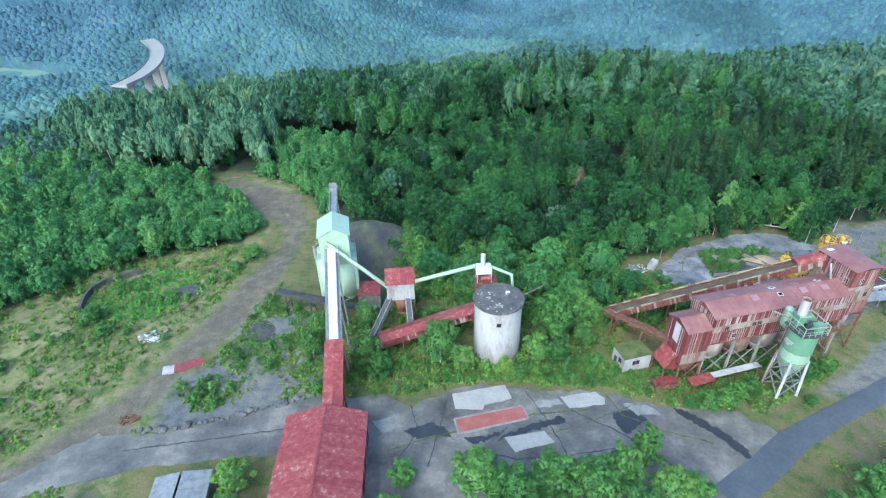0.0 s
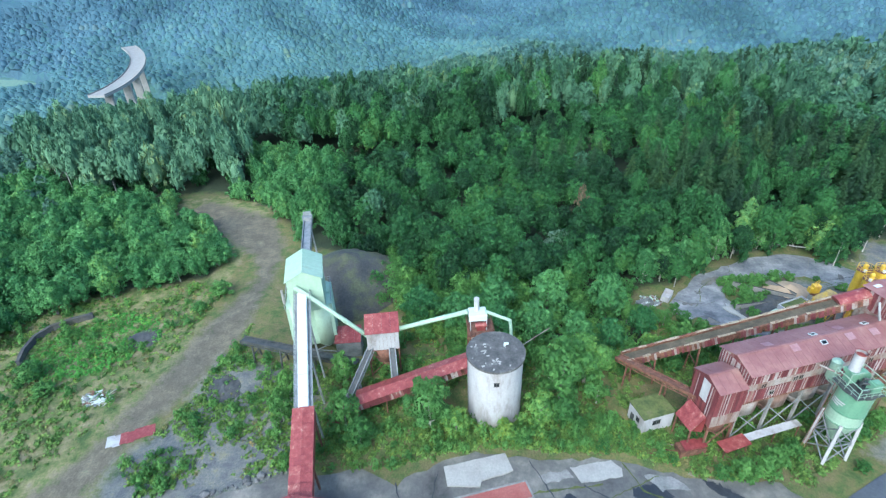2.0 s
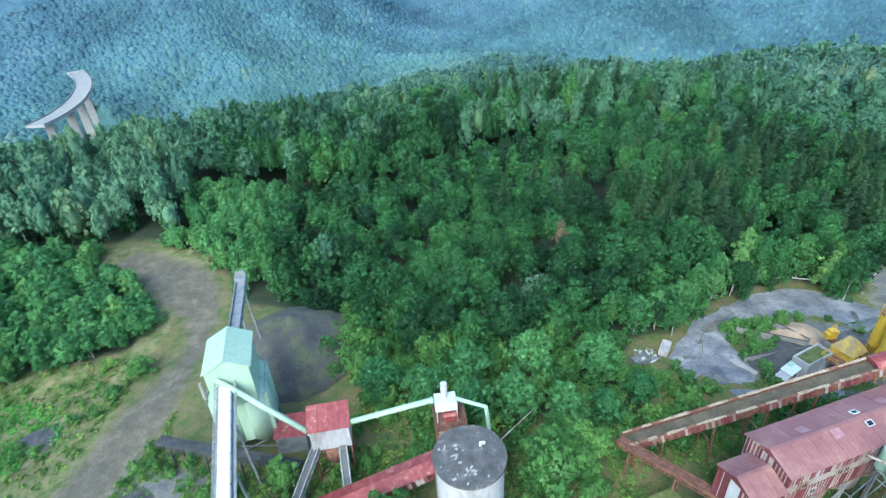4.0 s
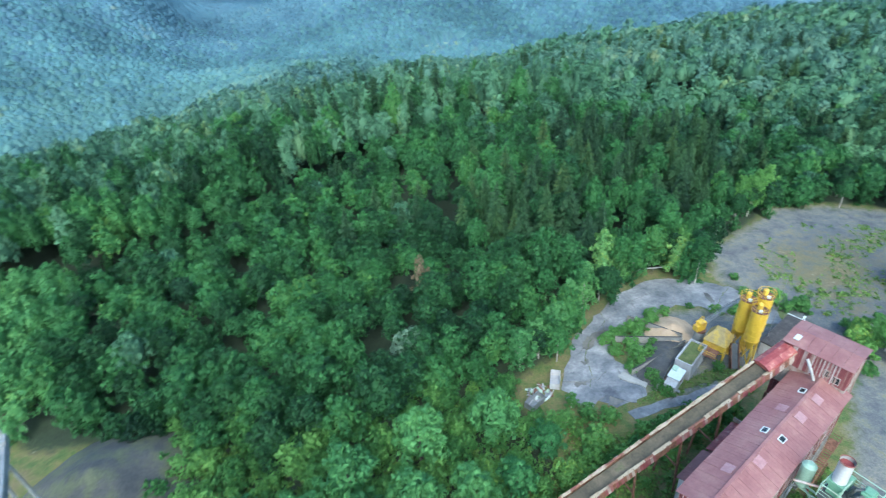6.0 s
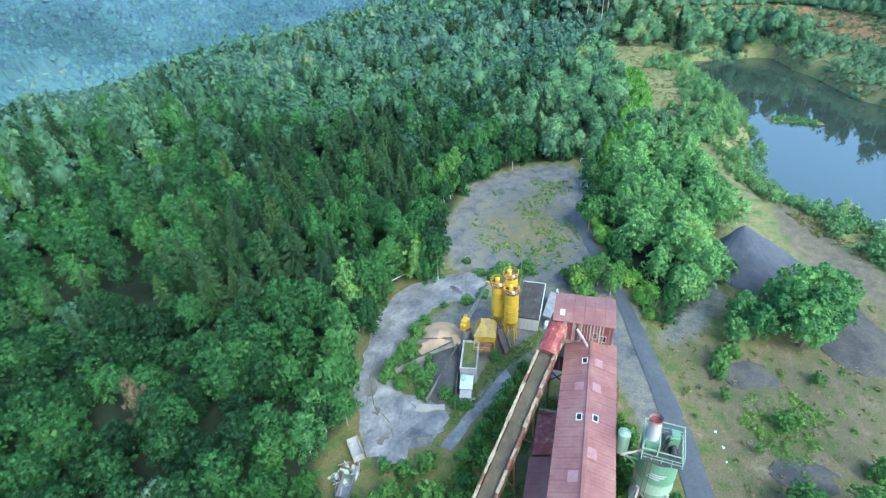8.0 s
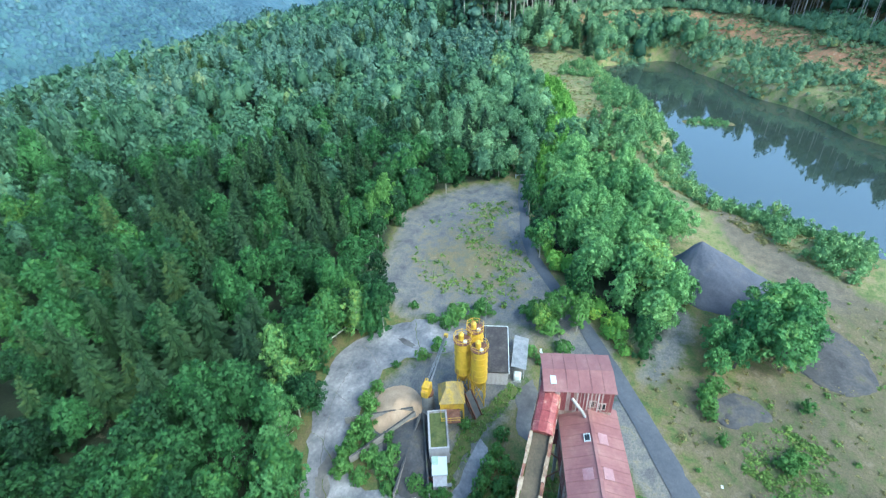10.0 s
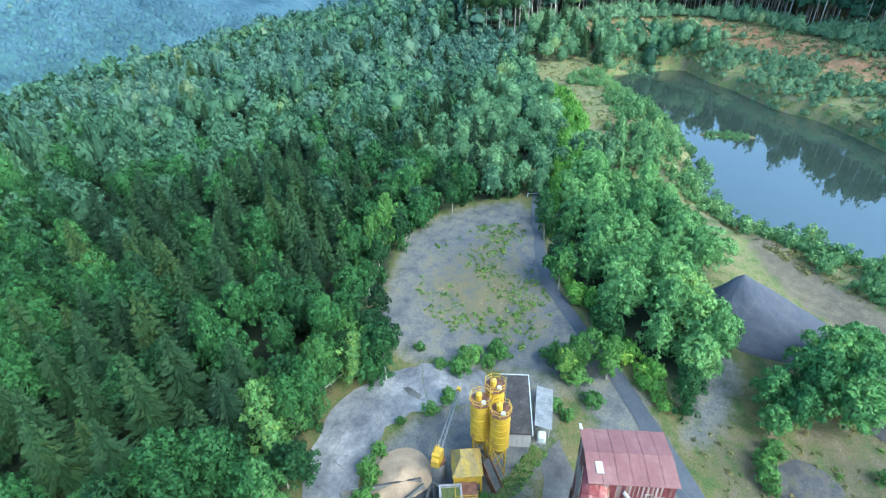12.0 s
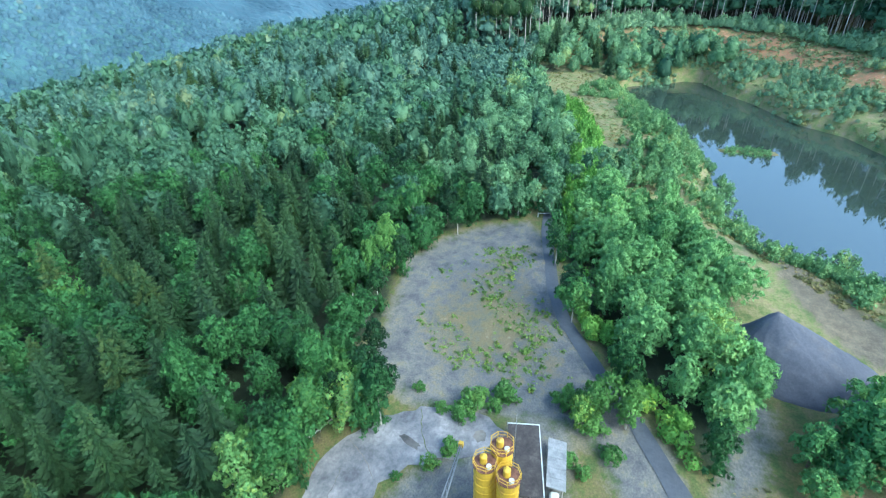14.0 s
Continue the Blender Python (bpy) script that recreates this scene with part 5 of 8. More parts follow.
for p, s in (((0, -1.7, 2.0), (4.8, 0.12, 4.0)), ((0, 1.7, 2.0), (4.8, 0.12, 4.0)), ((-2.4, 0, 2.0), (0.12, 3.28, 4.0)), ((2.4, 0, 2.0), (0.12, 3.28, 4.0))):
    part("wall", cube(p, s), STEEL, shed)
roof_half(shed, (-2.6, 1.9, 5.2), (2.6, 1.9, 5.2), (0, -3.8, -1.0), RED_OLD, 1.3)

# red covered gallery up to the round silo
gal = thing("conveyor_gallery", "red sheet-covered conveyor gallery with rotten striped sides", "conveyor")
ga, gb = Vector((-16.3, 81.8, 2.6)), Vector((4.4, 85.4, 8.2))
gm, gn = along(ga, gb)
for k in (-1, 1):
    s0, s1 = gm @ Vector((0, 0, 1.3)), gm @ Vector((gn, 0, 1.3))
    roof_half(gal, s0, s1, gm.to_3x3() @ Vector((0, k * 1.75, -0.5)), RED_OLD, 1.4, 0.1)
    me = data_of("panel", cube((0, 0, -0.55), (0.6, 0.06, 1.5)), SIDING)
    for i in range(int(gn / 0.64)):
        if rng.random() > 0.08:
            piece("panel", me, gal, gm @ pose(0.4 + i * 0.64, k * 1.7, 0.6))
part("floor", beam(bmesh.new(), gm @ Vector((0, 0, -0.75)), gm @ Vector((gn, 0, -0.75)), 3.3, 0.15), RUST, gal)
for s in (0.25, 0.5, 0.75, 0.98):
    x, y, z = gm @ Vector((gn * s, 0, -0.8))
    part("trestle", beam(beam(bmesh.new(), (x - 0.2, y - 1.4, z), (x - 0.2, y - 1.6, 0), 0.22), (x + 0.2, y + 1.4, z), (x + 0.2, y + 1.6, 0), 0.22), RUST, gal)
tail = thing("tail_frame", "collapsed rusty tail end of the gallery", "frame", -18.5, 80.3, 0, 12.7, size=1.01)
clad(tail, (-2.4, -1.5), (2.4, -1.3), 0.4, 2.2, SIDING, 0.6)
frame_legs(tail, [(-2.4, -1.4), (2.4, -1.2), (2.4, 1.4), (-2.4, 1.4)], 0, 2.3, 0.18, RUST)
part("deck", cube((0, 0, 2.35), (5.0, 3.0, 0.12)), RUST, tail)

# mint green tower
GT = thing("screen_tower", "tall mint-green sheet-clad tower with a gabled top", "building", -27.1, 98.9, 0, 11.6, size=1.02)
tw, td = 3.1, 4.0
hull = [(-tw, -td, 13.0), (tw, -td, 13.0), (tw, td, 13.0), (-tw, td, 13.0), (-tw, -td, 20.2), (tw, -td, 20.2), (tw, td, 20.2), (-tw, td, 20.2), (0, -td, 21.9), (0, td, 21.9)]
part("upper_wall", hull_faces(bmesh.new(), hull, [(0, 1, 5, 8, 4), (2, 3, 7, 9, 6), (1, 2, 6, 5), (3, 0, 4, 7), (3, 2, 1, 0), (4, 8, 9, 7), (8, 5, 6, 9)]), GREEN_PAINT, GT)
roof_half(GT, (0, -td - 0.2, 22.0), (0, td + 0.2, 22.0), (-tw - 0.15, 0, -1.8), GREEN_PAINT, 2.8, 0.2)
roof_half(GT, (0, -td - 0.2, 22.0), (0, td + 0.2, 22.0), (tw + 0.15, 0, -1.8), GREEN_PAINT, 2.8, 0.2)
for i, (x, y) in enumerate(((-2.4, -0.8), (2.0, -0.8), (-2.4, 3.4), (2.0, 3.4))):
    bm = bmesh.new()
    tube(bm, (x, y, 3.2), (x, y, 13.0), 2.2, 2.2, 22)
    tube(bm, (x, y, 1.4), (x, y, 3.2), 0.7, 2.2, 22)
    part("bin", bm, GREEN_PAINT, GT, "tall mint-green round bin", True)
part("skirt", cube((-0.2, 1.3, 8.0), (8.6, 7.4, 9.6)), GREEN_PAINT, GT)
frame_legs(GT, [(-4.2, -2.4), (3.8, -2.4), (3.8, 5.0), (-4.2, 5.0)], 0, 3.4, 0.35, STEEL)
part("pipe", tube(bmesh.new(), (-4.4, -2.6, 14.5), (-4.4, -2.6, 17.6), 0.25, 0.25, 10), WHITE_PAINT, GT)
railing(GT, [(-4.6, -2.6), (-4.6, 5.2), (4.0, 5.2), (4.0, -2.6)], 13.0, 1.0, STEEL, False)
tip, tat, tn = belt("conveyor", "grey stacking conveyor rising over a stone heap", (-28.4, 103.7, 17.6), (-32.0, 122.6, 17.6), 1.7, 1.0, STEEL, STEEL, ())
part("head_frame", box(cube((0, 0, 0), (2.2, 1.6, 1.2)), (0, 0.6, 1.0), (1.8, 0.2, 1.0)), STEEL, tip).matrix_basis = pose(-32.1, 123.0, 17.9, 0, 0, 10)
for s in (0.3, 0.85):
    x, y, z = tat(tn * s, 0, -0.7)
    part("trestle", beam(beam(bmesh.new(), (x - 0.7, y, z), (x - 1.6, y, 0), 0.3), (x + 0.7, y, z), (x + 1.6, y, 0), 0.3), STEEL, tip)

# white covered conveyor from the red gallery to the green tower
wc = thing("covered_conveyor", "white sheet-covered conveyor rising to the green tower", "conveyor")
wa, wb = Vector((-23.2, 73.9, 9.2)), Vector((-26.9, 94.9, 17.4))
wm, wl = along(wa, wb)
cover = data_of("cover_sheet", cube((0, 0, 0), (2.0, 1.75, 0.9), bevel=0.15), WHITE_CLEAN)
for i in range(int(wl / 2.03)):
    piece("cover_sheet", cover, wc, wm @ pose(1.02 + i * 2.03, 0, 0.5))
for k in (-1, 1):
    part("walkway", beam(bmesh.new(), wm @ Vector((0, k * 1.2, 0.0)), wm @ Vector((wl, k * 1.2, 0.0)), 0.5, 0.1), STEEL, wc)
    bm = bmesh.new()
    for i in range(13):
        beam(bm, wm @ Vector((i * wl / 12, k * 1.45, 0)), wm @ Vector((i * wl / 12, k * 1.45, 1.0)), 0.07)
    for z in (0.5, 1.0):
        beam(bm, wm @ Vector((0, k * 1.45, z)), wm @ Vector((wl, k * 1.45, z)), 0.07)
    part("railing", bm, STEEL, wc)
part("girder", beam(bmesh.new(), wm @ Vector((0, 0, -0.5)), wm @ Vector((wl, 0, -0.5)), 2.4, 0.9), STEEL, wc)
for s in (0.08, 0.45, 0.75):
    x, y, z = wm @ Vector((wl * s, 0, -0.9))
    part("trestle", beam(beam(bmesh.new(), (x - 1.0, y, z), (x - 1.7, y, 0), 0.3), (x + 1.0, y, z), (x + 1.7, y, 0), 0.3), STEEL, wc)
rg = thing("red_gallery", "red corrugated covered gallery on trestles", "conveyor")
ra, rb = Vector((-21.3, 60.4, 4.9)), Vector((-23.2, 74.1, 9.0))
rm, rl = along(ra, rb)
for k in (-1, 1):
    roof_half(rg, rm @ Vector((0, 0, 1.5)), rm @ Vector((rl, 0, 1.5)), rm.to_3x3() @ Vector((0, k * 1.65, -0.25)), RED_OLD, 1.3, 0.1)
    me = data_of("panel", cube((0, 0, 0), (0.98, 0.06, 2.2)), RED_OLD)
    for i in range(int(rl)):
        piece("panel", me, rg, rm @ pose(0.6 + i, k * 1.62, 0.2))
part("floor", beam(bmesh.new(), rm @ Vector((0, 0, -0.9)), rm @ Vector((rl, 0, -0.9)), 3.2, 0.2), RUST, rg)
for s in (0.4, 0.95):
    x, y, z = rm @ Vector((rl * s, 0, -0.9))
    part("trestle", beam(beam(bmesh.new(), (x - 1.3, y, z), (x - 1.6, y, 0), 0.3), (x + 1.3, y, z), (x + 1.6, y, 0), 0.3), RUST, rg)
# near hall
hall = thing("crusher_hall", "large hall with a worn bright red corrugated roof", "building", -22, 59.4, 0, -85.4, size=1.00)
HL = 26.0
gable(hall, 0.0, HL, -6.6, 6.6, 6.2, 8.4, RED_OLD, 1.3, 0.3)
gable_ends(hall, 0.05, HL - 0.05, -6.4, 6.4, 6.2, 8.3, RED_OLD)
for p, q in (((0, -6.4), (HL, -6.4)), ((HL, -6.4), (HL, 6.4)), ((HL, 6.4), (0, 6.4)), ((0, 6.4), (0, -6.4))):
    clad(hall, p, q, 0.0, 6.2, SIDING, 1.0)
lowshed = thing("shed", "low shed with two grey sheet roofs among bushes", "shed", -43.3, 46.6, 0, -79.9, size=1.00)
roof_half(lowshed, (-4, -0.2, 3.0), (6, -0.2, 3.0), (0, -3.6, -0.5), STEEL, 1.6)
roof_half(lowshed, (-4, 0.2, 3.1), (6, 0.2, 3.1), (0, 4.2, -0.5), STEEL, 1.6)
for p, s in (((1, -3.4, 1.3), (9.6, 0.15, 2.6)), ((1, 4.0, 1.3), (9.6, 0.15, 2.6)), ((-3.8, 0.3, 1.3), (0.15, 7.2, 2.6)), ((5.8, 0.3, 1.3), (0.15, 7.2, 2.6))):
    part("wall", cube(p, s), CONCRETE, lowshed)

# dust pipes between the towers
for pts, lab in ((((-28, 94.5, 19.0), (-15, 90.9, 10.0)), "pale green dust pipe from the green tower"), (((-9.4, 91.9, 10.6), (3.8, 90.2, 15.8)), "pale green dust pipe to the filter tower")):
    bm = bmesh.new()
    tube(bm, pts[0], pts[1], 0.42, 0.42, 14)
    dp = thing("dust_pipe", lab, "pipe")
    part("tube", bm, GREEN_PAINT, dp, smooth=True)
    p, q = Vector(pts[0]), Vector(pts[1])
    for k in (0.02, 0.35, 0.68, 0.98):
        part("flange", tube(bmesh.new(), p.lerp(q, k), p.lerp(q, k + 0.012), 0.52, 0.52, 14), GREEN_PAINT, dp)


# ---------------------------------------------------------------- mixing plant
def cement_tower(x, y, top, label, rz):
    t = thing("yellow_silo", label, "silo", x, y, 0, rz, "cement silos")
    r, lo = 1.3, 5.6
    part("shell", tube(bmesh.new(), (0, 0, lo), (0, 0, top), r, r, 24), YELLOW, t)
    part("cone", tube(bmesh.new(), (0, 0, 3.4), (0, 0, lo), 0.3, r, 24), YELLOW, t)
    for k in range(6):
        z = lo + 0.1 + k * (top - lo - 0.2) / 5
        part("band", tube(bmesh.new(), (0, 0, z - 0.07), (0, 0, z + 0.07), r + 0.07, r + 0.07, 24), YELLOW, t)
    legs = [(math.cos(radians(a)) * r, math.sin(radians(a)) * r) for a in (45, 135, 225, 315)]
    frame_legs(t, legs, 0, lo + 0.2, 0.2, YELLOW)
    ring = [(math.cos(radians(a)) * (r + 0.15), math.sin(radians(a)) * (r + 0.15)) for a in range(0, 360, 45)]
    part("top_deck", tube(bmesh.new(), (0, 0, top), (0, 0, top + 0.06), r + 0.15, r + 0.15, 24), RUST, t)
    railing(t, ring, top, 1.1, YELLOW)
    part("filter", tube(tube(bmesh.new(), (0.2, 0.2, top), (0.2, 0.2, top + 1.1), 0.45, 0.45, 12), (0.2, 0.2, top + 1.1), (0.2, 0.2, top + 1.4), 0.45, 0.15, 12), YELLOW, t, "yellow top filter")
    part("manhole", tube(bmesh.new(), (-0.6, -0.4, top), (-0.6, -0.4, top + 0.4), 0.32, 0.32, 12), WHITE_CLEAN, t, "white manhole lid")
    return t


cement_tower(85.1, 104.8, 12.4, "tall yellow cement silo with railed top and rusty streaks", 20)
cement_tower(84.4, 101.8, 12.2, "tall yellow cement silo on a braced yellow frame", 10)
cement_tower(87.4, 103.4, 13.2, "tallest yellow cement silo with a filter on top", 35)
tube_m = thing("fill_pipe", "thin yellow fill pipe beside the silos", "pipe", 86.2, 103.5, 0, -1, size=0.91)
part("tube", tube(bmesh.new(), (0, 0, 0), (0, 0, 13.4), 0.12, 0.12, 8), YELLOW, tube_m)
mast = thing("mast", "thin steel mast beside the silos", "mast", 90.1, 102.4, 0, -0.7, size=0.91)
part("pole", tube(bmesh.new(), (0, 0, 0), (0, 0, 16.5), 0.06, 0.04, 6), STEEL, mast)

mix = thing("mixer_house", "yellow mixer house with a hipped moss-stained roof on legs", "mixer", 80.8, 105.4, 0, 22.7, size=0.91)
frame_legs(mix, [(-2, -2), (2, -2), (2, 2), (-2, 2)], 0, 3.0, 0.25, YELLOW)
part("body", cube((0, 0, 3.7), (4.4, 4.2, 1.5)), YELLOW, mix)
part("roof", hull_faces(bmesh.new(), [(-2.4, -2.3, 4.45), (2.4, -2.3, 4.45), (2.4, 2.3, 4.45), (-2.4, 2.3, 4.45), (-0.7, -0.9, 6.6), (0.7, -0.9, 6.6), (0.7, 0.9, 6.6), (-0.7, 0.9, 6.6)],
     [(0, 1, 5, 4), (1, 2, 6, 5), (2, 3, 7, 6), (3, 0, 4, 7), (4, 5, 6, 7), (3, 2, 1, 0)]), mat("mossy_yellow_sheet", [(0.3, (0.26, 0.19, 0.07)), (0.5, (0.34, 0.25, 0.09)), (0.62, (0.50, 0.34, 0.05)), (0.75, (0.16, 0.14, 0.05))], 0.8, 0.7), mix, "moss-stained yellow hipped roof")
window(mix, (0.4, -2.12, 3.8), 0.9, 0.7, 0, YELLOW)
window(mix, (-1.0, -2.12, 3.8), 0.7, 0.7, 0, YELLOW)
part("platform", cube((-3.6, 0.4, 3.0), (3.0, 3.4, 0.15)), RUST, mix)
railing(mix, [(-5.0, -1.2), (-5.0, 2.0), (-2.2, 2.0)], 3.05, 1.0, YELLOW, False)
belt("skip_hoist", "inclined rusty skip hoist below the mixer house", (80.9, 100.8, 0.5), (82.3, 103.1, 4.2), 1.3, 0.5, RUST, DARK_STEEL, ())

scr = thing("scraper_crane", "yellow boom scraper on a slewing cab over the stone bins", "crane", 80.8, 109.5, 0, 0.6, size=0.76)
part("plinth", tube(bmesh.new(), (0, 0, 0), (0, 0, 3.0), 1.5, 1.2, 16), CONCRETE, scr)
part("turntable", tube(bmesh.new(), (0, 0, 3.0), (0, 0, 3.5), 1.3, 1.3, 18), RUST, scr)
part("cab", box(cube((-0.3, 0, 4.5), (2.0, 1.7, 1.9), bevel=0.08), (-1.6, 0, 4.2), (0.9, 1.5, 1.2)), YELLOW, scr, "yellow cab")
part("window", cube((0.72, 0, 4.9), (0.06, 1.3, 0.9)), GLASS_DARK, scr)
bm = bmesh.new()
for k in (-0.4, 0.4):
    beam(bm, (0.6, k, 4.6), (12.5, k * 0.4, 7.2), 0.14)
    beam(bm, (0.6, k, 5.2), (12.5, k * 0.4, 7.5), 0.12)
for i in range(10):
    t0 = i / 10
    beam(bm, (0.6 + 11.9 * t0, -0.4 + 0.24 * t0, 4.6 + 2.6 * t0), (0.6 + 11.9 * (t0 + 0.1), 0.4 - 0.24 * t0, 4.8 + 2.6 * (t0 + 0.1)), 0.08)
part("boom", bm, STEEL, scr, "grey lattice boom")
part("boom_head", cube((12.6, 0, 7.4), (0.7, 0.8, 0.7)), YELLOW, scr, "yellow boom head")
part("cables", beam(beam(bmesh.new(), (0, 0.2, 6.4), (12.4, 0.1, 7.7), 0.05), (0, -0.2, 6.4), (12.4, -0.1, 7.7), 0.05), DARK_STEEL, scr)
part("gantry", beam(beam(bmesh.new(), (-0.8, 0.6, 5.4), (0, 0.2, 6.6), 0.14), (-0.8, -0.6, 5.4), (0, -0.2, 6.6), 0.14), YELLOW, scr)

bunk = thing("concrete_bunker", "pale concrete bunker with a weedy gravel-filled top", "bunker", 74.3, 105.3, 0, 23)
part("body", cube((0, 0, 1.7), (7.0, 3.0, 3.4), bevel=0.05), WHITE_PAINT, bunk)
part("fill", cube((0, 0, 3.45), (6.2, 2.4, 0.14)), MOSS, bunk, "mossy gravel fill")
for p, s in (((0, 1.4, 3.55), (7.0, 0.22, 0.4)), ((0, -1.4, 3.55), (7.0, 0.22, 0.4)), ((3.38, 0, 3.55), (0.22, 2.56, 0.4)), ((-3.38, 0, 3.55), (0.22, 2.56, 0.4))):
    part("parapet", cube(p, s), WHITE_PAINT, bunk)
cabin = thing("control_cabin", "white tilted control cabin beside the bunker", "cabin", 68.6, 103.0, 0, 22, size=0.62)
part("body", hull_faces(bmesh.new(), [(-3.0, -1.6, 0), (2.6, -1.6, 0), (2.6, 1.6, 0), (-3.0, 1.6, 0), (-3.2, -1.6, 1.5), (2.6, -1.6, 2.8), (2.6, 1.6, 2.8), (-3.2, 1.6, 1.5)],
     [(0, 1, 5, 4), (1, 2, 6, 5), (2, 3, 7, 6), (3, 0, 4, 7), (4, 5, 6, 7), (3, 2, 1, 0)]), WHITE_PAINT, cabin)
part("roof", beam(bmesh.new(), (-1.2, 0, 2.25), (2.8, 0, 3.0), 3.6, 0.14), WHITE_CLEAN, cabin)
window(cabin, (0.6, -1.62, 1.7), 1.2, 0.8)
part("awning", beam(bmesh.new(), (1.0, 1.0, 2.9), (2.9, 1.0, 3.1), 1.4, 0.1), GREEN_PAINT, cabin, "pale turquoise sheet")

office = thing("office", "long low white cabin with dark bitumen roof and white fascia", "office", 94.2, 101.6, 0, 15)
ow, od, oh = 11.2, 4.0, 3.0
for p, s in (((0, -od / 2, oh / 2), (ow, 0.2, oh)), ((0, od / 2, oh / 2), (ow, 0.2, oh)), ((-ow / 2 + 0.1, 0, oh / 2), (0.2, od - 0.2, oh)), ((ow / 2 - 0.1, 0, oh / 2), (0.2, od - 0.2, oh))):
    part("wall", cube(p, s), WHITE_PAINT, office)
part("roof", cube((0, 0, oh + 0.12), (ow + 0.4, od + 0.5, 0.24)), TAR_ROOF, office, "dark bitumen roof with pale chippings")
part("fascia", box(cube((0, -od / 2 - 0.3, oh + 0.1), (ow + 0.5, 0.14, 0.42)), (ow / 2 + 0.28, 0, oh + 0.1), (0.14, od + 0.7, 0.42)), WHITE_CLEAN, office, "bright white fascia board")
for x in (-4, -1.5, 1.5, 4):
    window(office, (x, -od / 2 - 0.1, 1.8), 1.2, 0.9, 0, WHITE_PAINT)
porch = thing("canopy", "grey lean-to canopy beside the office", "canopy", 95.6, 97.4, 0, 8.5, size=0.91)
roof_half(porch, (-4.6, 1.4, 2.7), (4.2, 1.4, 2.7), (0, -2.6, -0.5), STEEL, 1.8)
frame_legs(porch, [(-4.4, -1.1), (0, -1.1), (4.0, -1.1)], 0, 2.2, 0.12, WHITE_PAINT, False)
tank2 = thing("water_tank", "white plastic tank beside the office", "tank", 91.2, 96.8, 0, 8.5, size=0.92)
part("tank", cube((0, 0, 0.75), (1.5, 1.4, 1.4), bevel=0.25), WHITE_CLEAN, tank2)
part("cradle", box(cube((0, 0, 0.06), (1.7, 1.6, 0.12)), (0.8, 0, 0.5), (0.06, 1.6, 1.0)), STEEL, tank2)

# radial walls of the stone bins
for i, (a, n) in enumerate(((118, 11.5), (150, 13), (186, 14.5), (205, 14))):
    w = thing("bin_wall", "leaning dark retaining wall of the stone bins", "wall", 79, 109.8, 0, a, "bin walls")
    me = data_of("board", cube((0, 0, 0), (1.38, 0.14, 1.7)), CONCRETE)
    for k in range(int(n / 1.4)):
        piece("board", me, w, pose(2.2 + k * 1.4, 0, 0.95 - 0.03 * k, rng.uniform(-3, 3), 0, 0))
    part("cap", beam(bmesh.new(), (1.6, 0, 1.85), (n + 0.8, 0, 1.5), 0.22, 0.1), PILE, w)


def heap(name, x, y, r, h, material, label, sx=1.0, rz=0, seed=0, power=1.0, lean=(0, 0)):
    """A heap of loose stone: a cone with run-out foot, small slides and an uneven outline."""
    n, rings = 64, 26
    verts, faces = [(lean[0], lean[1], h)], []
    for j in range(1, rings + 1):
        t = j / rings
        for i in range(n):
            a = 2 * math.pi * i / n
            k = 1 + 0.14 * noise.noise((math.cos(a) * 1.5 + seed, math.sin(a) * 1.5, seed)) + 0.04 * noise.noise((math.cos(a) * 6 + seed, math.sin(a) * 6, seed))
            rr = r * t * k
            z = h * (1 - t) ** power * (1 - 0.12 * math.exp(-((t - 1) * 4) ** 2))
            px, py = math.cos(a) * rr * sx, math.sin(a) * rr
            z += 0.05 * h * noise.noise((px * 0.25 + seed, py * 0.25, 0)) * (1 - t) * 2 * min(1, t * 3) + 0.12 * noise.noise((px * 1.1, py * 1.1, seed))
            verts.append((px + lean[0] * (1 - t), py + lean[1] * (1 - t), max(-0.3, z) if t < 1 else -0.3))
    for i in range(n):
        faces.append((0, 1 + i, 1 + (i + 1) % n))
        for j in range(rings - 1):
            a, b = 1 + j * n + i, 1 + j * n + (i + 1) % n
            faces += [(a, a + n, b + n), (a, b + n, b)]
    ob = new(name, mesh_np(name, np.array(verts), np.array(faces), material, None, True))
    ob.matrix_basis = pose(x, y, height1(x, y), 0, 0, rz)
    return tagged(ob, label, "heap")


heap("gravel_mound", -24.6, 122.4, 14.8, 8.6, MOSSY_PILE, "overgrown dark mound of crushed stone under the stacking conveyor", 1.0, 0, 3, 0.75)
heap("gravel_mound", 130.0, 61.5, 12.6, 9.6, CHIPPINGS, "large blue-grey cone of crushed stone beside a track", 0.8, -8, 5, 1.0, (1.0, 6.0))
heap("gravel_mound", -43.5, 88.2, 4.7, 0.9, PILE, "low dark spread of chippings on the gravel", 0.7, 30, 9)
heap("gravel_mound", 72.1, 109, 4.8, 2.0, PILE, "grey wedge of chippings between bin walls", 1.7, 24, 11)
heap("sand_mound", 78.2, 114.0, 4.4, 2.4, SAND, "pale sand heap beside the scraper", 1.35, 20, 13)
heap("gravel_mound", 95.5, 61.2, 4.0, 0.5, PILE, "low heap of dark spoil on weedy ground", 1.2, 100, 15)
heap("gravel_mound", 79.0, 52.0, 3.6, 0.35, PILE, "thin spread of dark chippings on weedy ground", 1.5, -60, 16)
heap("gravel_mound", 115.1, 45.9, 7.5, 1.2, PILE, "flat dark spoil heap beside the trees", 1.5, 20, 17)
heap("gravel_mound", -66.7, 103, 3.3, 1.0, PILE, "small grey chippings heap in weeds", 1.3, 20, 19)


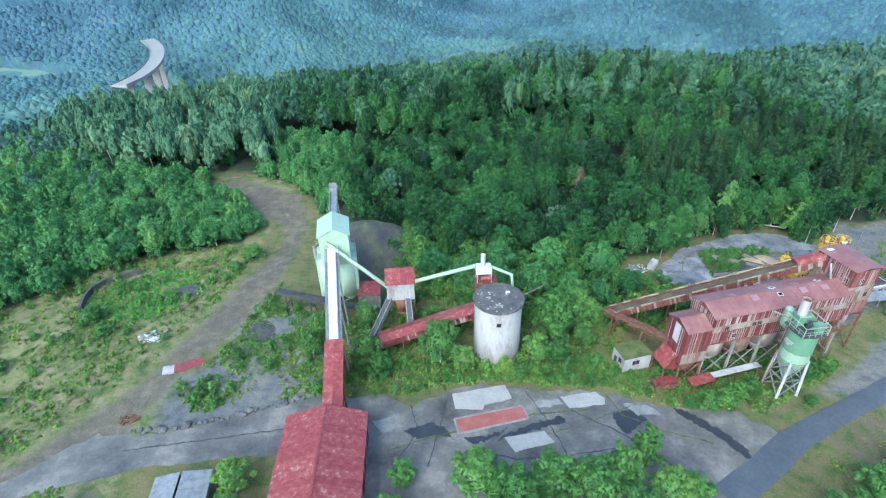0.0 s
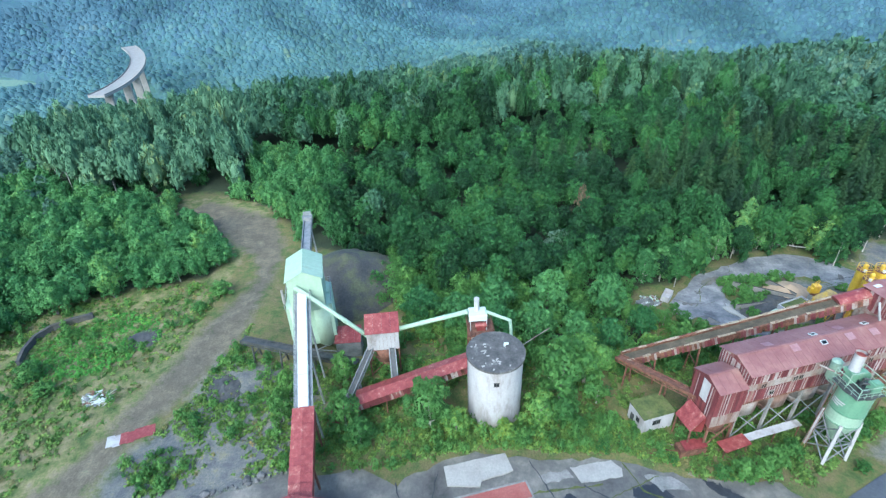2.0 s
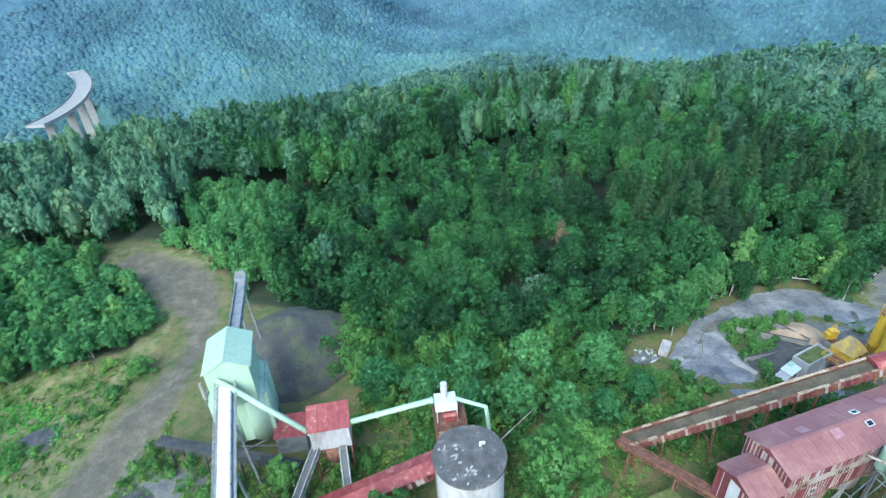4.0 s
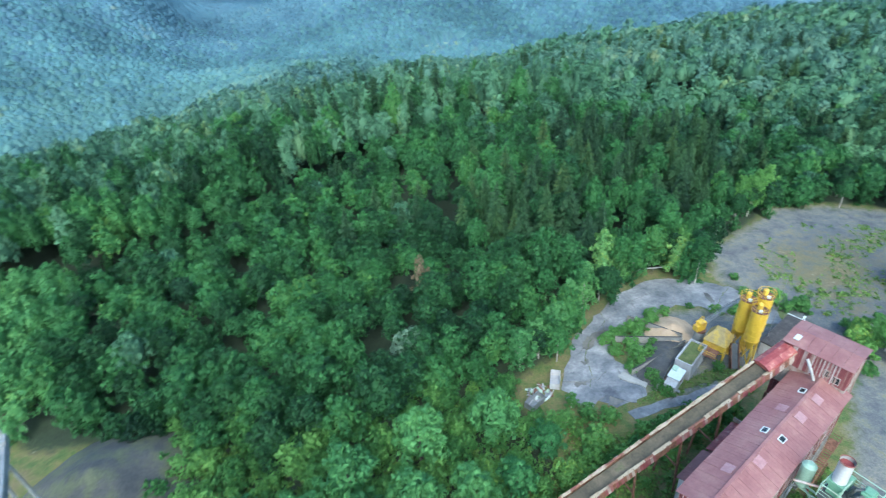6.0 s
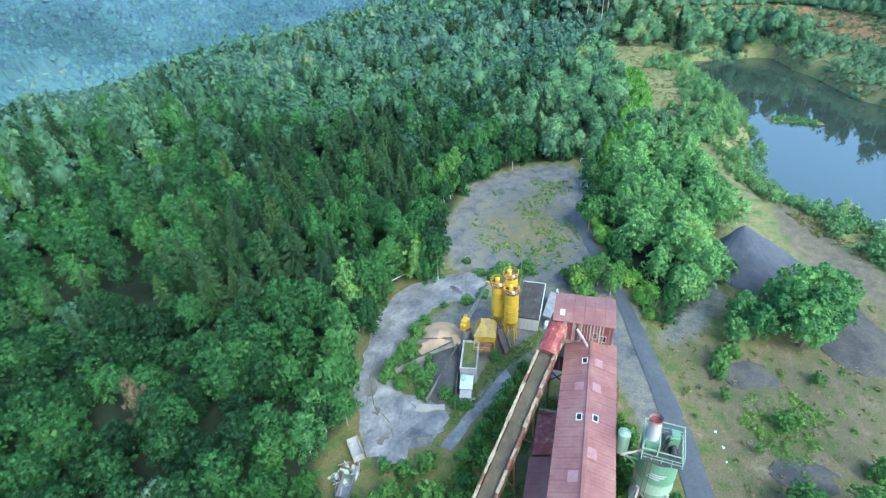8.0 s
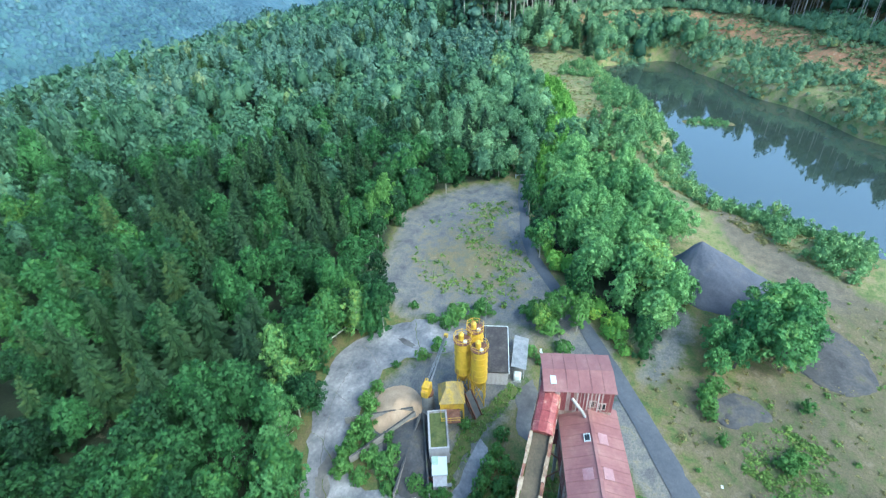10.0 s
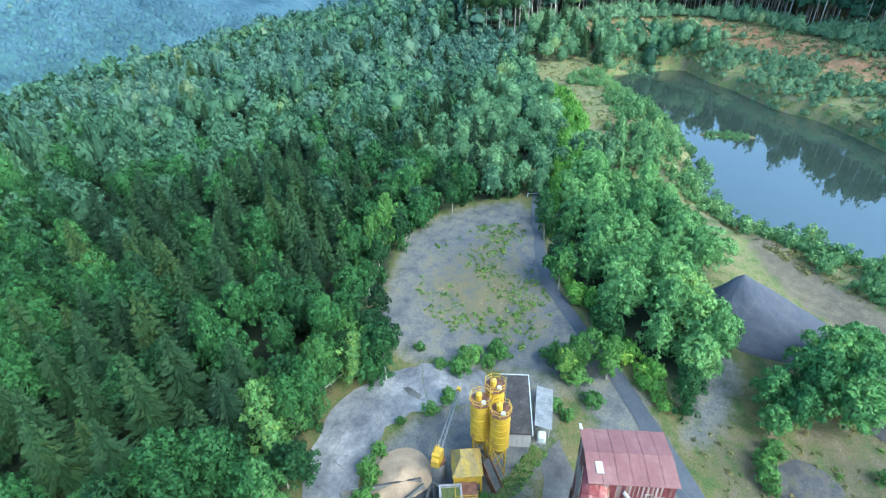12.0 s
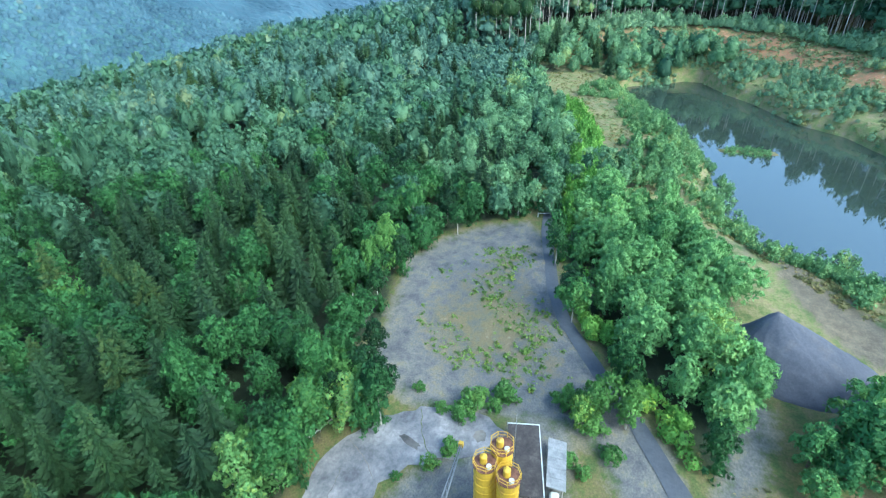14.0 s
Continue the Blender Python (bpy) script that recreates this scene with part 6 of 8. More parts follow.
# loose scrap and edging
sheet = thing("red_sheet", "flattened red and white corrugated sheets on the track", "sheet", -56.2, 77, 0, 20.9, size=1.01)
for i in range(7):
    part("corrugated_sheet", cube((-3.4 + i * 1.1, rng.uniform(-0.2, 0.2), 0.03 + 0.02 * (i % 3)), (1.2, 2.5, 0.05), rng.uniform(-4, 4)), WHITE_PAINT if i < 2 else RED_OLD, sheet)
junk_m = (WHITE_PAINT, STEEL, RUST, PALE_SIDING, WHITE_CLEAN, GREEN_PAINT)
for x, y, n, s, lab, grp in ((-67.3, 85.9, 44, 2.6, "discarded pale pipe in a scrap heap", "scrap heap"), (46.3, 112.0, 40, 2.8, "bent scrap sheet dumped at the forest edge", "dumped scrap"), (-60.3, 63.3, 12, 1.3, "rusty bar in a small scrap pile", "rusty pile"), (69.5, 102.9, 10, 3.0, "loose board beside the bunker", "boards")):
    for i in range(n):
        a, b = rng.uniform(-s, s), rng.uniform(-s * 0.6, s * 0.6)
        bm = bmesh.new()
        if i % 3 == 0:
            tube(bm, (-rng.uniform(0.4, 1.3), 0, 0.1), (rng.uniform(0.4, 1.3), 0, rng.uniform(0.1, 0.7)), 0.1, 0.1, 7)
        else:
            box(bm, (0, 0, 0.12 + 0.05 * (i % 4)), (rng.uniform(0.5, 1.8), rng.uniform(0.15, 0.7), rng.uniform(0.06, 0.3)), rng.uniform(0, 90))
        z = max(0, 0.9 * (1 - math.hypot(a, b / 0.6) / s))
        solo("scrap", bm, RUST if grp == "rusty pile" else junk_m[i % 6], lab, "scrap", x + a, y + b, height1(x, y) + z * rng.random(), rng.uniform(0, 180), grp)
for x, y, a in ((50.2, 113.0, 55), (44.2, 110.2, 20)):
    c = thing("skip_container", "pale dented steel skip at the forest edge", "skip", x, y, 0, a)
    part("tub", box(box(box(box(cube((0, 0, 0.12), (3.4, 1.7, 0.15)), (0, 0.85, 0.8), (3.6, 0.08, 1.4)), (0, -0.85, 0.8), (3.6, 0.08, 1.4)), (1.75, 0, 0.8), (0.08, 1.7, 1.4)), (-1.75, 0, 0.8), (0.08, 1.7, 1.4)), WHITE_PAINT if a > 30 else STEEL, c)
bar = thing("barrier", "white gate bar across the forest track", "gate", 170.7, 112.5, height1(170.7, 112.5), -66)
part("bar", beam(bmesh.new(), (-3.3, 0, 1.0), (3.3, 0, 1.05), 0.14), WHITE_CLEAN, bar)
for k in (-3.2, 3.2):
    part("post", beam(bmesh.new(), (k, 0, 0), (k, 0, 1.3), 0.2), WHITE_CLEAN, bar)
pipe_line = thing("white_rail", "pale crash rail along the ring at the forest edge", "rail")
RAIL = [(83.7, 133.4), (87.7, 133.9), (90.7, 132.7), (93.5, 131.8)]
for (x0, y0), (x1, y1) in zip(RAIL, RAIL[1:]):
    part("rail", beam(bmesh.new(), (x0, y0, 0.6), (x1, y1, 0.6), 0.1, 0.35), WHITE_PAINT, pipe_line)
    part("post", beam(bmesh.new(), (x0, y0, -0.3), (x0, y0, 0.7), 0.14), STEEL, pipe_line)
BERM = [(-88.7, 95.0), (-90.2, 99.0), (-90.5, 103.1), (-88.9, 106.5), (-85.7, 108.7), (-81.9, 110.5)]
bw = thing("retaining_wall", "low dark curved earth wall round an overgrown basin", "wall")
for (x0, y0), (x1, y1) in zip(BERM, BERM[1:]):
    part("wall_block", beam(bmesh.new(), (x0, y0, 0.55), (x1, y1, 0.55), 0.7, 1.9), PILE, bw)


def rock_data(seed):
    bm = bmesh.new()
    bmesh.ops.create_icosphere(bm, subdivisions=1, radius=0.5)
    for v in bm.verts:
        v.co *= 1 + 0.35 * noise.noise(v.co * 2.2 + Vector((seed, 0, 0)))
        v.co.z *= 0.7
    return data_of("boulder", bm, RUBBLE)


rocks = [rock_data(i * 3.1) for i in range(4)]
EDGE = [(-58.5, 60.6), (-51.5, 61.4), (-45.5, 63), (-39.5, 64.8), (-32.5, 67.4), (-26.6, 69.9)]
k = 0
for (x0, y0), (x1, y1) in zip(EDGE, EDGE[1:]):
    for i in range(9):
        t = i / 9
        ob = new("boulder", rocks[k % 4])
        s = rng.choice((0.5, 0.7, 0.8, 1.1, 1.7)) * rng.uniform(0.8, 1.2)
        ob.matrix_basis = pose(x0 + (x1 - x0) * t + rng.uniform(-0.4, 0.4), y0 + (y1 - y0) * t + rng.uniform(-0.5, 0.5), 0.12 * s, 0, 0, rng.uniform(0, 360)) @ Matrix.Diagonal((s, s, s, 1))
        tagged(ob, "grey boulder edging the yard", "boulder", "edging boulders")
        k += 1


# ---------------------------------------------------------------- viaduct in the valley
via = thing("viaduct", "curved pale concrete motorway viaduct crossing the valley", "viaduct")
BEND = [(-297, 436), (-294, 458), (-293.5, 489), (-301, 529), (-317, 574), (-338, 616), (-360, 649), (-380, 674), (-402, 696)]
VIA = []
for i in range(1, len(BEND) - 2):
    for j in range(4):
        t, (p0, p1, p2, p3) = j / 4, [Vector(v) for v in BEND[i - 1:i + 3]]
        v = 0.5 * (2 * p1 + (p2 - p0) * t + (2 * p0 - 5 * p1 + 4 * p2 - p3) * t ** 2 + (3 * p1 - p0 - 3 * p2 + p3) * t ** 3)
        VIA.append((v.x, v.y, -42))
for i, ((x0, y0, z0), (x1, y1, z1)) in enumerate(zip(VIA, VIA[1:])):
    m, n = along((x0, y0, z0), (x1, y1, z1))
    part("deck", beam(bmesh.new(), m @ Vector((-0.6, 0, 0)), m @ Vector((n + 0.6, 0, 0)), 15, 1.8), PALE_SLAB, via)
    for k in (-1, 1):
        part("parapet", beam(bmesh.new(), m @ Vector((-0.4, k * 7.3, 1.3)), m @ Vector((n + 0.4, k * 7.3, 1.3)), 0.4, 0.9), CONCRETE, via)
    if i in (2, 6, 9, 12):
        part("pier", box(bmesh.new(), m @ Vector((0, 0, (height1(x0, y0) - 2 - z0) / 2 - 0.6)), (3.4, 7.0, z0 - height1(x0, y0) + 1.0), math.degrees(math.atan2(y1 - y0, x1 - x0))), PALE_SLAB, via)


# ---------------------------------------------------------------- vegetation
R = np.random.RandomState(7)


def ico(sub):
    bm = bmesh.new()
    bmesh.ops.create_icosphere(bm, subdivisions=sub, radius=1.0)
    v = np.array([x.co[:] for x in bm.verts])
    f = np.array([[x.index for x in g.verts] for g in bm.faces])
    bm.free()
    return v, f


ICO0, ICO1, ICO2 = ico(1), ico(2), ico(3)


def lumpy(base, amount, freq, seed):
    v, f = base
    k = np.array([1 + amount * noise.noise(Vector(p) * freq + Vector((seed, seed * 0.7, 0))) for p in v])
    return v * k[:, None], f


def cards(points, normals, size, r, turn=0.75):
    """One small leaf clump at each point."""
    n = len(points)
    nn = normals + r.normal(0, turn, (n, 3))
    nn /= np.linalg.norm(nn, axis=1)[:, None]
    a = np.cross(nn, r.normal(0, 1, (n, 3)))
    a /= np.linalg.norm(a, axis=1)[:, None]
    b = np.cross(nn, a)
    s = size * r.uniform(0.6, 1.35, n)[:, None]
    v = np.stack([points + a * s * 0.85, points - a * s * 0.42 + b * s * 0.6, points - a * s * 0.42 - b * s * 0.6], 1)
    return v.reshape(-1, 3), np.arange(n * 3).reshape(-1, 3)


def join(*meshes):
    vs, fs, o = [], [], 0
    for v, f in meshes:
        vs.append(v)
        fs.append(f + o)
        o += len(v)
    return np.concatenate(vs), np.concatenate(fs)


def profile(u, point):
    """Half-width of a crown at the height u of its length; point sharpens the top."""
    low = np.sqrt(np.clip(1 - ((0.36 - u) / 0.44) ** 2, 0.0, 1))
    high = np.clip(1 - ((u - 0.36) / 0.64) ** 2, 0.0, 1) ** point
    return np.where(u < 0.36, low, high)


def crown(seed, lobes, n, leaf, tall=1.0, sub=ICO1, heart=0.8, point=0.55):
    """A broadleaf crown of unit radius with its foot at z 0: an uneven egg of many small boughs, each set with leaf clumps."""
    r = np.random.RandomState(seed)
    length = 1.55 * tall
    u = np.clip((np.arange(lobes) + r.uniform(0.1, 0.9, lobes)) / lobes, 0.04, 0.97) ** 0.9
    a = 2.4 * np.arange(lobes) + r.uniform(-0.5, 0.5, lobes)
    rs = r.uniform(0.55, 1.0, lobes) * min(0.42, 1.15 / math.sqrt(lobes) + 0.06)
    reach_ = profile(u, point) * r.uniform(0.72, 1.12, lobes) - rs * 0.6
    reach_ = np.maximum(reach_, 0.0)
    cs = np.stack([np.cos(a) * reach_, np.sin(a) * reach_, u * length * 0.94 + r.uniform(-0.05, 0.05, lobes)], 1)
    v, f = lumpy(sub, 0.55, 2.3, seed)
    v, f = lumpy((v, f), 0.3, 4.5, seed + 9)
    w = v / np.linalg.norm(v, axis=1)[:, None]
    t = 0.5 + 0.5 * w[:, 2]
    side = np.maximum(np.hypot(w[:, 0], w[:, 1]), 1e-6)
    k = np.linalg.norm(v, axis=1) * profile(t, point) * heart / side * np.minimum(side * 1.6, 1.0)
    core = np.stack([w[:, 0] * k, w[:, 1] * k, (0.06 + t * 0.82) * length], 1)
    d = r.normal(0, 1, (n * 3, 3))
    d /= np.linalg.norm(d, axis=1)[:, None]
    d[:, 2] = np.where(d[:, 2] < -0.3, -d[:, 2], d[:, 2])
    k = r.randint(0, lobes, n * 3)
    p = cs[k] + d * rs[k][:, None] * r.uniform(0.75, 1.15, n * 3)[:, None]
    hid = np.zeros(n * 3, bool)
    for i in range(lobes):
        hid |= (k != i) & (np.linalg.norm(p - cs[i], axis=1) < rs[i] * 0.85)
    p, d = p[~hid][:n], d[~hid][:n]
    return join((core, f), cards(p, d, leaf, r, 0.5))


def light_crown(seed, n, leaf, tall, base=ICO1):
    """A cheaper rounded crown for shrubs: one lumpy dome set with leaf clumps."""
    r = np.random.RandomState(seed)
    v, f = lumpy(base, 0.55, 1.9, seed)
    v = v * (0.92, 0.92, 0.75 * tall) + (0, 0, 0.75 * tall)
    keep = v[f].mean(1)[:, 2] > 0.35 * tall
    d = r.normal(0, 1, (n, 3))
    d /= np.linalg.norm(d, axis=1)[:, None]
    d[:, 2] = np.where(d[:, 2] < -0.1, -d[:, 2], d[:, 2])
    k = np.array([1 + 0.55 * noise.noise(Vector(p) * 1.9 + Vector((seed, seed * 0.7, 0))) for p in d])
    p = d * k[:, None] * r.uniform(0.9, 1.12, n)[:, None] * (0.95, 0.95, 0.78 * tall) + (0, 0, 0.75 * tall)
    return join((v, f[keep]), cards(p, d, leaf, r, 0.35))


def spruce(seed, layers, arms):
    """A conifer of unit height: close whorls of narrow drooping boughs, ridged along the middle, round a dark spire."""
    r = np.random.RandomState(seed)
    vs, fs = [], []
    for j in range(layers):
        t = j / layers
        rad = 0.175 * (1 - t) ** 0.72 + 0.006
        k = max(4, int(arms * (1 - 0.6 * t)))
        for i in range(k):
            a, q, o = r.uniform(0, 6.283), rad * r.uniform(0.55, 1.2), len(vs)
            z = 0.24 + 0.74 * (t + r.uniform(-0.5, 0.5) / layers)
            w, sag = 0.15 * q + 0.004, r.uniform(0.15, 0.5) * q
            c, s = math.cos(a), math.sin(a)
            vs += [(0.1 * q * c, 0.1 * q * s, z + 0.015), (0.66 * q * c - w * s, 0.66 * q * s + w * c, z - 0.95 * sag), (q * c, q * s, z - sag + 0.014), (0.66 * q * c + w * s, 0.66 * q * s - w * c, z - 0.95 * sag)]
            fs += [(o, o + 1, o + 2), (o, o + 2, o + 3)]
    n, o = 7, len(vs)
    for i in range(n):
        vs.append((0.085 * math.cos(6.283 * i / n), 0.085 * math.sin(6.283 * i / n), 0.2))
    vs.append((0, 0, 0.98))
    fs += [(o + i, o + (i + 1) % n, o + n) for i in range(n)]
    return np.array(vs), np.array(fs)


def stem(r, h):
    n = 5
    a = 6.283 * np.arange(n) / n
    lo = np.stack([np.cos(a) * r, np.sin(a) * r, np.zeros(n)], 1)
    hi = np.stack([np.cos(a) * r * 0.5, np.sin(a) * r * 0.5, np.full(n, h)], 1)
    i = np.arange(n)
    j = (i + 1) % n
    return np.concatenate([lo, hi]), np.concatenate([np.stack([i, j, j + n], 1), np.stack([i, j + n, i + n], 1)])


def scatter(name, temps, xs, ys, zs, sc, sz, tint, material, label, category="trees", smooth=True):
    """Many plants in one mesh."""
    V, F, T, o = [], [], [], 0
    which = R.randint(0, len(temps), len(xs))
    rot = R.uniform(0, 6.283, len(xs))
    for k, (tv, tf) in enumerate(temps):
        sel = np.where(which == k)[0]
        if not len(sel):
            continue
        c, s = np.cos(rot[sel])[:, None], np.sin(rot[sel])[:, None]
        x = (tv[None, :, 0] * c - tv[None, :, 1] * s) * sc[sel][:, None] + xs[sel][:, None]
        y = (tv[None, :, 0] * s + tv[None, :, 1] * c) * sc[sel][:, None] + ys[sel][:, None]
        z = tv[None, :, 2] * sz[sel][:, None] + zs[sel][:, None]
        V.append(np.stack([x, y, z], -1).reshape(-1, 3))
        F.append((tf[None] + (np.arange(len(sel)) * len(tv))[:, None, None]).reshape(-1, 3) + o)
        T.append(np.repeat(tint[sel], len(tv)))
        o += len(sel) * len(tv)
    ob = new(name, mesh_np(name, np.concatenate(V), np.concatenate(F), material, np.concatenate(T), smooth))
    return tagged(ob, label, category, kind="stuff")


def jitter_grid(x0, x1, y0, y1, d):
    a, b = np.meshgrid(np.arange(x0, x1, d), np.arange(y0, y1, d))
    a[::2] += d / 2
    a, b = a.ravel(), b.ravel()
    return a + R.uniform(-0.38, 0.38, a.size) * d, b + R.uniform(-0.38, 0.38, b.size) * d


def in_view(x, y, pad=8):
    """The fan of land that the flight looks over."""
    def fan(cx, cy, lo, hi):
        a = np.degrees(np.arctan2(y - cy, x - cx))
        return (a > lo - pad) & (a < hi + pad)
    return fan(0, 0, 48, 132) | fan(20, 80, -20, 68)


def open_land(x, y):
    return (np.hypot(x - 46, y - 111.5) < 6) | (reach(x, y, HOLLOW) < -2) | (reach(x, y, HEAPLAND) < 0) | (reach(x, y, CLEAR) < np.where((x > 62) & (y > 100), -3.5, -1.5)) | (reach(x, y, STRIP) < 1) | (reach(x, y, LAKE) < 6)


HOLLOW = [(-11.9, 97), (30.9, 92.5), (45.8, 93.6), (49.7, 103.9), (41, 109), (36, 115), (26, 119), (14, 115.5), (4, 117), (-4, 124), (-15, 131), (-19, 131), (-10, 112)]
CLUMP = [(159.7, 106.8), (133.5, 97.9), (121.6, 90.3), (112.5, 82.3), (106.7, 73.2), (116, 69.2), (124, 68.6), (131, 72), (140, 71), (150, 68.6), (164, 73.6), (174, 80), (182, 90), (184, 99), (180, 108)]


def patches(x, y, f, seed):
    return np.array([noise.noise((a * f + seed, b * f, seed)) for a, b in zip(x, y)])


# closed forest, out to a few hundred metres
POPLARS = [(-160, 205), (-140, 258), (-85, 245), (-64, 176), (-98, 167), (-128, 174)]
SPRUCE_STAND = [(62, 142), (78, 137), (90, 139), (101.4, 140), (120, 148), (150, 154), (165, 167), (135, 198), (84, 190), (60, 165)]
FLIGHT = [(0, 0), (4, 42), (9, 64), (20, 80), (48, 95)]
FINE = [crown(300 + i, 26 + 5 * (i % 3), 1000, 0.135, 1.0 + 0.16 * (i % 3), ICO1, 0.6, 0.45 + 0.12 * (i % 4)) for i in range(8)]
SPRAY = [crown(320 + i, 21 + 4 * (i % 3), 400, 0.19, 1.0 + 0.14 * (i % 3), ICO1, 0.62, 0.45 + 0.12 * (i % 4)) for i in range(8)]
LIGHT = [crown(10 + i, 15, 150, 0.25, 1.0 + 0.15 * (i % 3), ICO1, 0.72, 0.45 + 0.12 * (i % 4)) for i in range(8)]
SPRIGS = [crown(230 + i, 12, 120, 0.27, 0.9 + 0.2 * (i % 3), ICO0, 0.55, 0.5 + 0.2 * (i % 3)) for i in range(6)]
THIN = [crown(40 + i, 9, 42, 0.42, 0.95 + 0.15 * (i % 3), ICO0, 0.8, 0.45 + 0.15 * (i % 3)) for i in range(8)]
SPRUCES = [spruce(30 + i, 30, 17) for i in range(7)]
OLD_EDGE = (-60, -30, -6, 14, 43, 72, 108, 160, 260), (178, 188, 193, 208, 222, 228, 232, 226, 190)


def canopy_top(x, y):
    """Height of the closed wood: lower in the young middle stand, high in the old stand behind it and beside the yard."""
    old = step((y - np.interp(x, *OLD_EDGE) + 2) / 7)
    right = step((x - 38) / 34)
    return 9.5 + 5.0 * right + (9.0 - 4.5 * right) * old - 4.0 * step((x - 120) / 60)


def wood(pitch, low, high, keep_if):
    """Spots of a closed wood with the radius of each crown."""
    x, y = jitter_grid(-320, 430, 60, 440, pitch)
    k = in_view(x, y) & ~open_land(x, y) & (np.hypot(x - 30, y - 60) < 332) & keep_if(x, y)
    return x[k], y[k], R.uniform(low, high, k.sum())


def is_young(x, y):
    return ((x < -38) & (y < 190 - 0.2 * x)) & (reach(x, y, POPLARS) > 0)


def is_clump(x, y):
    return reach(x, y, CLUMP) < -1.0


for name, pitch, low, high, keep_if, mm, label in (
        ("broadleaf_forest", 5.9, 2.5, 5.0, lambda x, y: ~is_young(x, y) & (reach(x, y, CLUMP) > 3), LEAF, "dense green broadleaf forest behind the works"),
        ("young_forest", 4.7, 2.4, 4.1, lambda x, y: is_young(x, y) & ~is_clump(x, y), YOUNG, "young light green forest beyond the track"),
        ("lakeside_wood", 5.2, 2.7, 4.9, is_clump, ALDER, "dense light green wood between road and lake")):
    fx, fy, size = wood(pitch, low, high, keep_if)
    edge_d = reach(fx, fy, CLEAR)
    fz = height(fx, fy)
    poplar = reach(fx, fy, POPLARS) < 0
    con = np.zeros(len(fx), bool)
    if name == "broadleaf_forest":
        stand = (reach(fx, fy, SPRUCE_STAND) < 0) & (patches(fx, fy, 0.05, 3.0) > -0.25) & (edge_d > 3) & (R.rand(len(fx)) < 0.72)
        mixed = (fx > 25) & (fy > 112) & (edge_d > 4) & (patches(fx, fy, 0.03, 8.0) > 0.05) & (R.rand(len(fx)) < 0.35)
        con = (stand | mixed) & ~poplar
    tint = R.rand(len(fx))
    if name == "broadleaf_forest":
        top = canopy_top(fx, fy)
    else:
        top = np.full(len(fx), 7.6 if name == "young_forest" else 10.5)
    top = np.where(poplar, 18.5, top) * np.where(edge_d < 4, 0.72, np.where(edge_d < 8, 0.88, 1.0)) * R.triangular(0.72, 1.0, 1.22, len(fx)) + 2.2 * patches(fx, fy, 0.03, 2.0)
    size = np.where(edge_d < 4, size * 0.85, size) * np.where(poplar, 0.85, 1.0)
    tall = np.minimum(size * 1.12 * np.where(poplar, 1.5, 1.0) * R.uniform(0.85, 1.3, len(fx)), top / 1.62)
    tall = np.maximum(tall, (top - 8.0) / 1.65)
    foot = fz + top - tall * 1.65
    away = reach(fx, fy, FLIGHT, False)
    # distance that sets how much painted haze a crown's leaf colour takes
    haze_reach = np.where(fy > 150, away, np.minimum(away, 120)) + 30 * patches(fx, fy, 0.01, 6.0) + R.normal(0, 26, len(fx))
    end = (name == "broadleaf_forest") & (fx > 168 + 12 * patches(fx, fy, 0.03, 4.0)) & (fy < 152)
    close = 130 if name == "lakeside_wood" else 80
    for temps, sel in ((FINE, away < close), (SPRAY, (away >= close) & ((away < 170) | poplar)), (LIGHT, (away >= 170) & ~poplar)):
        haze_step = 1 * (haze_reach > 145) + 1 * (haze_reach > 222)
        for sel, own in ((sel & ~con & ~poplar & (haze_step == 0) & ~end, mm), (sel & ~con & ~poplar & (haze_step == 0) & end, LAKEWOOD), (sel & ~con & ~poplar & (haze_step == 1), HAZY_FAR if mm is LEAF else mm), (sel & ~con & ~poplar & (haze_step == 2), HAZY_SLOPES), (sel & poplar, POPLAR)):
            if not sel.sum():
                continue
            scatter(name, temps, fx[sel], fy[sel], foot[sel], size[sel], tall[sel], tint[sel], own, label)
    if con.sum():
        ht = (top * 1.08 + 2.5) * R.uniform(0.88, 1.1, len(fx))
        scatter("spruce_forest", SPRUCES, fx[con], fy[con], fz[con], ht[con] * R.uniform(0.95, 1.3, con.sum()), ht[con], tint[con], NEEDLE, "dark spruces standing among the broadleaf forest", smooth=False)
    low = ((edge_d < 12) | (poplar & (edge_d < 40)) | ((np.abs(fy - np.interp(fx, *OLD_EDGE)) < 11) & (fx < 70))) & (R.rand(len(fx)) < 0.8)
    if name != "lakeside_wood" and low.sum():
        sx, sy = fx[low] + R.uniform(-2.5, 2.5, low.sum()), fy[low] + R.uniform(-2.5, 2.5, low.sum())
        keep = ~open_land(sx, sy)
        ss = R.uniform(1.4, 2.6, keep.sum())
        scatter("forest_understorey", SPRIGS, sx[keep], sy[keep], height(sx[keep], sy[keep]) - 0.3, ss, ss * R.uniform(1.2, 2.4, keep.sum()), R.uniform(0.1, 0.9, keep.sum()), mm, "saplings and shrubs under the forest edge", "shrubs")
    edge_t = ((edge_d < 9) | poplar) & (R.rand(len(fx)) < 0.4) & ~con
    if edge_t.sum():
        one = np.ones(edge_t.sum())
        scatter("forest_stems", [stem(0.15, 1.0)], fx[edge_t], fy[edge_t], fz[edge_t], one, top[edge_t] * 0.62, tint[edge_t], PALE_BARK, "pale tree stems along the forest edge", "tree stems")

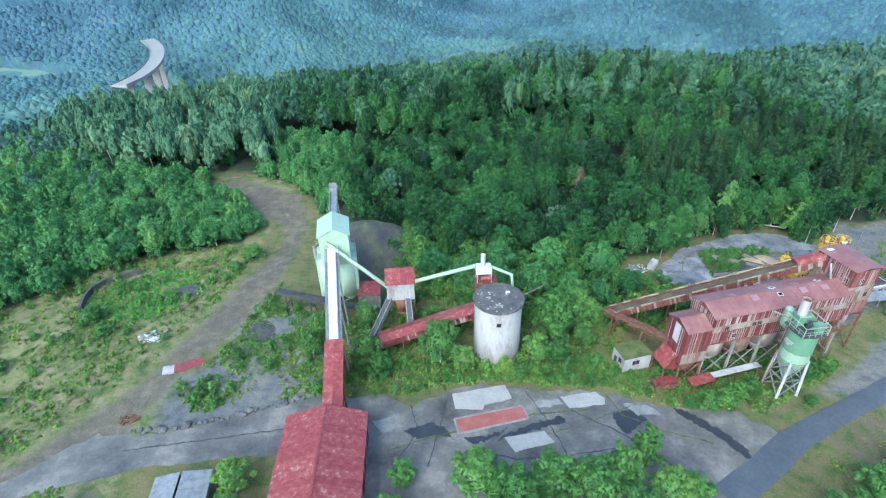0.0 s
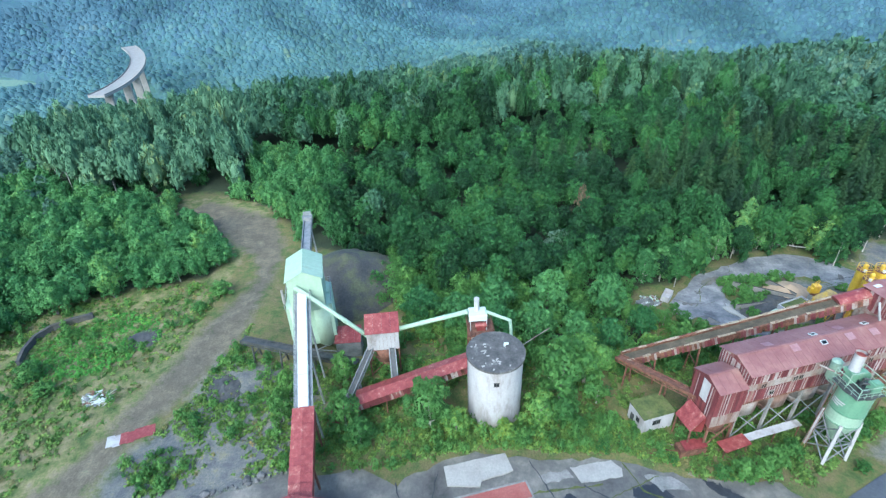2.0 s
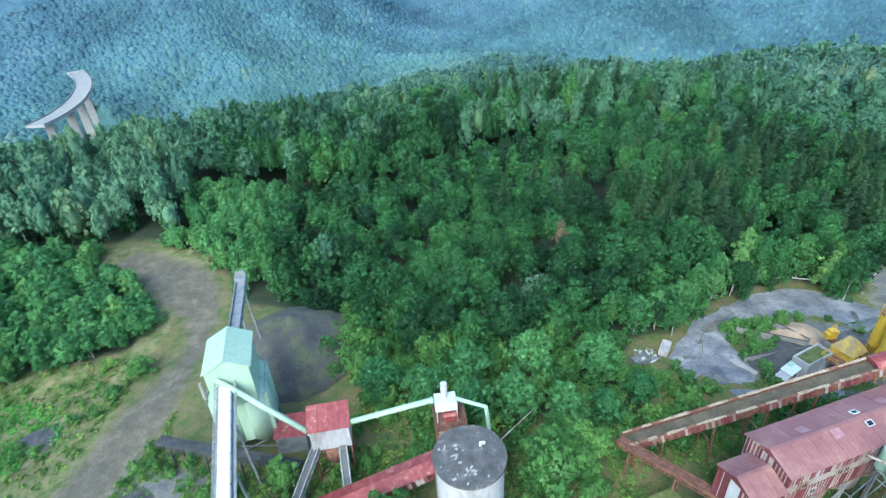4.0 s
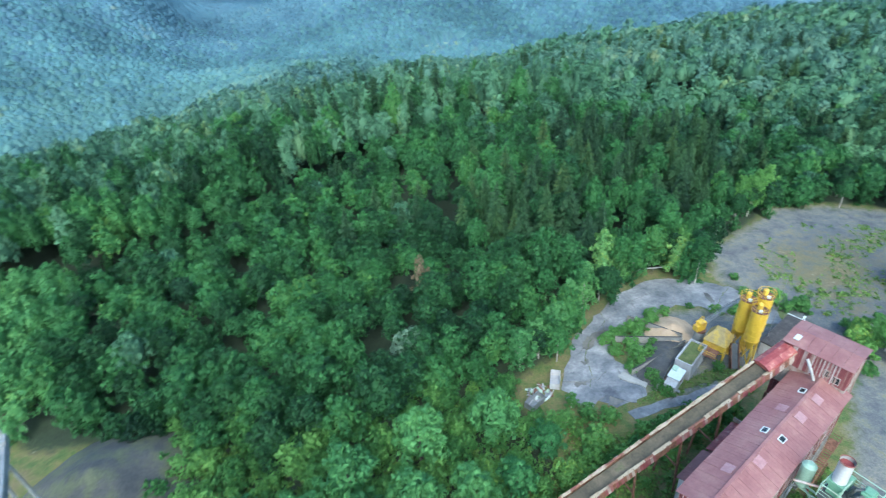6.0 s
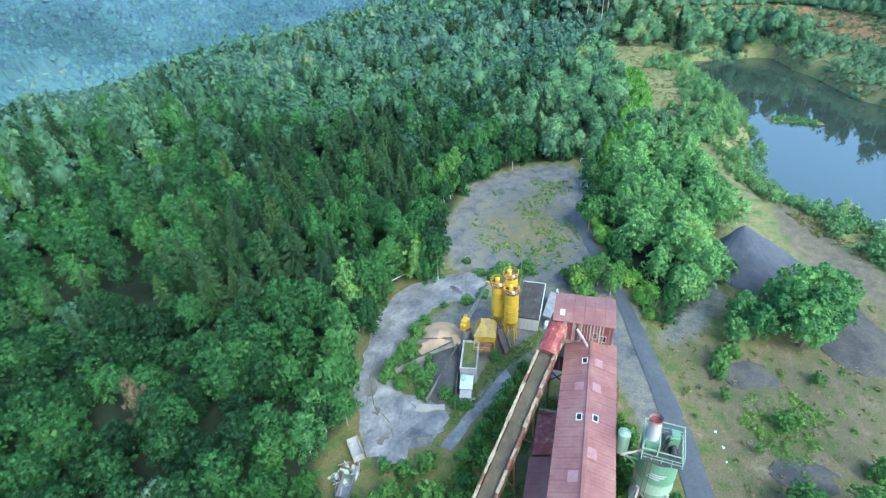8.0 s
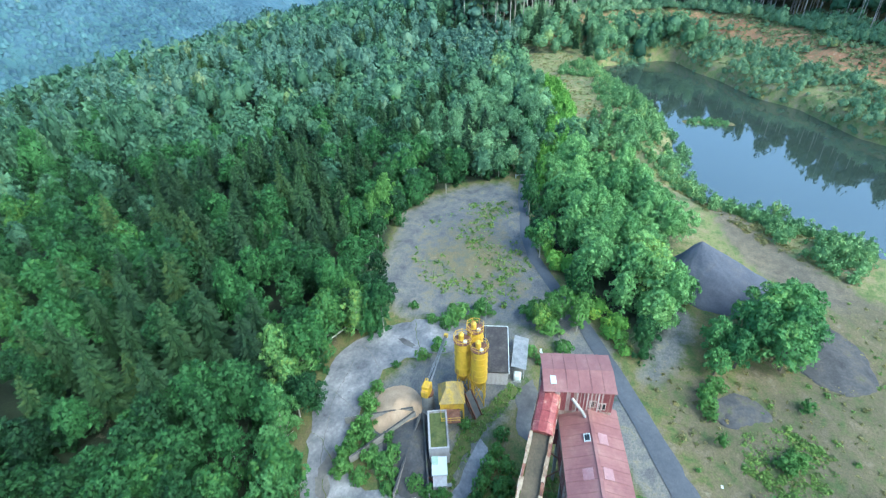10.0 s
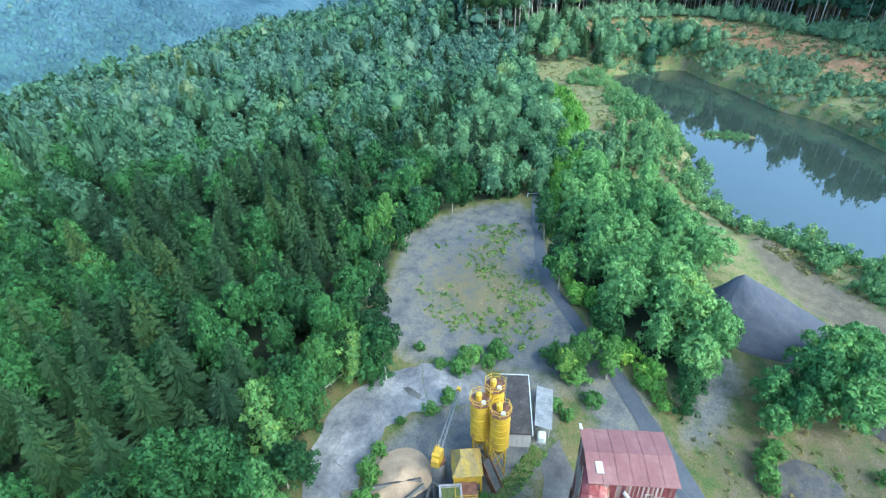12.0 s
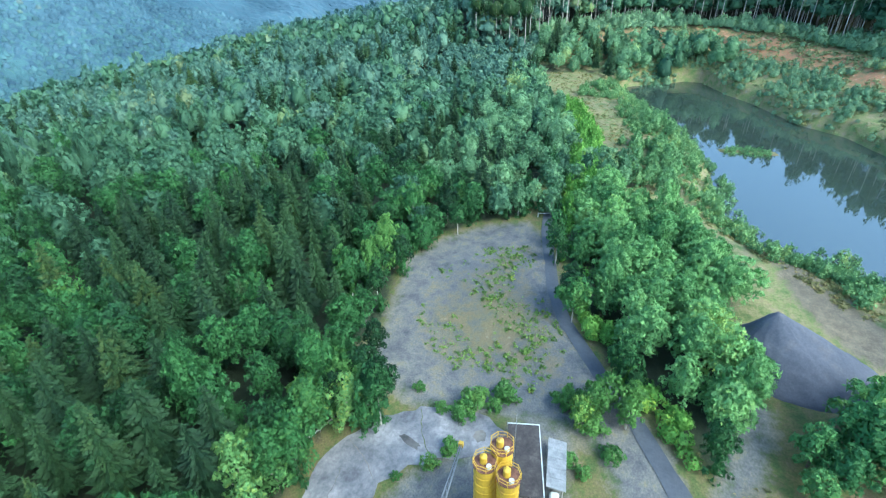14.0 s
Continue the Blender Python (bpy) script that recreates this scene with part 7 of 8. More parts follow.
# distant forest: single crowns first, then a closed rough canopy out to the far side of the valley
x, y = jitter_grid(-700, 700, -200, 720, 6.4)
q = np.hypot(x - 30, y - 60)
ok = (q > 326) & (q < 500) & in_view(x, y, 0) & (np.degrees(np.arctan2(y - 60, x - 30)) > -40)
x, y = x[ok], y[ok]
ok = ~open_land(x, y) & ~((reach(x, y, LAKE) < 62) & (((x - 176) * 0.397 - (y - 17) * 0.918 > 0) | (x > 330))) & (reach(x, y, [v[:2] for v in VIA], False) > 13)
x, y = x[ok], y[ok]
z, q = height(x, y), np.hypot(x - 30, y - 60)
lift = 5.5 * patches(x, y, 0.02, 1.0) + R.uniform(-1.5, 1.5, len(x))
# crowns turn bluer band by band: the haze is in their leaf colour
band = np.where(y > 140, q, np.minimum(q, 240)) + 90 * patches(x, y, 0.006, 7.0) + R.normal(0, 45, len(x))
for near_q, far_q, mm, label in ((0, 330, HAZY_FAR, "closed forest beyond the works"), (330, 455, HAZY_SLOPES, "closed forest on the slopes beyond"), (455, 9999, HAZY_HILLS, "forest on the near side of the valley")):
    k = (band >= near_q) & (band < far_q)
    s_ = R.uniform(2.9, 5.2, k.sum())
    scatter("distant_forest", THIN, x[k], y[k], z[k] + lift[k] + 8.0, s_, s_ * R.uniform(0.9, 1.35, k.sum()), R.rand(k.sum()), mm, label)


def treetop(seed, blunt):
    """A plain far treetop: a ring of low boughs, a ring of high ones and a tip."""
    r = np.random.RandomState(seed)
    a = 6.283 * np.arange(6) / 6
    lo = np.stack([np.cos(a), np.sin(a), r.uniform(-0.25, 0.25, 6)], 1) * r.uniform(0.8, 1.15, (6, 1))
    hi = np.stack([np.cos(a + 0.5), np.sin(a + 0.5), np.zeros(6)], 1) * r.uniform(0.7, 1.2, (6, 1)) * blunt + (0, 0, 1.0)
    i = np.arange(6)
    j = (i + 1) % 6
    return np.concatenate([lo, hi, [(0, 0, 1.5)]]), np.concatenate([np.stack([i, j, i + 6], 1), np.stack([j, j + 6, i + 6], 1), np.stack([i + 6, j + 6, np.full(6, 12)], 1)])


TREETOPS = [treetop(500 + i, 0.72 - 0.09 * (i % 5)) for i in range(10)]
x, y = jitter_grid(-1000, 1200, 60, 1150, 6.7)
q, a = np.hypot(x - 30, y - 60), np.degrees(np.arctan2(y - 60, x - 30))
ok = (q > 485) & (q < 1010) & (a > 20) & (a < 146) & ~open_land(x, y) & (reach(x, y, LAKE) > 150) & (reach(x, y, [v[:2] for v in VIA], False) > 13)
x, y, q = x[ok], y[ok], q[ok]
FIELDS = [(-560, 690, 60, 26), (318, 812, 48, 15), (165, 1085, 52, 30)]


def far_canopy(r0, r1, a0, a1, da, dr):
    """A closed canopy of treetops in rings round the works, each top a point of its own; fields lie lower and open."""
    rr = r0 * np.exp(np.arange(0, math.log(r1 / r0), dr))
    aa = np.radians(np.arange(a0, a1, da))
    rad, ang = np.meshgrid(rr, aa, indexing="ij")
    rad = rad * (1 + R.uniform(-0.4, 0.4, rad.shape) * dr)
    ang = ang + R.uniform(-0.4, 0.4, ang.shape) * math.radians(da)
    x, y = (30 + rad * np.cos(ang)).ravel(), (60 + rad * np.sin(ang)).ravel()
    open_ = np.zeros(len(x))
    for cx, cy, w, h in FIELDS:
        open_ = np.maximum(open_, np.clip(6 * (1 - np.hypot((x - cx) / w, (y - cy) / h)), 0, 1))
    via_d = reach(x, y, [v[:2] for v in VIA], False)
    bare = np.maximum(open_, np.clip((20 - via_d) / 8, 0, 1))
    stand = patches(x, y, 0.011, 3.0)
    z = height(x, y) + (10.0 + 7.0 * stand + 3.0 * np.floor(stand * 4) / 2 + R.uniform(-1.2, 1.4, len(x))) * (1 - bare) + 0.5
    n, m = rad.shape
    i = np.arange(n * m).reshape(n, m)
    f = np.stack([i[:-1, :-1], i[1:, :-1], i[1:, 1:], i[:-1, 1:]], -1).reshape(-1, 4)
    f = np.concatenate([f[:, [0, 1, 2]], f[:, [0, 2, 3]]])
    me = mesh_np("far_canopy", np.stack([x, y, z], 1), f, HAZY_HILLS, np.clip(0.42 + 1.1 * stand + R.uniform(-0.15, 0.15, len(x)), 0.02, 0.85), False)
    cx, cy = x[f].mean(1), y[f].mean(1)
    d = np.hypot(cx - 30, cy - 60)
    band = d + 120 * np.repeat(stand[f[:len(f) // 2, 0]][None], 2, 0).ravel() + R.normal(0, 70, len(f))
    # farther rings get bluer leaf materials: haze painted in by distance
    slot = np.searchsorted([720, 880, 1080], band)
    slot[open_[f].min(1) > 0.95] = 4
    for mm in (HAZY_FLOOR, HAZY_VALLEY, HAZY_RIDGE, FIELD):
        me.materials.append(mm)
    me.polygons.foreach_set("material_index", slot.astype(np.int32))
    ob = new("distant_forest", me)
    return tagged(ob, "haze-blue closed forest on the far sides of the valley, with pale fields", "trees", kind="stuff")


for cx, cy, w, h in FIELDS:
    ok = np.hypot((x - cx) / w, (y - cy) / h) > 1.05
    x, y, q = x[ok], y[ok], q[ok]
stand = patches(x, y, 0.011, 3.0)
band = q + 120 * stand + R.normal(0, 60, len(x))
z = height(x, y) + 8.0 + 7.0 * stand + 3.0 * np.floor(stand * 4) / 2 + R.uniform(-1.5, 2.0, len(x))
# each treetop takes the painted haze colour of its distance
for near_q, far_q, mm, label in ((0, 720, HAZY_HILLS, "forest on the near side of the valley"), (720, 880, HAZY_FLOOR, "forest on the floor of the valley"), (880, 9999, HAZY_VALLEY, "haze-blue forest on the far side of the valley")):
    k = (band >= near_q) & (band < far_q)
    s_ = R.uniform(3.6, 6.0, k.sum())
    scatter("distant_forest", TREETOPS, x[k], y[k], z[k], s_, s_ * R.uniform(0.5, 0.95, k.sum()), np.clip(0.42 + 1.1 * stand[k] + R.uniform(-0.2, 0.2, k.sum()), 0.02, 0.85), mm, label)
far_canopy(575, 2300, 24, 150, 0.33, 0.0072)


# single trees and shrubs in the works
def tree_maker(seed, lobes, n, leaf, tall, material, bark, name, stem_r=0.16, foot=0.45, point=0.5):
    """A trunk with limbs and a leafy crown, unit crown radius; copied for each tree."""
    v, f = crown(seed, lobes, n, leaf, tall, ICO1, 0.6, point)
    cme = mesh_np("crown", v + (0, 0, foot), f, material, np.zeros(len(v)), True)
    r = random.Random(seed)
    bm = bmesh.new()
    top = foot + 0.8 * tall
    tube(bm, (0, 0, -0.05), (0, 0, top), stem_r * 0.5, stem_r * 0.15, 7)
    for i in range(5):
        a, z = 1.3 * i, foot * 0.6 + top * 0.12 * i
        tube(bm, (0, 0, z), (math.cos(a) * 0.5, math.sin(a) * 0.5, z + 0.4), stem_r * 0.2, stem_r * 0.06, 5)
    tme = data_of("trunk", bm, bark)

    def plant_it(x, y, s, sz, label, category, group, z=None):
        e = thing(name, label, category, x, y, height1(x, y) if z is None else z, r.uniform(0, 360), group)
        for nm, me in (("trunk", tme), ("crown", cme)):
            o = piece(nm, me, e, Matrix.Diagonal((s, s, sz, 1)))
        return e
    return plant_it


BIG = [tree_maker(100 + i, 28, 1300, 0.135, 1.15, YOUNG, BARK, "tree") for i in range(3)]
BIRCH = [tree_maker(110 + i, 30, 1500, 0.125, 1.3, SHRUB, PALE_BARK, "tree") for i in range(3)]
PEAK = [tree_maker(140 + i, 34, 1500, 0.12, 1.7, BIRCHLEAF, PALE_BARK, "tree", 0.16, 0.2, 0.75) for i in range(3)]
WITHERED = tree_maker(150, 24, 900, 0.115, 1.5, BROWN, BARK, "tree", 0.16, 0.3, 0.8)
WILLOW = tree_maker(120, 24, 1100, 0.11, 1.0, PALE, BARK, "tree")
BUSH = [tree_maker(130 + i, 16, 560, 0.19, 0.9, SHRUB, BARK, "shrub", 0.1, 0.0) for i in range(4)]
r5 = random.Random(11)


def group_of(makers, spots, label, category, group):
    for x, y, s, sz in spots:
        r5.choice(makers)(x, y, s, sz, label, category, group)


group_of(BIRCH, [(3.2, 49.6, 4.2, 3.4), (8.6, 45.6, 5, 4.2), (14.6, 48.7, 4.4, 3.6), (20.5, 47.2, 4.6, 3.8), (25.6, 50.8, 3.6, 3.6), (29.9, 53.6, 2.5, 4.4), (32, 47.4, 3.8, 3.2), (36.2, 47.7, 2.9, 2.6), (11.4, 40.5, 4.6, 4.2), (26.2, 42.5, 4.4, 3.8), (40.1, 38.9, 3.4, 3.0)],
         "bright green young tree beside the asphalt yard", "tree", "yard trees")
group_of(BIRCH, [(-8.7, 50.5, 2.4, 2.4), (-10.3, 43.5, 3, 2.6), (-35.2, 49.3, 3.2, 2.6), (-34.3, 42.3, 3.6, 3.0), (-61.3, 43, 3.4, 2.8), (57.2, 43.6, 4.4, 2.6), (64.8, 48.5, 4.3, 2.4), (71.4, 52.4, 3.5, 2.0), (72.9, 44.2, 4.8, 2.8), (50.7, 38.9, 3.8, 3)],
         "bright green bushy young tree on the verge", "tree", "verge trees")
group_of(BIRCH, [(-29.3, 83.8, 2, 3.4), (-18.2, 78.2, 3.2, 3.4), (-23.1, 71.1, 2.4, 3.0), (-15.1, 74.2, 2.6, 2.6), (-3.3, 78.0, 4.6, 4.4), (1.2, 76.0, 2.6, 2.6), (-19.8, 87.9, 2.6, 3.4), (-29.7, 79.6, 2.2, 3.0)],
         "leafy young birch between the conveyors", "tree", "conveyor trees")
group_of(BIRCH, [(20.5, 83.5, 5.6, 5.6), (15.8, 78.3, 3.2, 3.0), (25.6, 87.5, 4.6, 4.6), (19.8, 78.3, 3, 2.6), (26.8, 82.5, 2.0, 2.2)], "leafy light green tree beside the round silo", "tree", "silo trees")
group_of(BIG, [(10.1, 98.3, 4.3, 4.4), (2.1, 103.3, 4, 4.2), (18, 99.1, 4.2, 4.4), (25.9, 96.9, 3.7, 4.0), (-6.1, 106.4, 4.1, 4.2), (32.5, 96.3, 3.2, 3.4), (40.3, 100.5, 2.9, 3.2), (10, 106.3, 4.5, 5.0), (21.9, 108.2, 4.5, 5.0), (34.4, 106.5, 4, 5.0)],
         "dark green tree at the forest edge behind the works", "tree", "forest edge trees")
group_of(PEAK, [(77.4, 135.7, 3.4, 4.8), (80.6, 133.2, 2.8, 3.2), (73.6, 131.0, 3.0, 4.0), (61.0, 125.0, 3.3, 4.2), (56.1, 122.0, 3.2, 3.6), (51.2, 120.6, 3.2, 3.2), (94.2, 129.6, 4.2, 3.4), (98.0, 128.4, 3.8, 3.0), (46.5, 119.4, 3.4, 3.4), (67.5, 128.6, 3.2, 4.2), (90.8, 134.6, 3.4, 3.6)],
         "tall pointed light green birch at the edge of the ring", "tree", "ring edge birches")
WITHERED(36.6, 144.0, 2.5, 5.6, "withered brown tree among green forest trees", "tree", "")
group_of(BIRCH, [(43.4, 103.6, 1.9, 2.0), (46.2, 103.8, 1.6, 1.6), (41.2, 105.6, 1.6, 1.7), (38.6, 104.6, 1.7, 2.0), (49.4, 106.8, 1.3, 1.4)], "bright green young birch beside the dumped rubble", "tree", "rubble birches")
WILLOW(27.5, 127.7, 3.8, 5.0, "silvery pale willow among dark forest trees", "tree", "")
group_of(BIG, [(-75.4, 121.6, 3.7, 4.0), (-81.4, 118.4, 3.3, 5.0), (-87.4, 116.3, 3.7, 3.4), (-69.4, 127.8, 3.9, 3.2), (-60.3, 131, 3.1, 2.6), (-91.4, 112.2, 4.1, 4), (-73.7, 135.2, 4.1, 3.6), (-99.1, 100.7, 3.5, 3.6)], "dense green tree above the overgrown basin", "tree", "basin trees")
group_of(BUSH, [(-83.6, 91.5, 3.1, 2.6), (-78.4, 87.5, 2.2, 1.8), (-101.3, 65.3, 3.5, 2.4), (-96, 57.1, 3.1, 2.2), (-110.9, 77.6, 3.1, 2.4), (-94.3, 75.3, 2.5, 2.0), (-54.9, 118.6, 2.7, 2.4), (-57.8, 112.3, 2, 1.6)], "round green shrub on weedy ground", "shrub", "shrubs left of the track")
group_of(BIRCH, [(109.2, 92.2, 2.7, 3.2), (106.9, 88.7, 2.1, 2.6), (110.2, 88.1, 2.1, 2.8), (106.5, 94.3, 2.2, 3.4), (104.6, 95.6, 1.9, 2.8)], "light green young birches beside the road", "tree", "roadside birches")
group_of(BIRCH, [(96.5, 131.5, 3.6, 4.0), (99.5, 134.5, 3.0, 3.6), (93.8, 135.5, 3.2, 3.8), (80.5, 136.5, 3.4, 4.2), (121.5, 145.0, 2.8, 5.4), (126.5, 142.0, 2.6, 5.0), (131.0, 141.5, 2.8, 5.2), (137.5, 143.0, 2.8, 5.0)],
         "bright green birch standing before the dark forest", "tree", "forest edge birches")
group_of(BUSH, [(101.1, 112.9, 2.4, 2.0), (106.2, 107.0, 2.0, 1.7), (108.5, 97.8, 2.6, 2.4), (104.5, 93.5, 2.4, 2.2), (100.8, 90.2, 1.9, 1.5), (107.4, 94.5, 2.4, 2.4), (103.8, 121.6, 1.2, 1.0), (97.2, 66.0, 1.6, 1.8), (99.6, 64.4, 1.8, 1.6), (94.6, 66.2, 1.8, 1.9), (92.6, 65.6, 1.2, 1.1), (86.6, 55.6, 2.0, 1.6), (88.0, 53.6, 1.5, 1.2), (82.6, 42.8, 2.4, 2.4)], "bright green bushy shrub between road and yard", "shrub", "roadside shrubs")
group_of(BUSH, [(104, 111.7, 2.3, 2.4), (107, 108, 1.7, 2.0), (104, 108.6, 1.4, 1.4), (94.1, 112.6, 1.7, 1.6), (101, 116.5, 1.2, 1.2), (97.9, 96.1, 1.4, 1.4), (96.5, 93.8, 1.3, 1.2)], "low round shrub on the gravel yard", "shrub", "yard shrubs")
group_of(BUSH, [(71.3, 116.1, 1.6, 2.0), (73.5, 117.6, 1.8, 1.8), (76.7, 118.2, 1.5, 1.6), (68.1, 113.7, 1.8, 2.0), (67.2, 110.9, 2, 2.0), (69.9, 111.2, 1.7, 1.6), (81.1, 119.1, 1.3, 1.4), (90.6, 114.4, 1.5, 1.4), (65.8, 103.8, 1.3, 1.3), (64.5, 109.4, 1.3, 1.3), (78.0, 119.4, 1.6, 1.7), (71.6, 118.4, 1.5, 1.6), (69.1, 117.6, 1.6, 1.7), (67.2, 118.1, 1.6, 1.7), (65.0, 117.2, 1.7, 1.8), (64.7, 114.1, 1.5, 1.6), (72.5, 113.0, 1.1, 1.2), (66.1, 105.8, 1.5, 1.6), (78.5, 102.3, 1.2, 1.3), (87.2, 118.2, 0.9, 0.9), (65.8, 101.6, 1.3, 1.4)],
         "leafy shrub in the weedy middle of the asphalt ring", "shrub", "ring shrubs")
group_of(BUSH, [(53.4, 94.7, 1.9, 2.0), (58, 94.0, 1.9, 2.0), (62.6, 93.3, 1.9, 2.0), (66.3, 93.4, 1.8, 1.9), (69.9, 93.9, 1.7, 1.8), (73.5, 94.4, 1.4, 1.5), (57.1, 92.0, 1.8, 2.0), (47.8, 93.5, 2.1, 2.2), (43, 94.6, 2.3, 2.4),
         (39.2, 90.9, 1.9, 1.8), (34.8, 92, 2.3, 2.2), (53.5, 101.8, 1.9, 1.8), (78.6, 96.4, 1.3, 1.4), (75.4, 96.3, 1.3, 1.5), (72.4, 96.6, 1.6, 1.7), (69.4, 96.9, 1.5, 1.5), (66.2, 96.6, 1.7, 1.9), (63.2, 96.9, 1.5, 1.5), (60.0, 96.5, 1.8, 1.8), (56.8, 97.0, 1.7, 1.8)], "leafy green shrub below the long conveyor", "shrub", "conveyor shrubs")
group_of(BUSH, [(46.3, 67.5, 2.1, 2.2), (49.6, 67.6, 2.2, 2.4), (52.5, 69.5, 2.3, 2.4), (55.5, 71, 1.9, 2.2), (64.9, 74.2, 2.3, 2.2), (68.5, 75, 2.4, 2.4), (72.7, 76.4, 1.9, 2.0), (65, 67.9, 1.3, 1.2), (43, 67.3, 1.5, 1.4), (9.6, 75.4, 2.2, 2.6), (12.9, 75.1, 1.6, 1.6), (27.2, 77.3, 1.3, 1.3)],
         "dark green shrub at the foot of the hall", "shrub", "hall shrubs")
group_of(BIG, [(115.7, 56.2, 5.2, 5.2), (110.7, 58.1, 4.6, 5.0), (107.6, 53.7, 4.4, 4.4), (119, 51.7, 4.8, 5.0), (113, 51.3, 4.7, 4.6), (105.9, 61.0, 3.3, 3.6), (122.8, 47.9, 3.5, 3.4), (103.0, 64.5, 2.4, 2.6), (108.6, 64.2, 3.0, 3.6)], "broad green tree beside the dark stone heap", "tree", "heap trees")


# shrubs, weeds and grass that nobody could count
def tuft_points(seed):
    """Blades of a weed clump."""
    r = np.random.RandomState(seed)
    p = r.normal(0, 0.45, (18, 3))
    p[:, 2] = np.abs(p[:, 2]) * 0.9 + 0.1
    return p, np.stack([p[:, 0], p[:, 1], np.full(18, 0.9)], 1)


def sprinkle(name, polys, n, lo, hi, material, label, category, avoid=(), temps=None, flat=0.8, thick=-0.12):
    xs, ys = [], []
    for p, share in polys:
        px, py = [q[0] for q in p], [q[1] for q in p]
        k = int(n * share)
        x, y = R.uniform(min(px), max(px), k * 4), R.uniform(min(py), max(py), k * 4)
        ok = reach(x, y, p) < 0
        for q in avoid:
            ok &= reach(x, y, q) > 0.6
        m = patches(x, y, 0.09, 5.0) > thick + R.uniform(-0.35, 0.15, len(x))
        ok &= m
        xs.append(x[ok][:k])
        ys.append(y[ok][:k])
    x, y = np.concatenate(xs), np.concatenate(ys)
    s = R.uniform(lo, hi, len(x)) * R.uniform(0.6, 1.0, len(x))
    return scatter(name, temps, x, y, height(x, y) - 0.05, s, s * flat * R.uniform(0.7, 1.3, len(x)), R.rand(len(x)), material, label, category)


WEED = [cards(*tuft_points(200 + i), 0.55, np.random.RandomState(i)) for i in range(4)]
SHRUBS = [light_crown(210 + i, 110, 0.28, 1.0, ICO0) for i in range(4)]
SCRUB = [light_crown(220 + i, 40, 0.34, 0.9, ICO0) for i in range(4)]
LEFT = [(-143.5, 29.6), (-121.1, 71.8), (-107.3, 95.6), (-91.5, 115.2), (-63.2, 124.8), (-54.9, 118.6), (-56.5, 104), (-60.2, 89.6), (-63.9, 75.3), (-71.6, 63), (-83.6, 45)]
MIDDLE = [(-46.8, 120.7), (-42.2, 98), (-23.9, 91.9), (-9.9, 96.1), (27.7, 91.4), (31.5, 73), (4.4, 72.8), (-9.5, 69.6), (-27.5, 69.5), (-49.5, 65.3), (-55.8, 71.3), (-48, 85.7)]
EAST = [(31.5, 71), (38.1, 67.6), (54.9, 65), (77.2, 78.1), (73.5, 94.3), (64, 96.5), (52, 99.0), (42.1, 96.6), (30.9, 94)]
ASIDE = [(87.9, 72), (102.1, 77.1), (110.6, 83.3), (103, 75.1), (102.2, 63.5), (116.5, 51.8), (135.2, 36.3), (133.7, 16.1), (63.4, 36.4), (60.3, 54.7), (77.2, 64.6)]
SLOPE = [(320.6, 110.1), (284.8, 124.6), (282.1, 107.4), (226.6, 95.1), (204.3, 85.5), (174, 69.7), (164, 60.9), (172.1, 46.2), (184.5, 60.6), (232.8, 67.1), (266, 76.9), (297.7, 94.4)]
BASIN = [(-88.9, 96.7), (-87, 103.8), (-77.1, 112.2), (-69, 112.3), (-62.6, 104), (-68.5, 93.7), (-80.5, 89.5)]
sprinkle("shrubs", [(LEFT, 0.14), (MIDDLE, 0.24), (HOLLOW, 0.16), (EAST, 0.07), (ASIDE, 0.008)], 1000, 0.4, 1.7, SHRUB, "scattered low green shrubs on waste ground", "shrubs", (TRACK, YARD), SPRIGS, 1.1)
LITTER = [(76.5, 52.0), (90.5, 48.5), (94.5, 54.5), (90.5, 61.5), (84.5, 61.5)]
sprinkle("grass_patch", [(LITTER, 1.0)], 520, 0.3, 0.75, WEEDS, "bright green grass and low weeds on stony ground", "grass", (), WEED, 0.6, -0.1)
sprinkle("channel_plants", [([(60, 102.4), (65, 103.6), (77, 103.2), (90, 97.6), (89, 95.4), (77, 99.6), (66, 101.2)], 1.0)], 420, 0.15, 0.5, WEEDS, "rank green plants in the mossy channel", "weeds", (), WEED, 0.8, -0.3)
sprinkle("dry_grass", [(STRIP, 0.8), ([(160, 40), (185, 62), (200, 70), (176, 70), (150, 50)], 0.2)], 2400, 0.5, 1.1, STRAW, "dry yellowish grass on the meadow by the lake", "grass", (TRACK,), WEED, 0.6, -0.4)
VERGE = [(-10, 69.5), (-1.5, 72.4), (10, 73.4), (17, 72.2), (28, 72), (37, 69), (37, 77), (20, 80), (0, 80), (-12, 78)]
sprinkle("verge_shrubs", [(VERGE, 1.0)], 110, 0.6, 1.7, SHRUB, "dark green shrubs along the edge of the yard", "shrubs", (), SPRIGS, 1.1, -0.3)
sprinkle("verge_weeds", [(VERGE, 1.0)], 1700, 0.3, 0.8, WEEDS, "rank weeds along the edge of the yard", "weeds", (), WEED, 0.9, -0.5)
FARBANK = [(340, 74), (314, 51), (288, 36), (277, 22), (248, 7), (225, -22), (290, -66), (335, -20), (378, 40), (392, 100), (350, 118)]
sprinkle("bank_grass", [(FARBANK, 1.0)], 3600, 0.6, 1.6, BANKGRASS, "tall pale grass on the far bank of the lake", "grass", (LAKE,), WEED, 0.8, -0.1)
sprinkle("reeds", [([(248, 50), (254, 50), (255.5, 64), (247, 65)], 1.0)], 160, 0.5, 1.2, LAKESIDE, "pale green reeds on the narrow spit in the lake", "reeds", (), WEED, 1.3, -0.9)
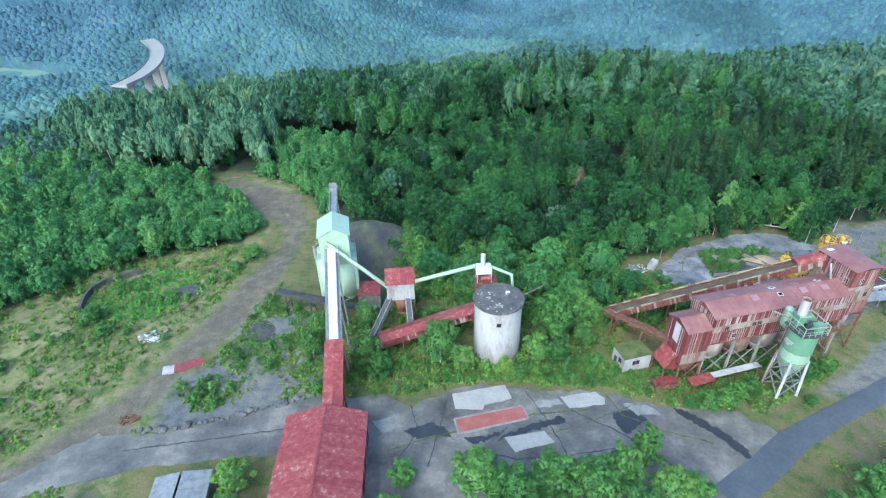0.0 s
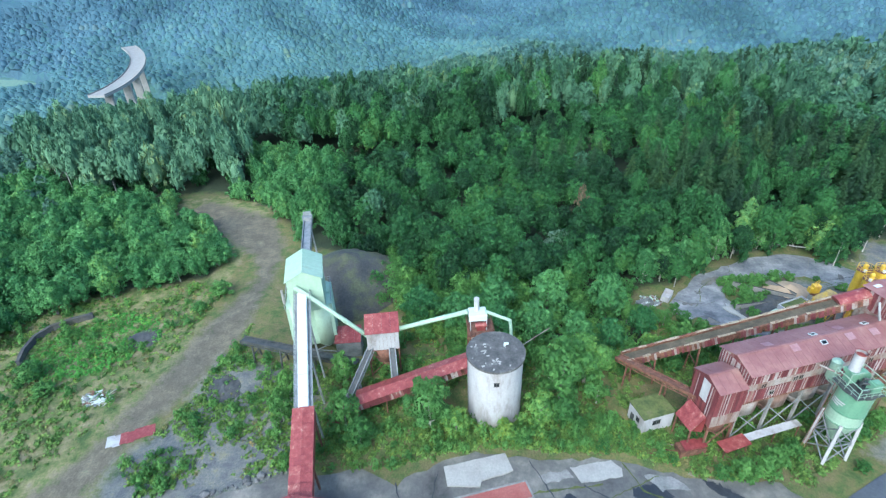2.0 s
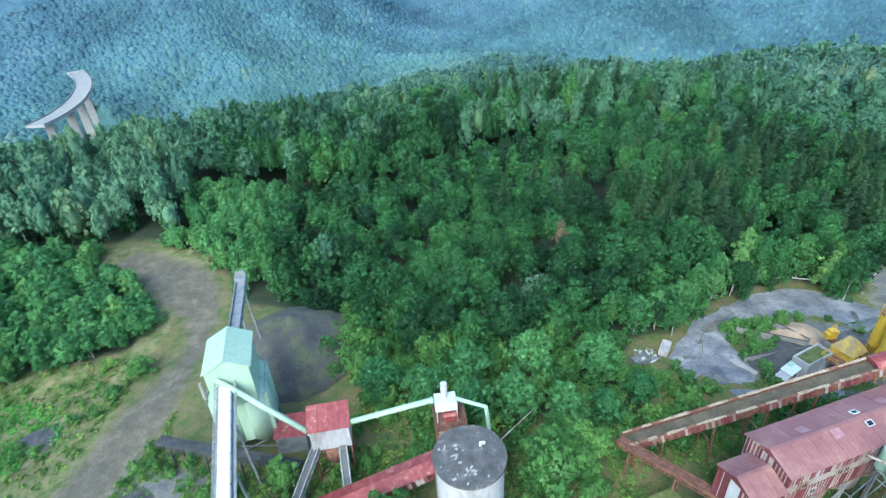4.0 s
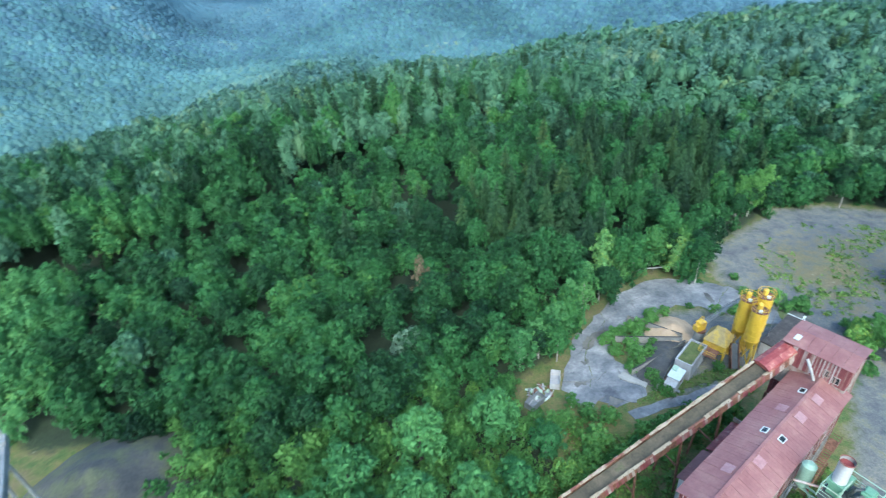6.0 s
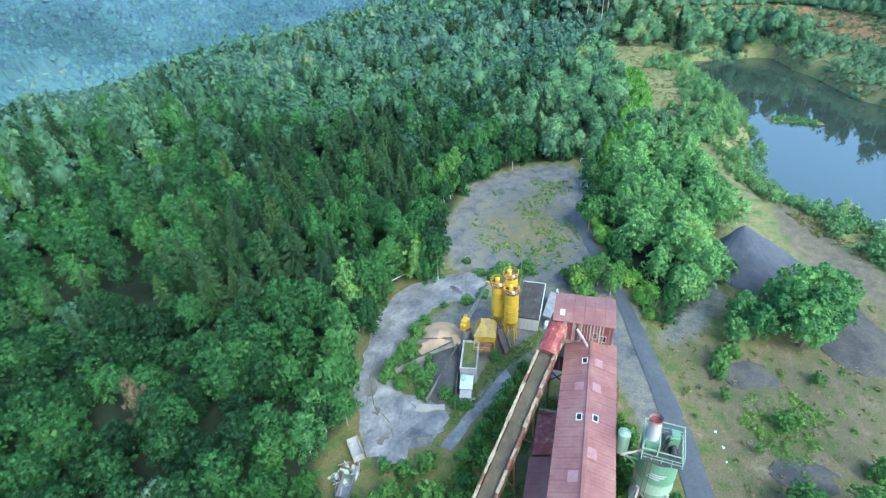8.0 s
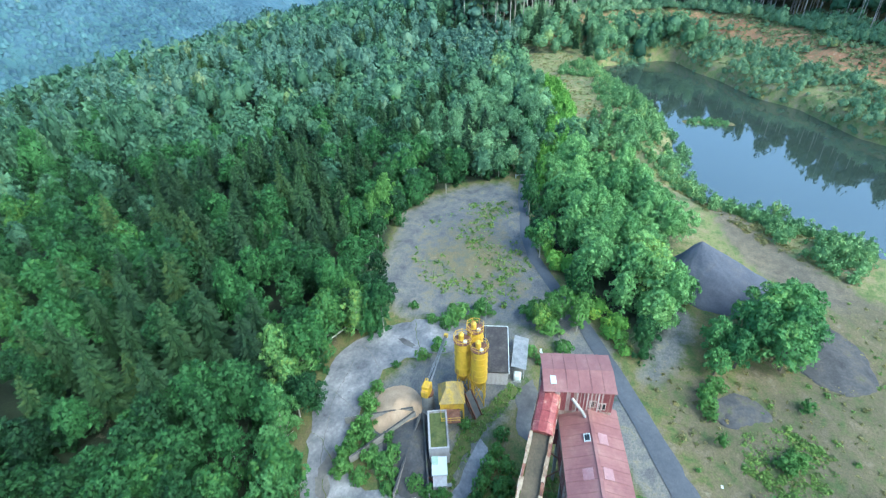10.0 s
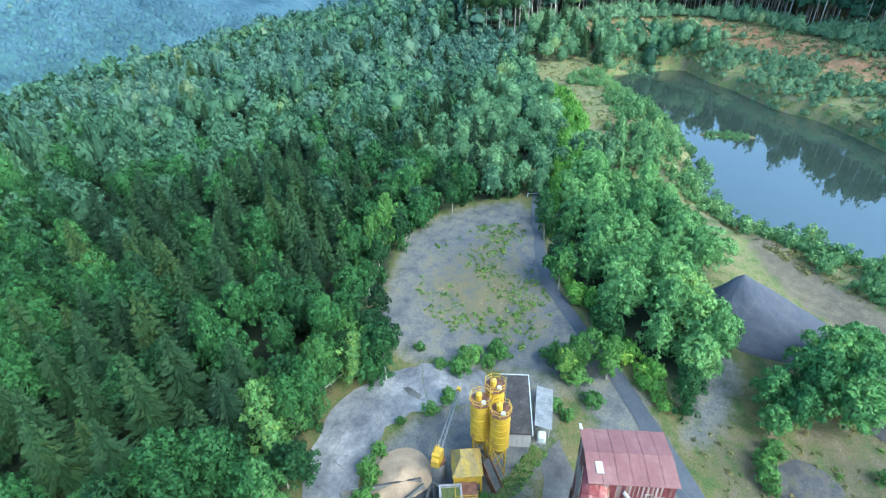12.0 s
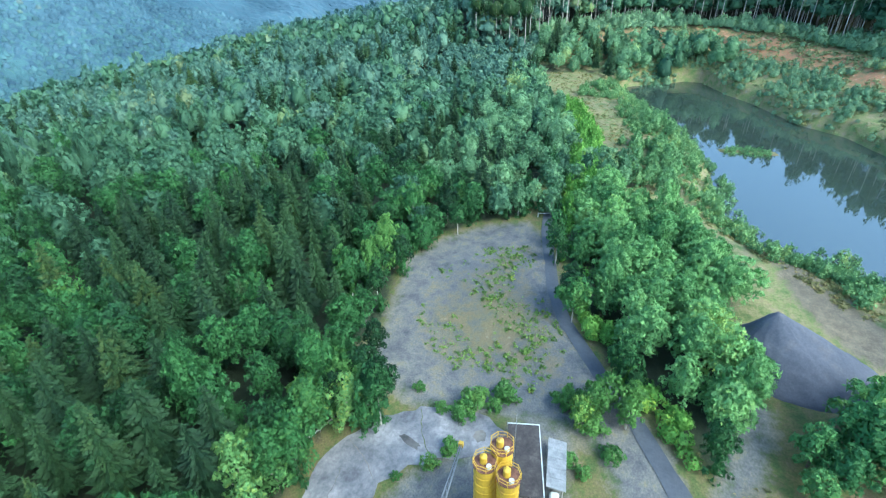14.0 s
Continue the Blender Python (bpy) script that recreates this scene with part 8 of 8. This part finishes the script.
sprinkle("basin_plants", [(BASIN, 1.0)], 700, 0.4, 0.9, BRIGHT, "bright green low plants filling the old basin", "weeds", (), WEED, 0.8, -0.9)
sprinkle("weeds", [(LEFT, 0.34), (MIDDLE, 0.36), (HOLLOW, 0.12), (EAST, 0.22), (ASIDE, 0.01)], 8200, 0.35, 1.0, WEEDS, "weeds and tall grass tufts on waste ground", "weeds", (TRACK,), WEED)
sprinkle("dry_grass", [(LEFT, 0.4), (MIDDLE, 0.12), (ASIDE, 0.16), (EAST, 0.08)], 2600, 0.3, 0.75, STRAW, "dry yellowish grass tufts on waste ground", "grass", (TRACK,), WEED, 0.6, -0.35)
sprinkle("lakeside_shrubs", [(SLOPE, 1.0)], 900, 0.7, 2.2, LAKESIDE, "pale green scrub on the lake bank", "shrubs", (), SPRIGS, 1.2)
sprinkle("roadside_scrub", [([(102.1, 75.1), (112.5, 81.4), (121.6, 89.4), (133.5, 97), (159.8, 105.9), (202.1, 111.2), (199.7, 116.2), (159.7, 109.6), (132.7, 100.6), (118.9, 93.2), (109.8, 85.3), (100.5, 78.1)], 1.0)], 420, 0.8, 2.0, HEDGING, "bright green scrub edging the forest road", "shrubs", (), SHRUBS, 1.2)
sprinkle("yard_weeds", [(YARD_MIDDLE, 1.0)], 620, 0.25, 0.8, WEEDS, "yellow-green weeds in patches on the gravel yard", "weeds", (), WEED, 0.8, 0.12)
BANKWOOD = [(190, 93), (203, 101), (245, 100), (262, 97), (240, 82), (205, 74), (178, 68), (172, 82)]
x, y = jitter_grid(165, 270, 62, 115, 5.4)
ok = (reach(x, y, BANKWOOD) < 0) & (patches(x, y, 0.05, 4.0) > 0.0)
x, y = x[ok], y[ok]
s = R.uniform(1.6, 3.0, len(x))
scatter("bank_trees", SPRAY, x, y, height(x, y) + 0.3, s, s * 1.1, R.rand(len(x)), LAKESIDE, "pale green alders on the lake bank")
sprinkle("lakeside_shrubs", [([(138, 34), (168, 22), (184, 42), (194, 66), (176, 70), (166, 60), (150, 48)], 1.0)], 300, 0.9, 2.5, LAKESIDE, "pale green scrub on the lake shore", "shrubs", (BANK,), SPRIGS, 1.2)
HEDGE = [(165, 108), (205, 112), (240, 119), (262, 128), (264, 121), (240, 111), (207, 104), (180, 101)]
sprinkle("roadside_scrub", [(HEDGE, 1.0)], 520, 1.4, 2.8, HEDGING, "bright green hedge of young trees along the forest road", "shrubs", (), SPRIGS, 1.5, -0.5)
x, y = jitter_grid(-22, 52, 88, 140, 3.7)
ok = (reach(x, y, HOLLOW) < 4.5) & (np.hypot(x - 46, y - 111) > 5.5) & (patches(x, y, 0.06, 6.0) > -0.2)
x, y = x[ok], y[ok]
s = R.uniform(1.6, 3.2, len(x))
scatter("thicket", SPRAY, x, y, height(x, y) - 0.4, s, s * 1.05, R.rand(len(x)), SHRUB, "bright green thicket below the forest edge", "shrubs")
# far shore: scrub on the quarry slopes and a tall bare-stemmed wood above
x, y = jitter_grid(165, 400, -70, 160, 2.5)
d = reach(x, y, LAKE)
far_side = ((x - 176) * 0.397 - (y - 17) * 0.918 > 8) | (x > 330)
ok = far_side & (d > 0) & (d < 66) & (patches(x, y, 0.045, 9.0) + R.uniform(-0.25, 0.25, len(x)) > np.where((d > 24) & (d < 48), 0.26, -0.3))
x, y = x[ok], y[ok]
s = R.triangular(0.5, 0.9, 2.4, len(x)) * np.where(d[ok] > 48, 1.6, 1.0)
scatter("quarry_scrub", SCRUB, x, y, height(x, y) - 0.3, s, s * R.uniform(0.8, 1.9, len(x)), R.rand(len(x)), HAZY_SCRUB, "scrub on the red quarry slope above the lake", "shrubs")
x, y = jitter_grid(165, 480, -160, 220, 7.6)
d = reach(x, y, LAKE)
far_side = ((x - 176) * 0.397 - (y - 17) * 0.918 > 8) | (x > 330)
ok = far_side & (d > 56) & (d < 150) & (y < 190)
x, y = x[ok], y[ok]
h = R.uniform(27, 37, len(x))
scatter("tall_wood_stems", [stem(0.26, 0.85)], x, y, height(x, y), np.full(len(x), 1.0), h, R.rand(len(x)), PALE_BARK, "tall bare pale stems of an old wood", "tree stems")
TOPS = [crown(70 + i, 6, 84, 0.205, 0.8, ICO0) for i in range(5)]
scatter("tall_wood_crowns", TOPS, x, y, height(x, y) + h * 0.6, R.uniform(3.6, 5.6, len(x)), h * 0.26, R.rand(len(x)), NEEDLE, "dark high crowns of an old wood", "trees")
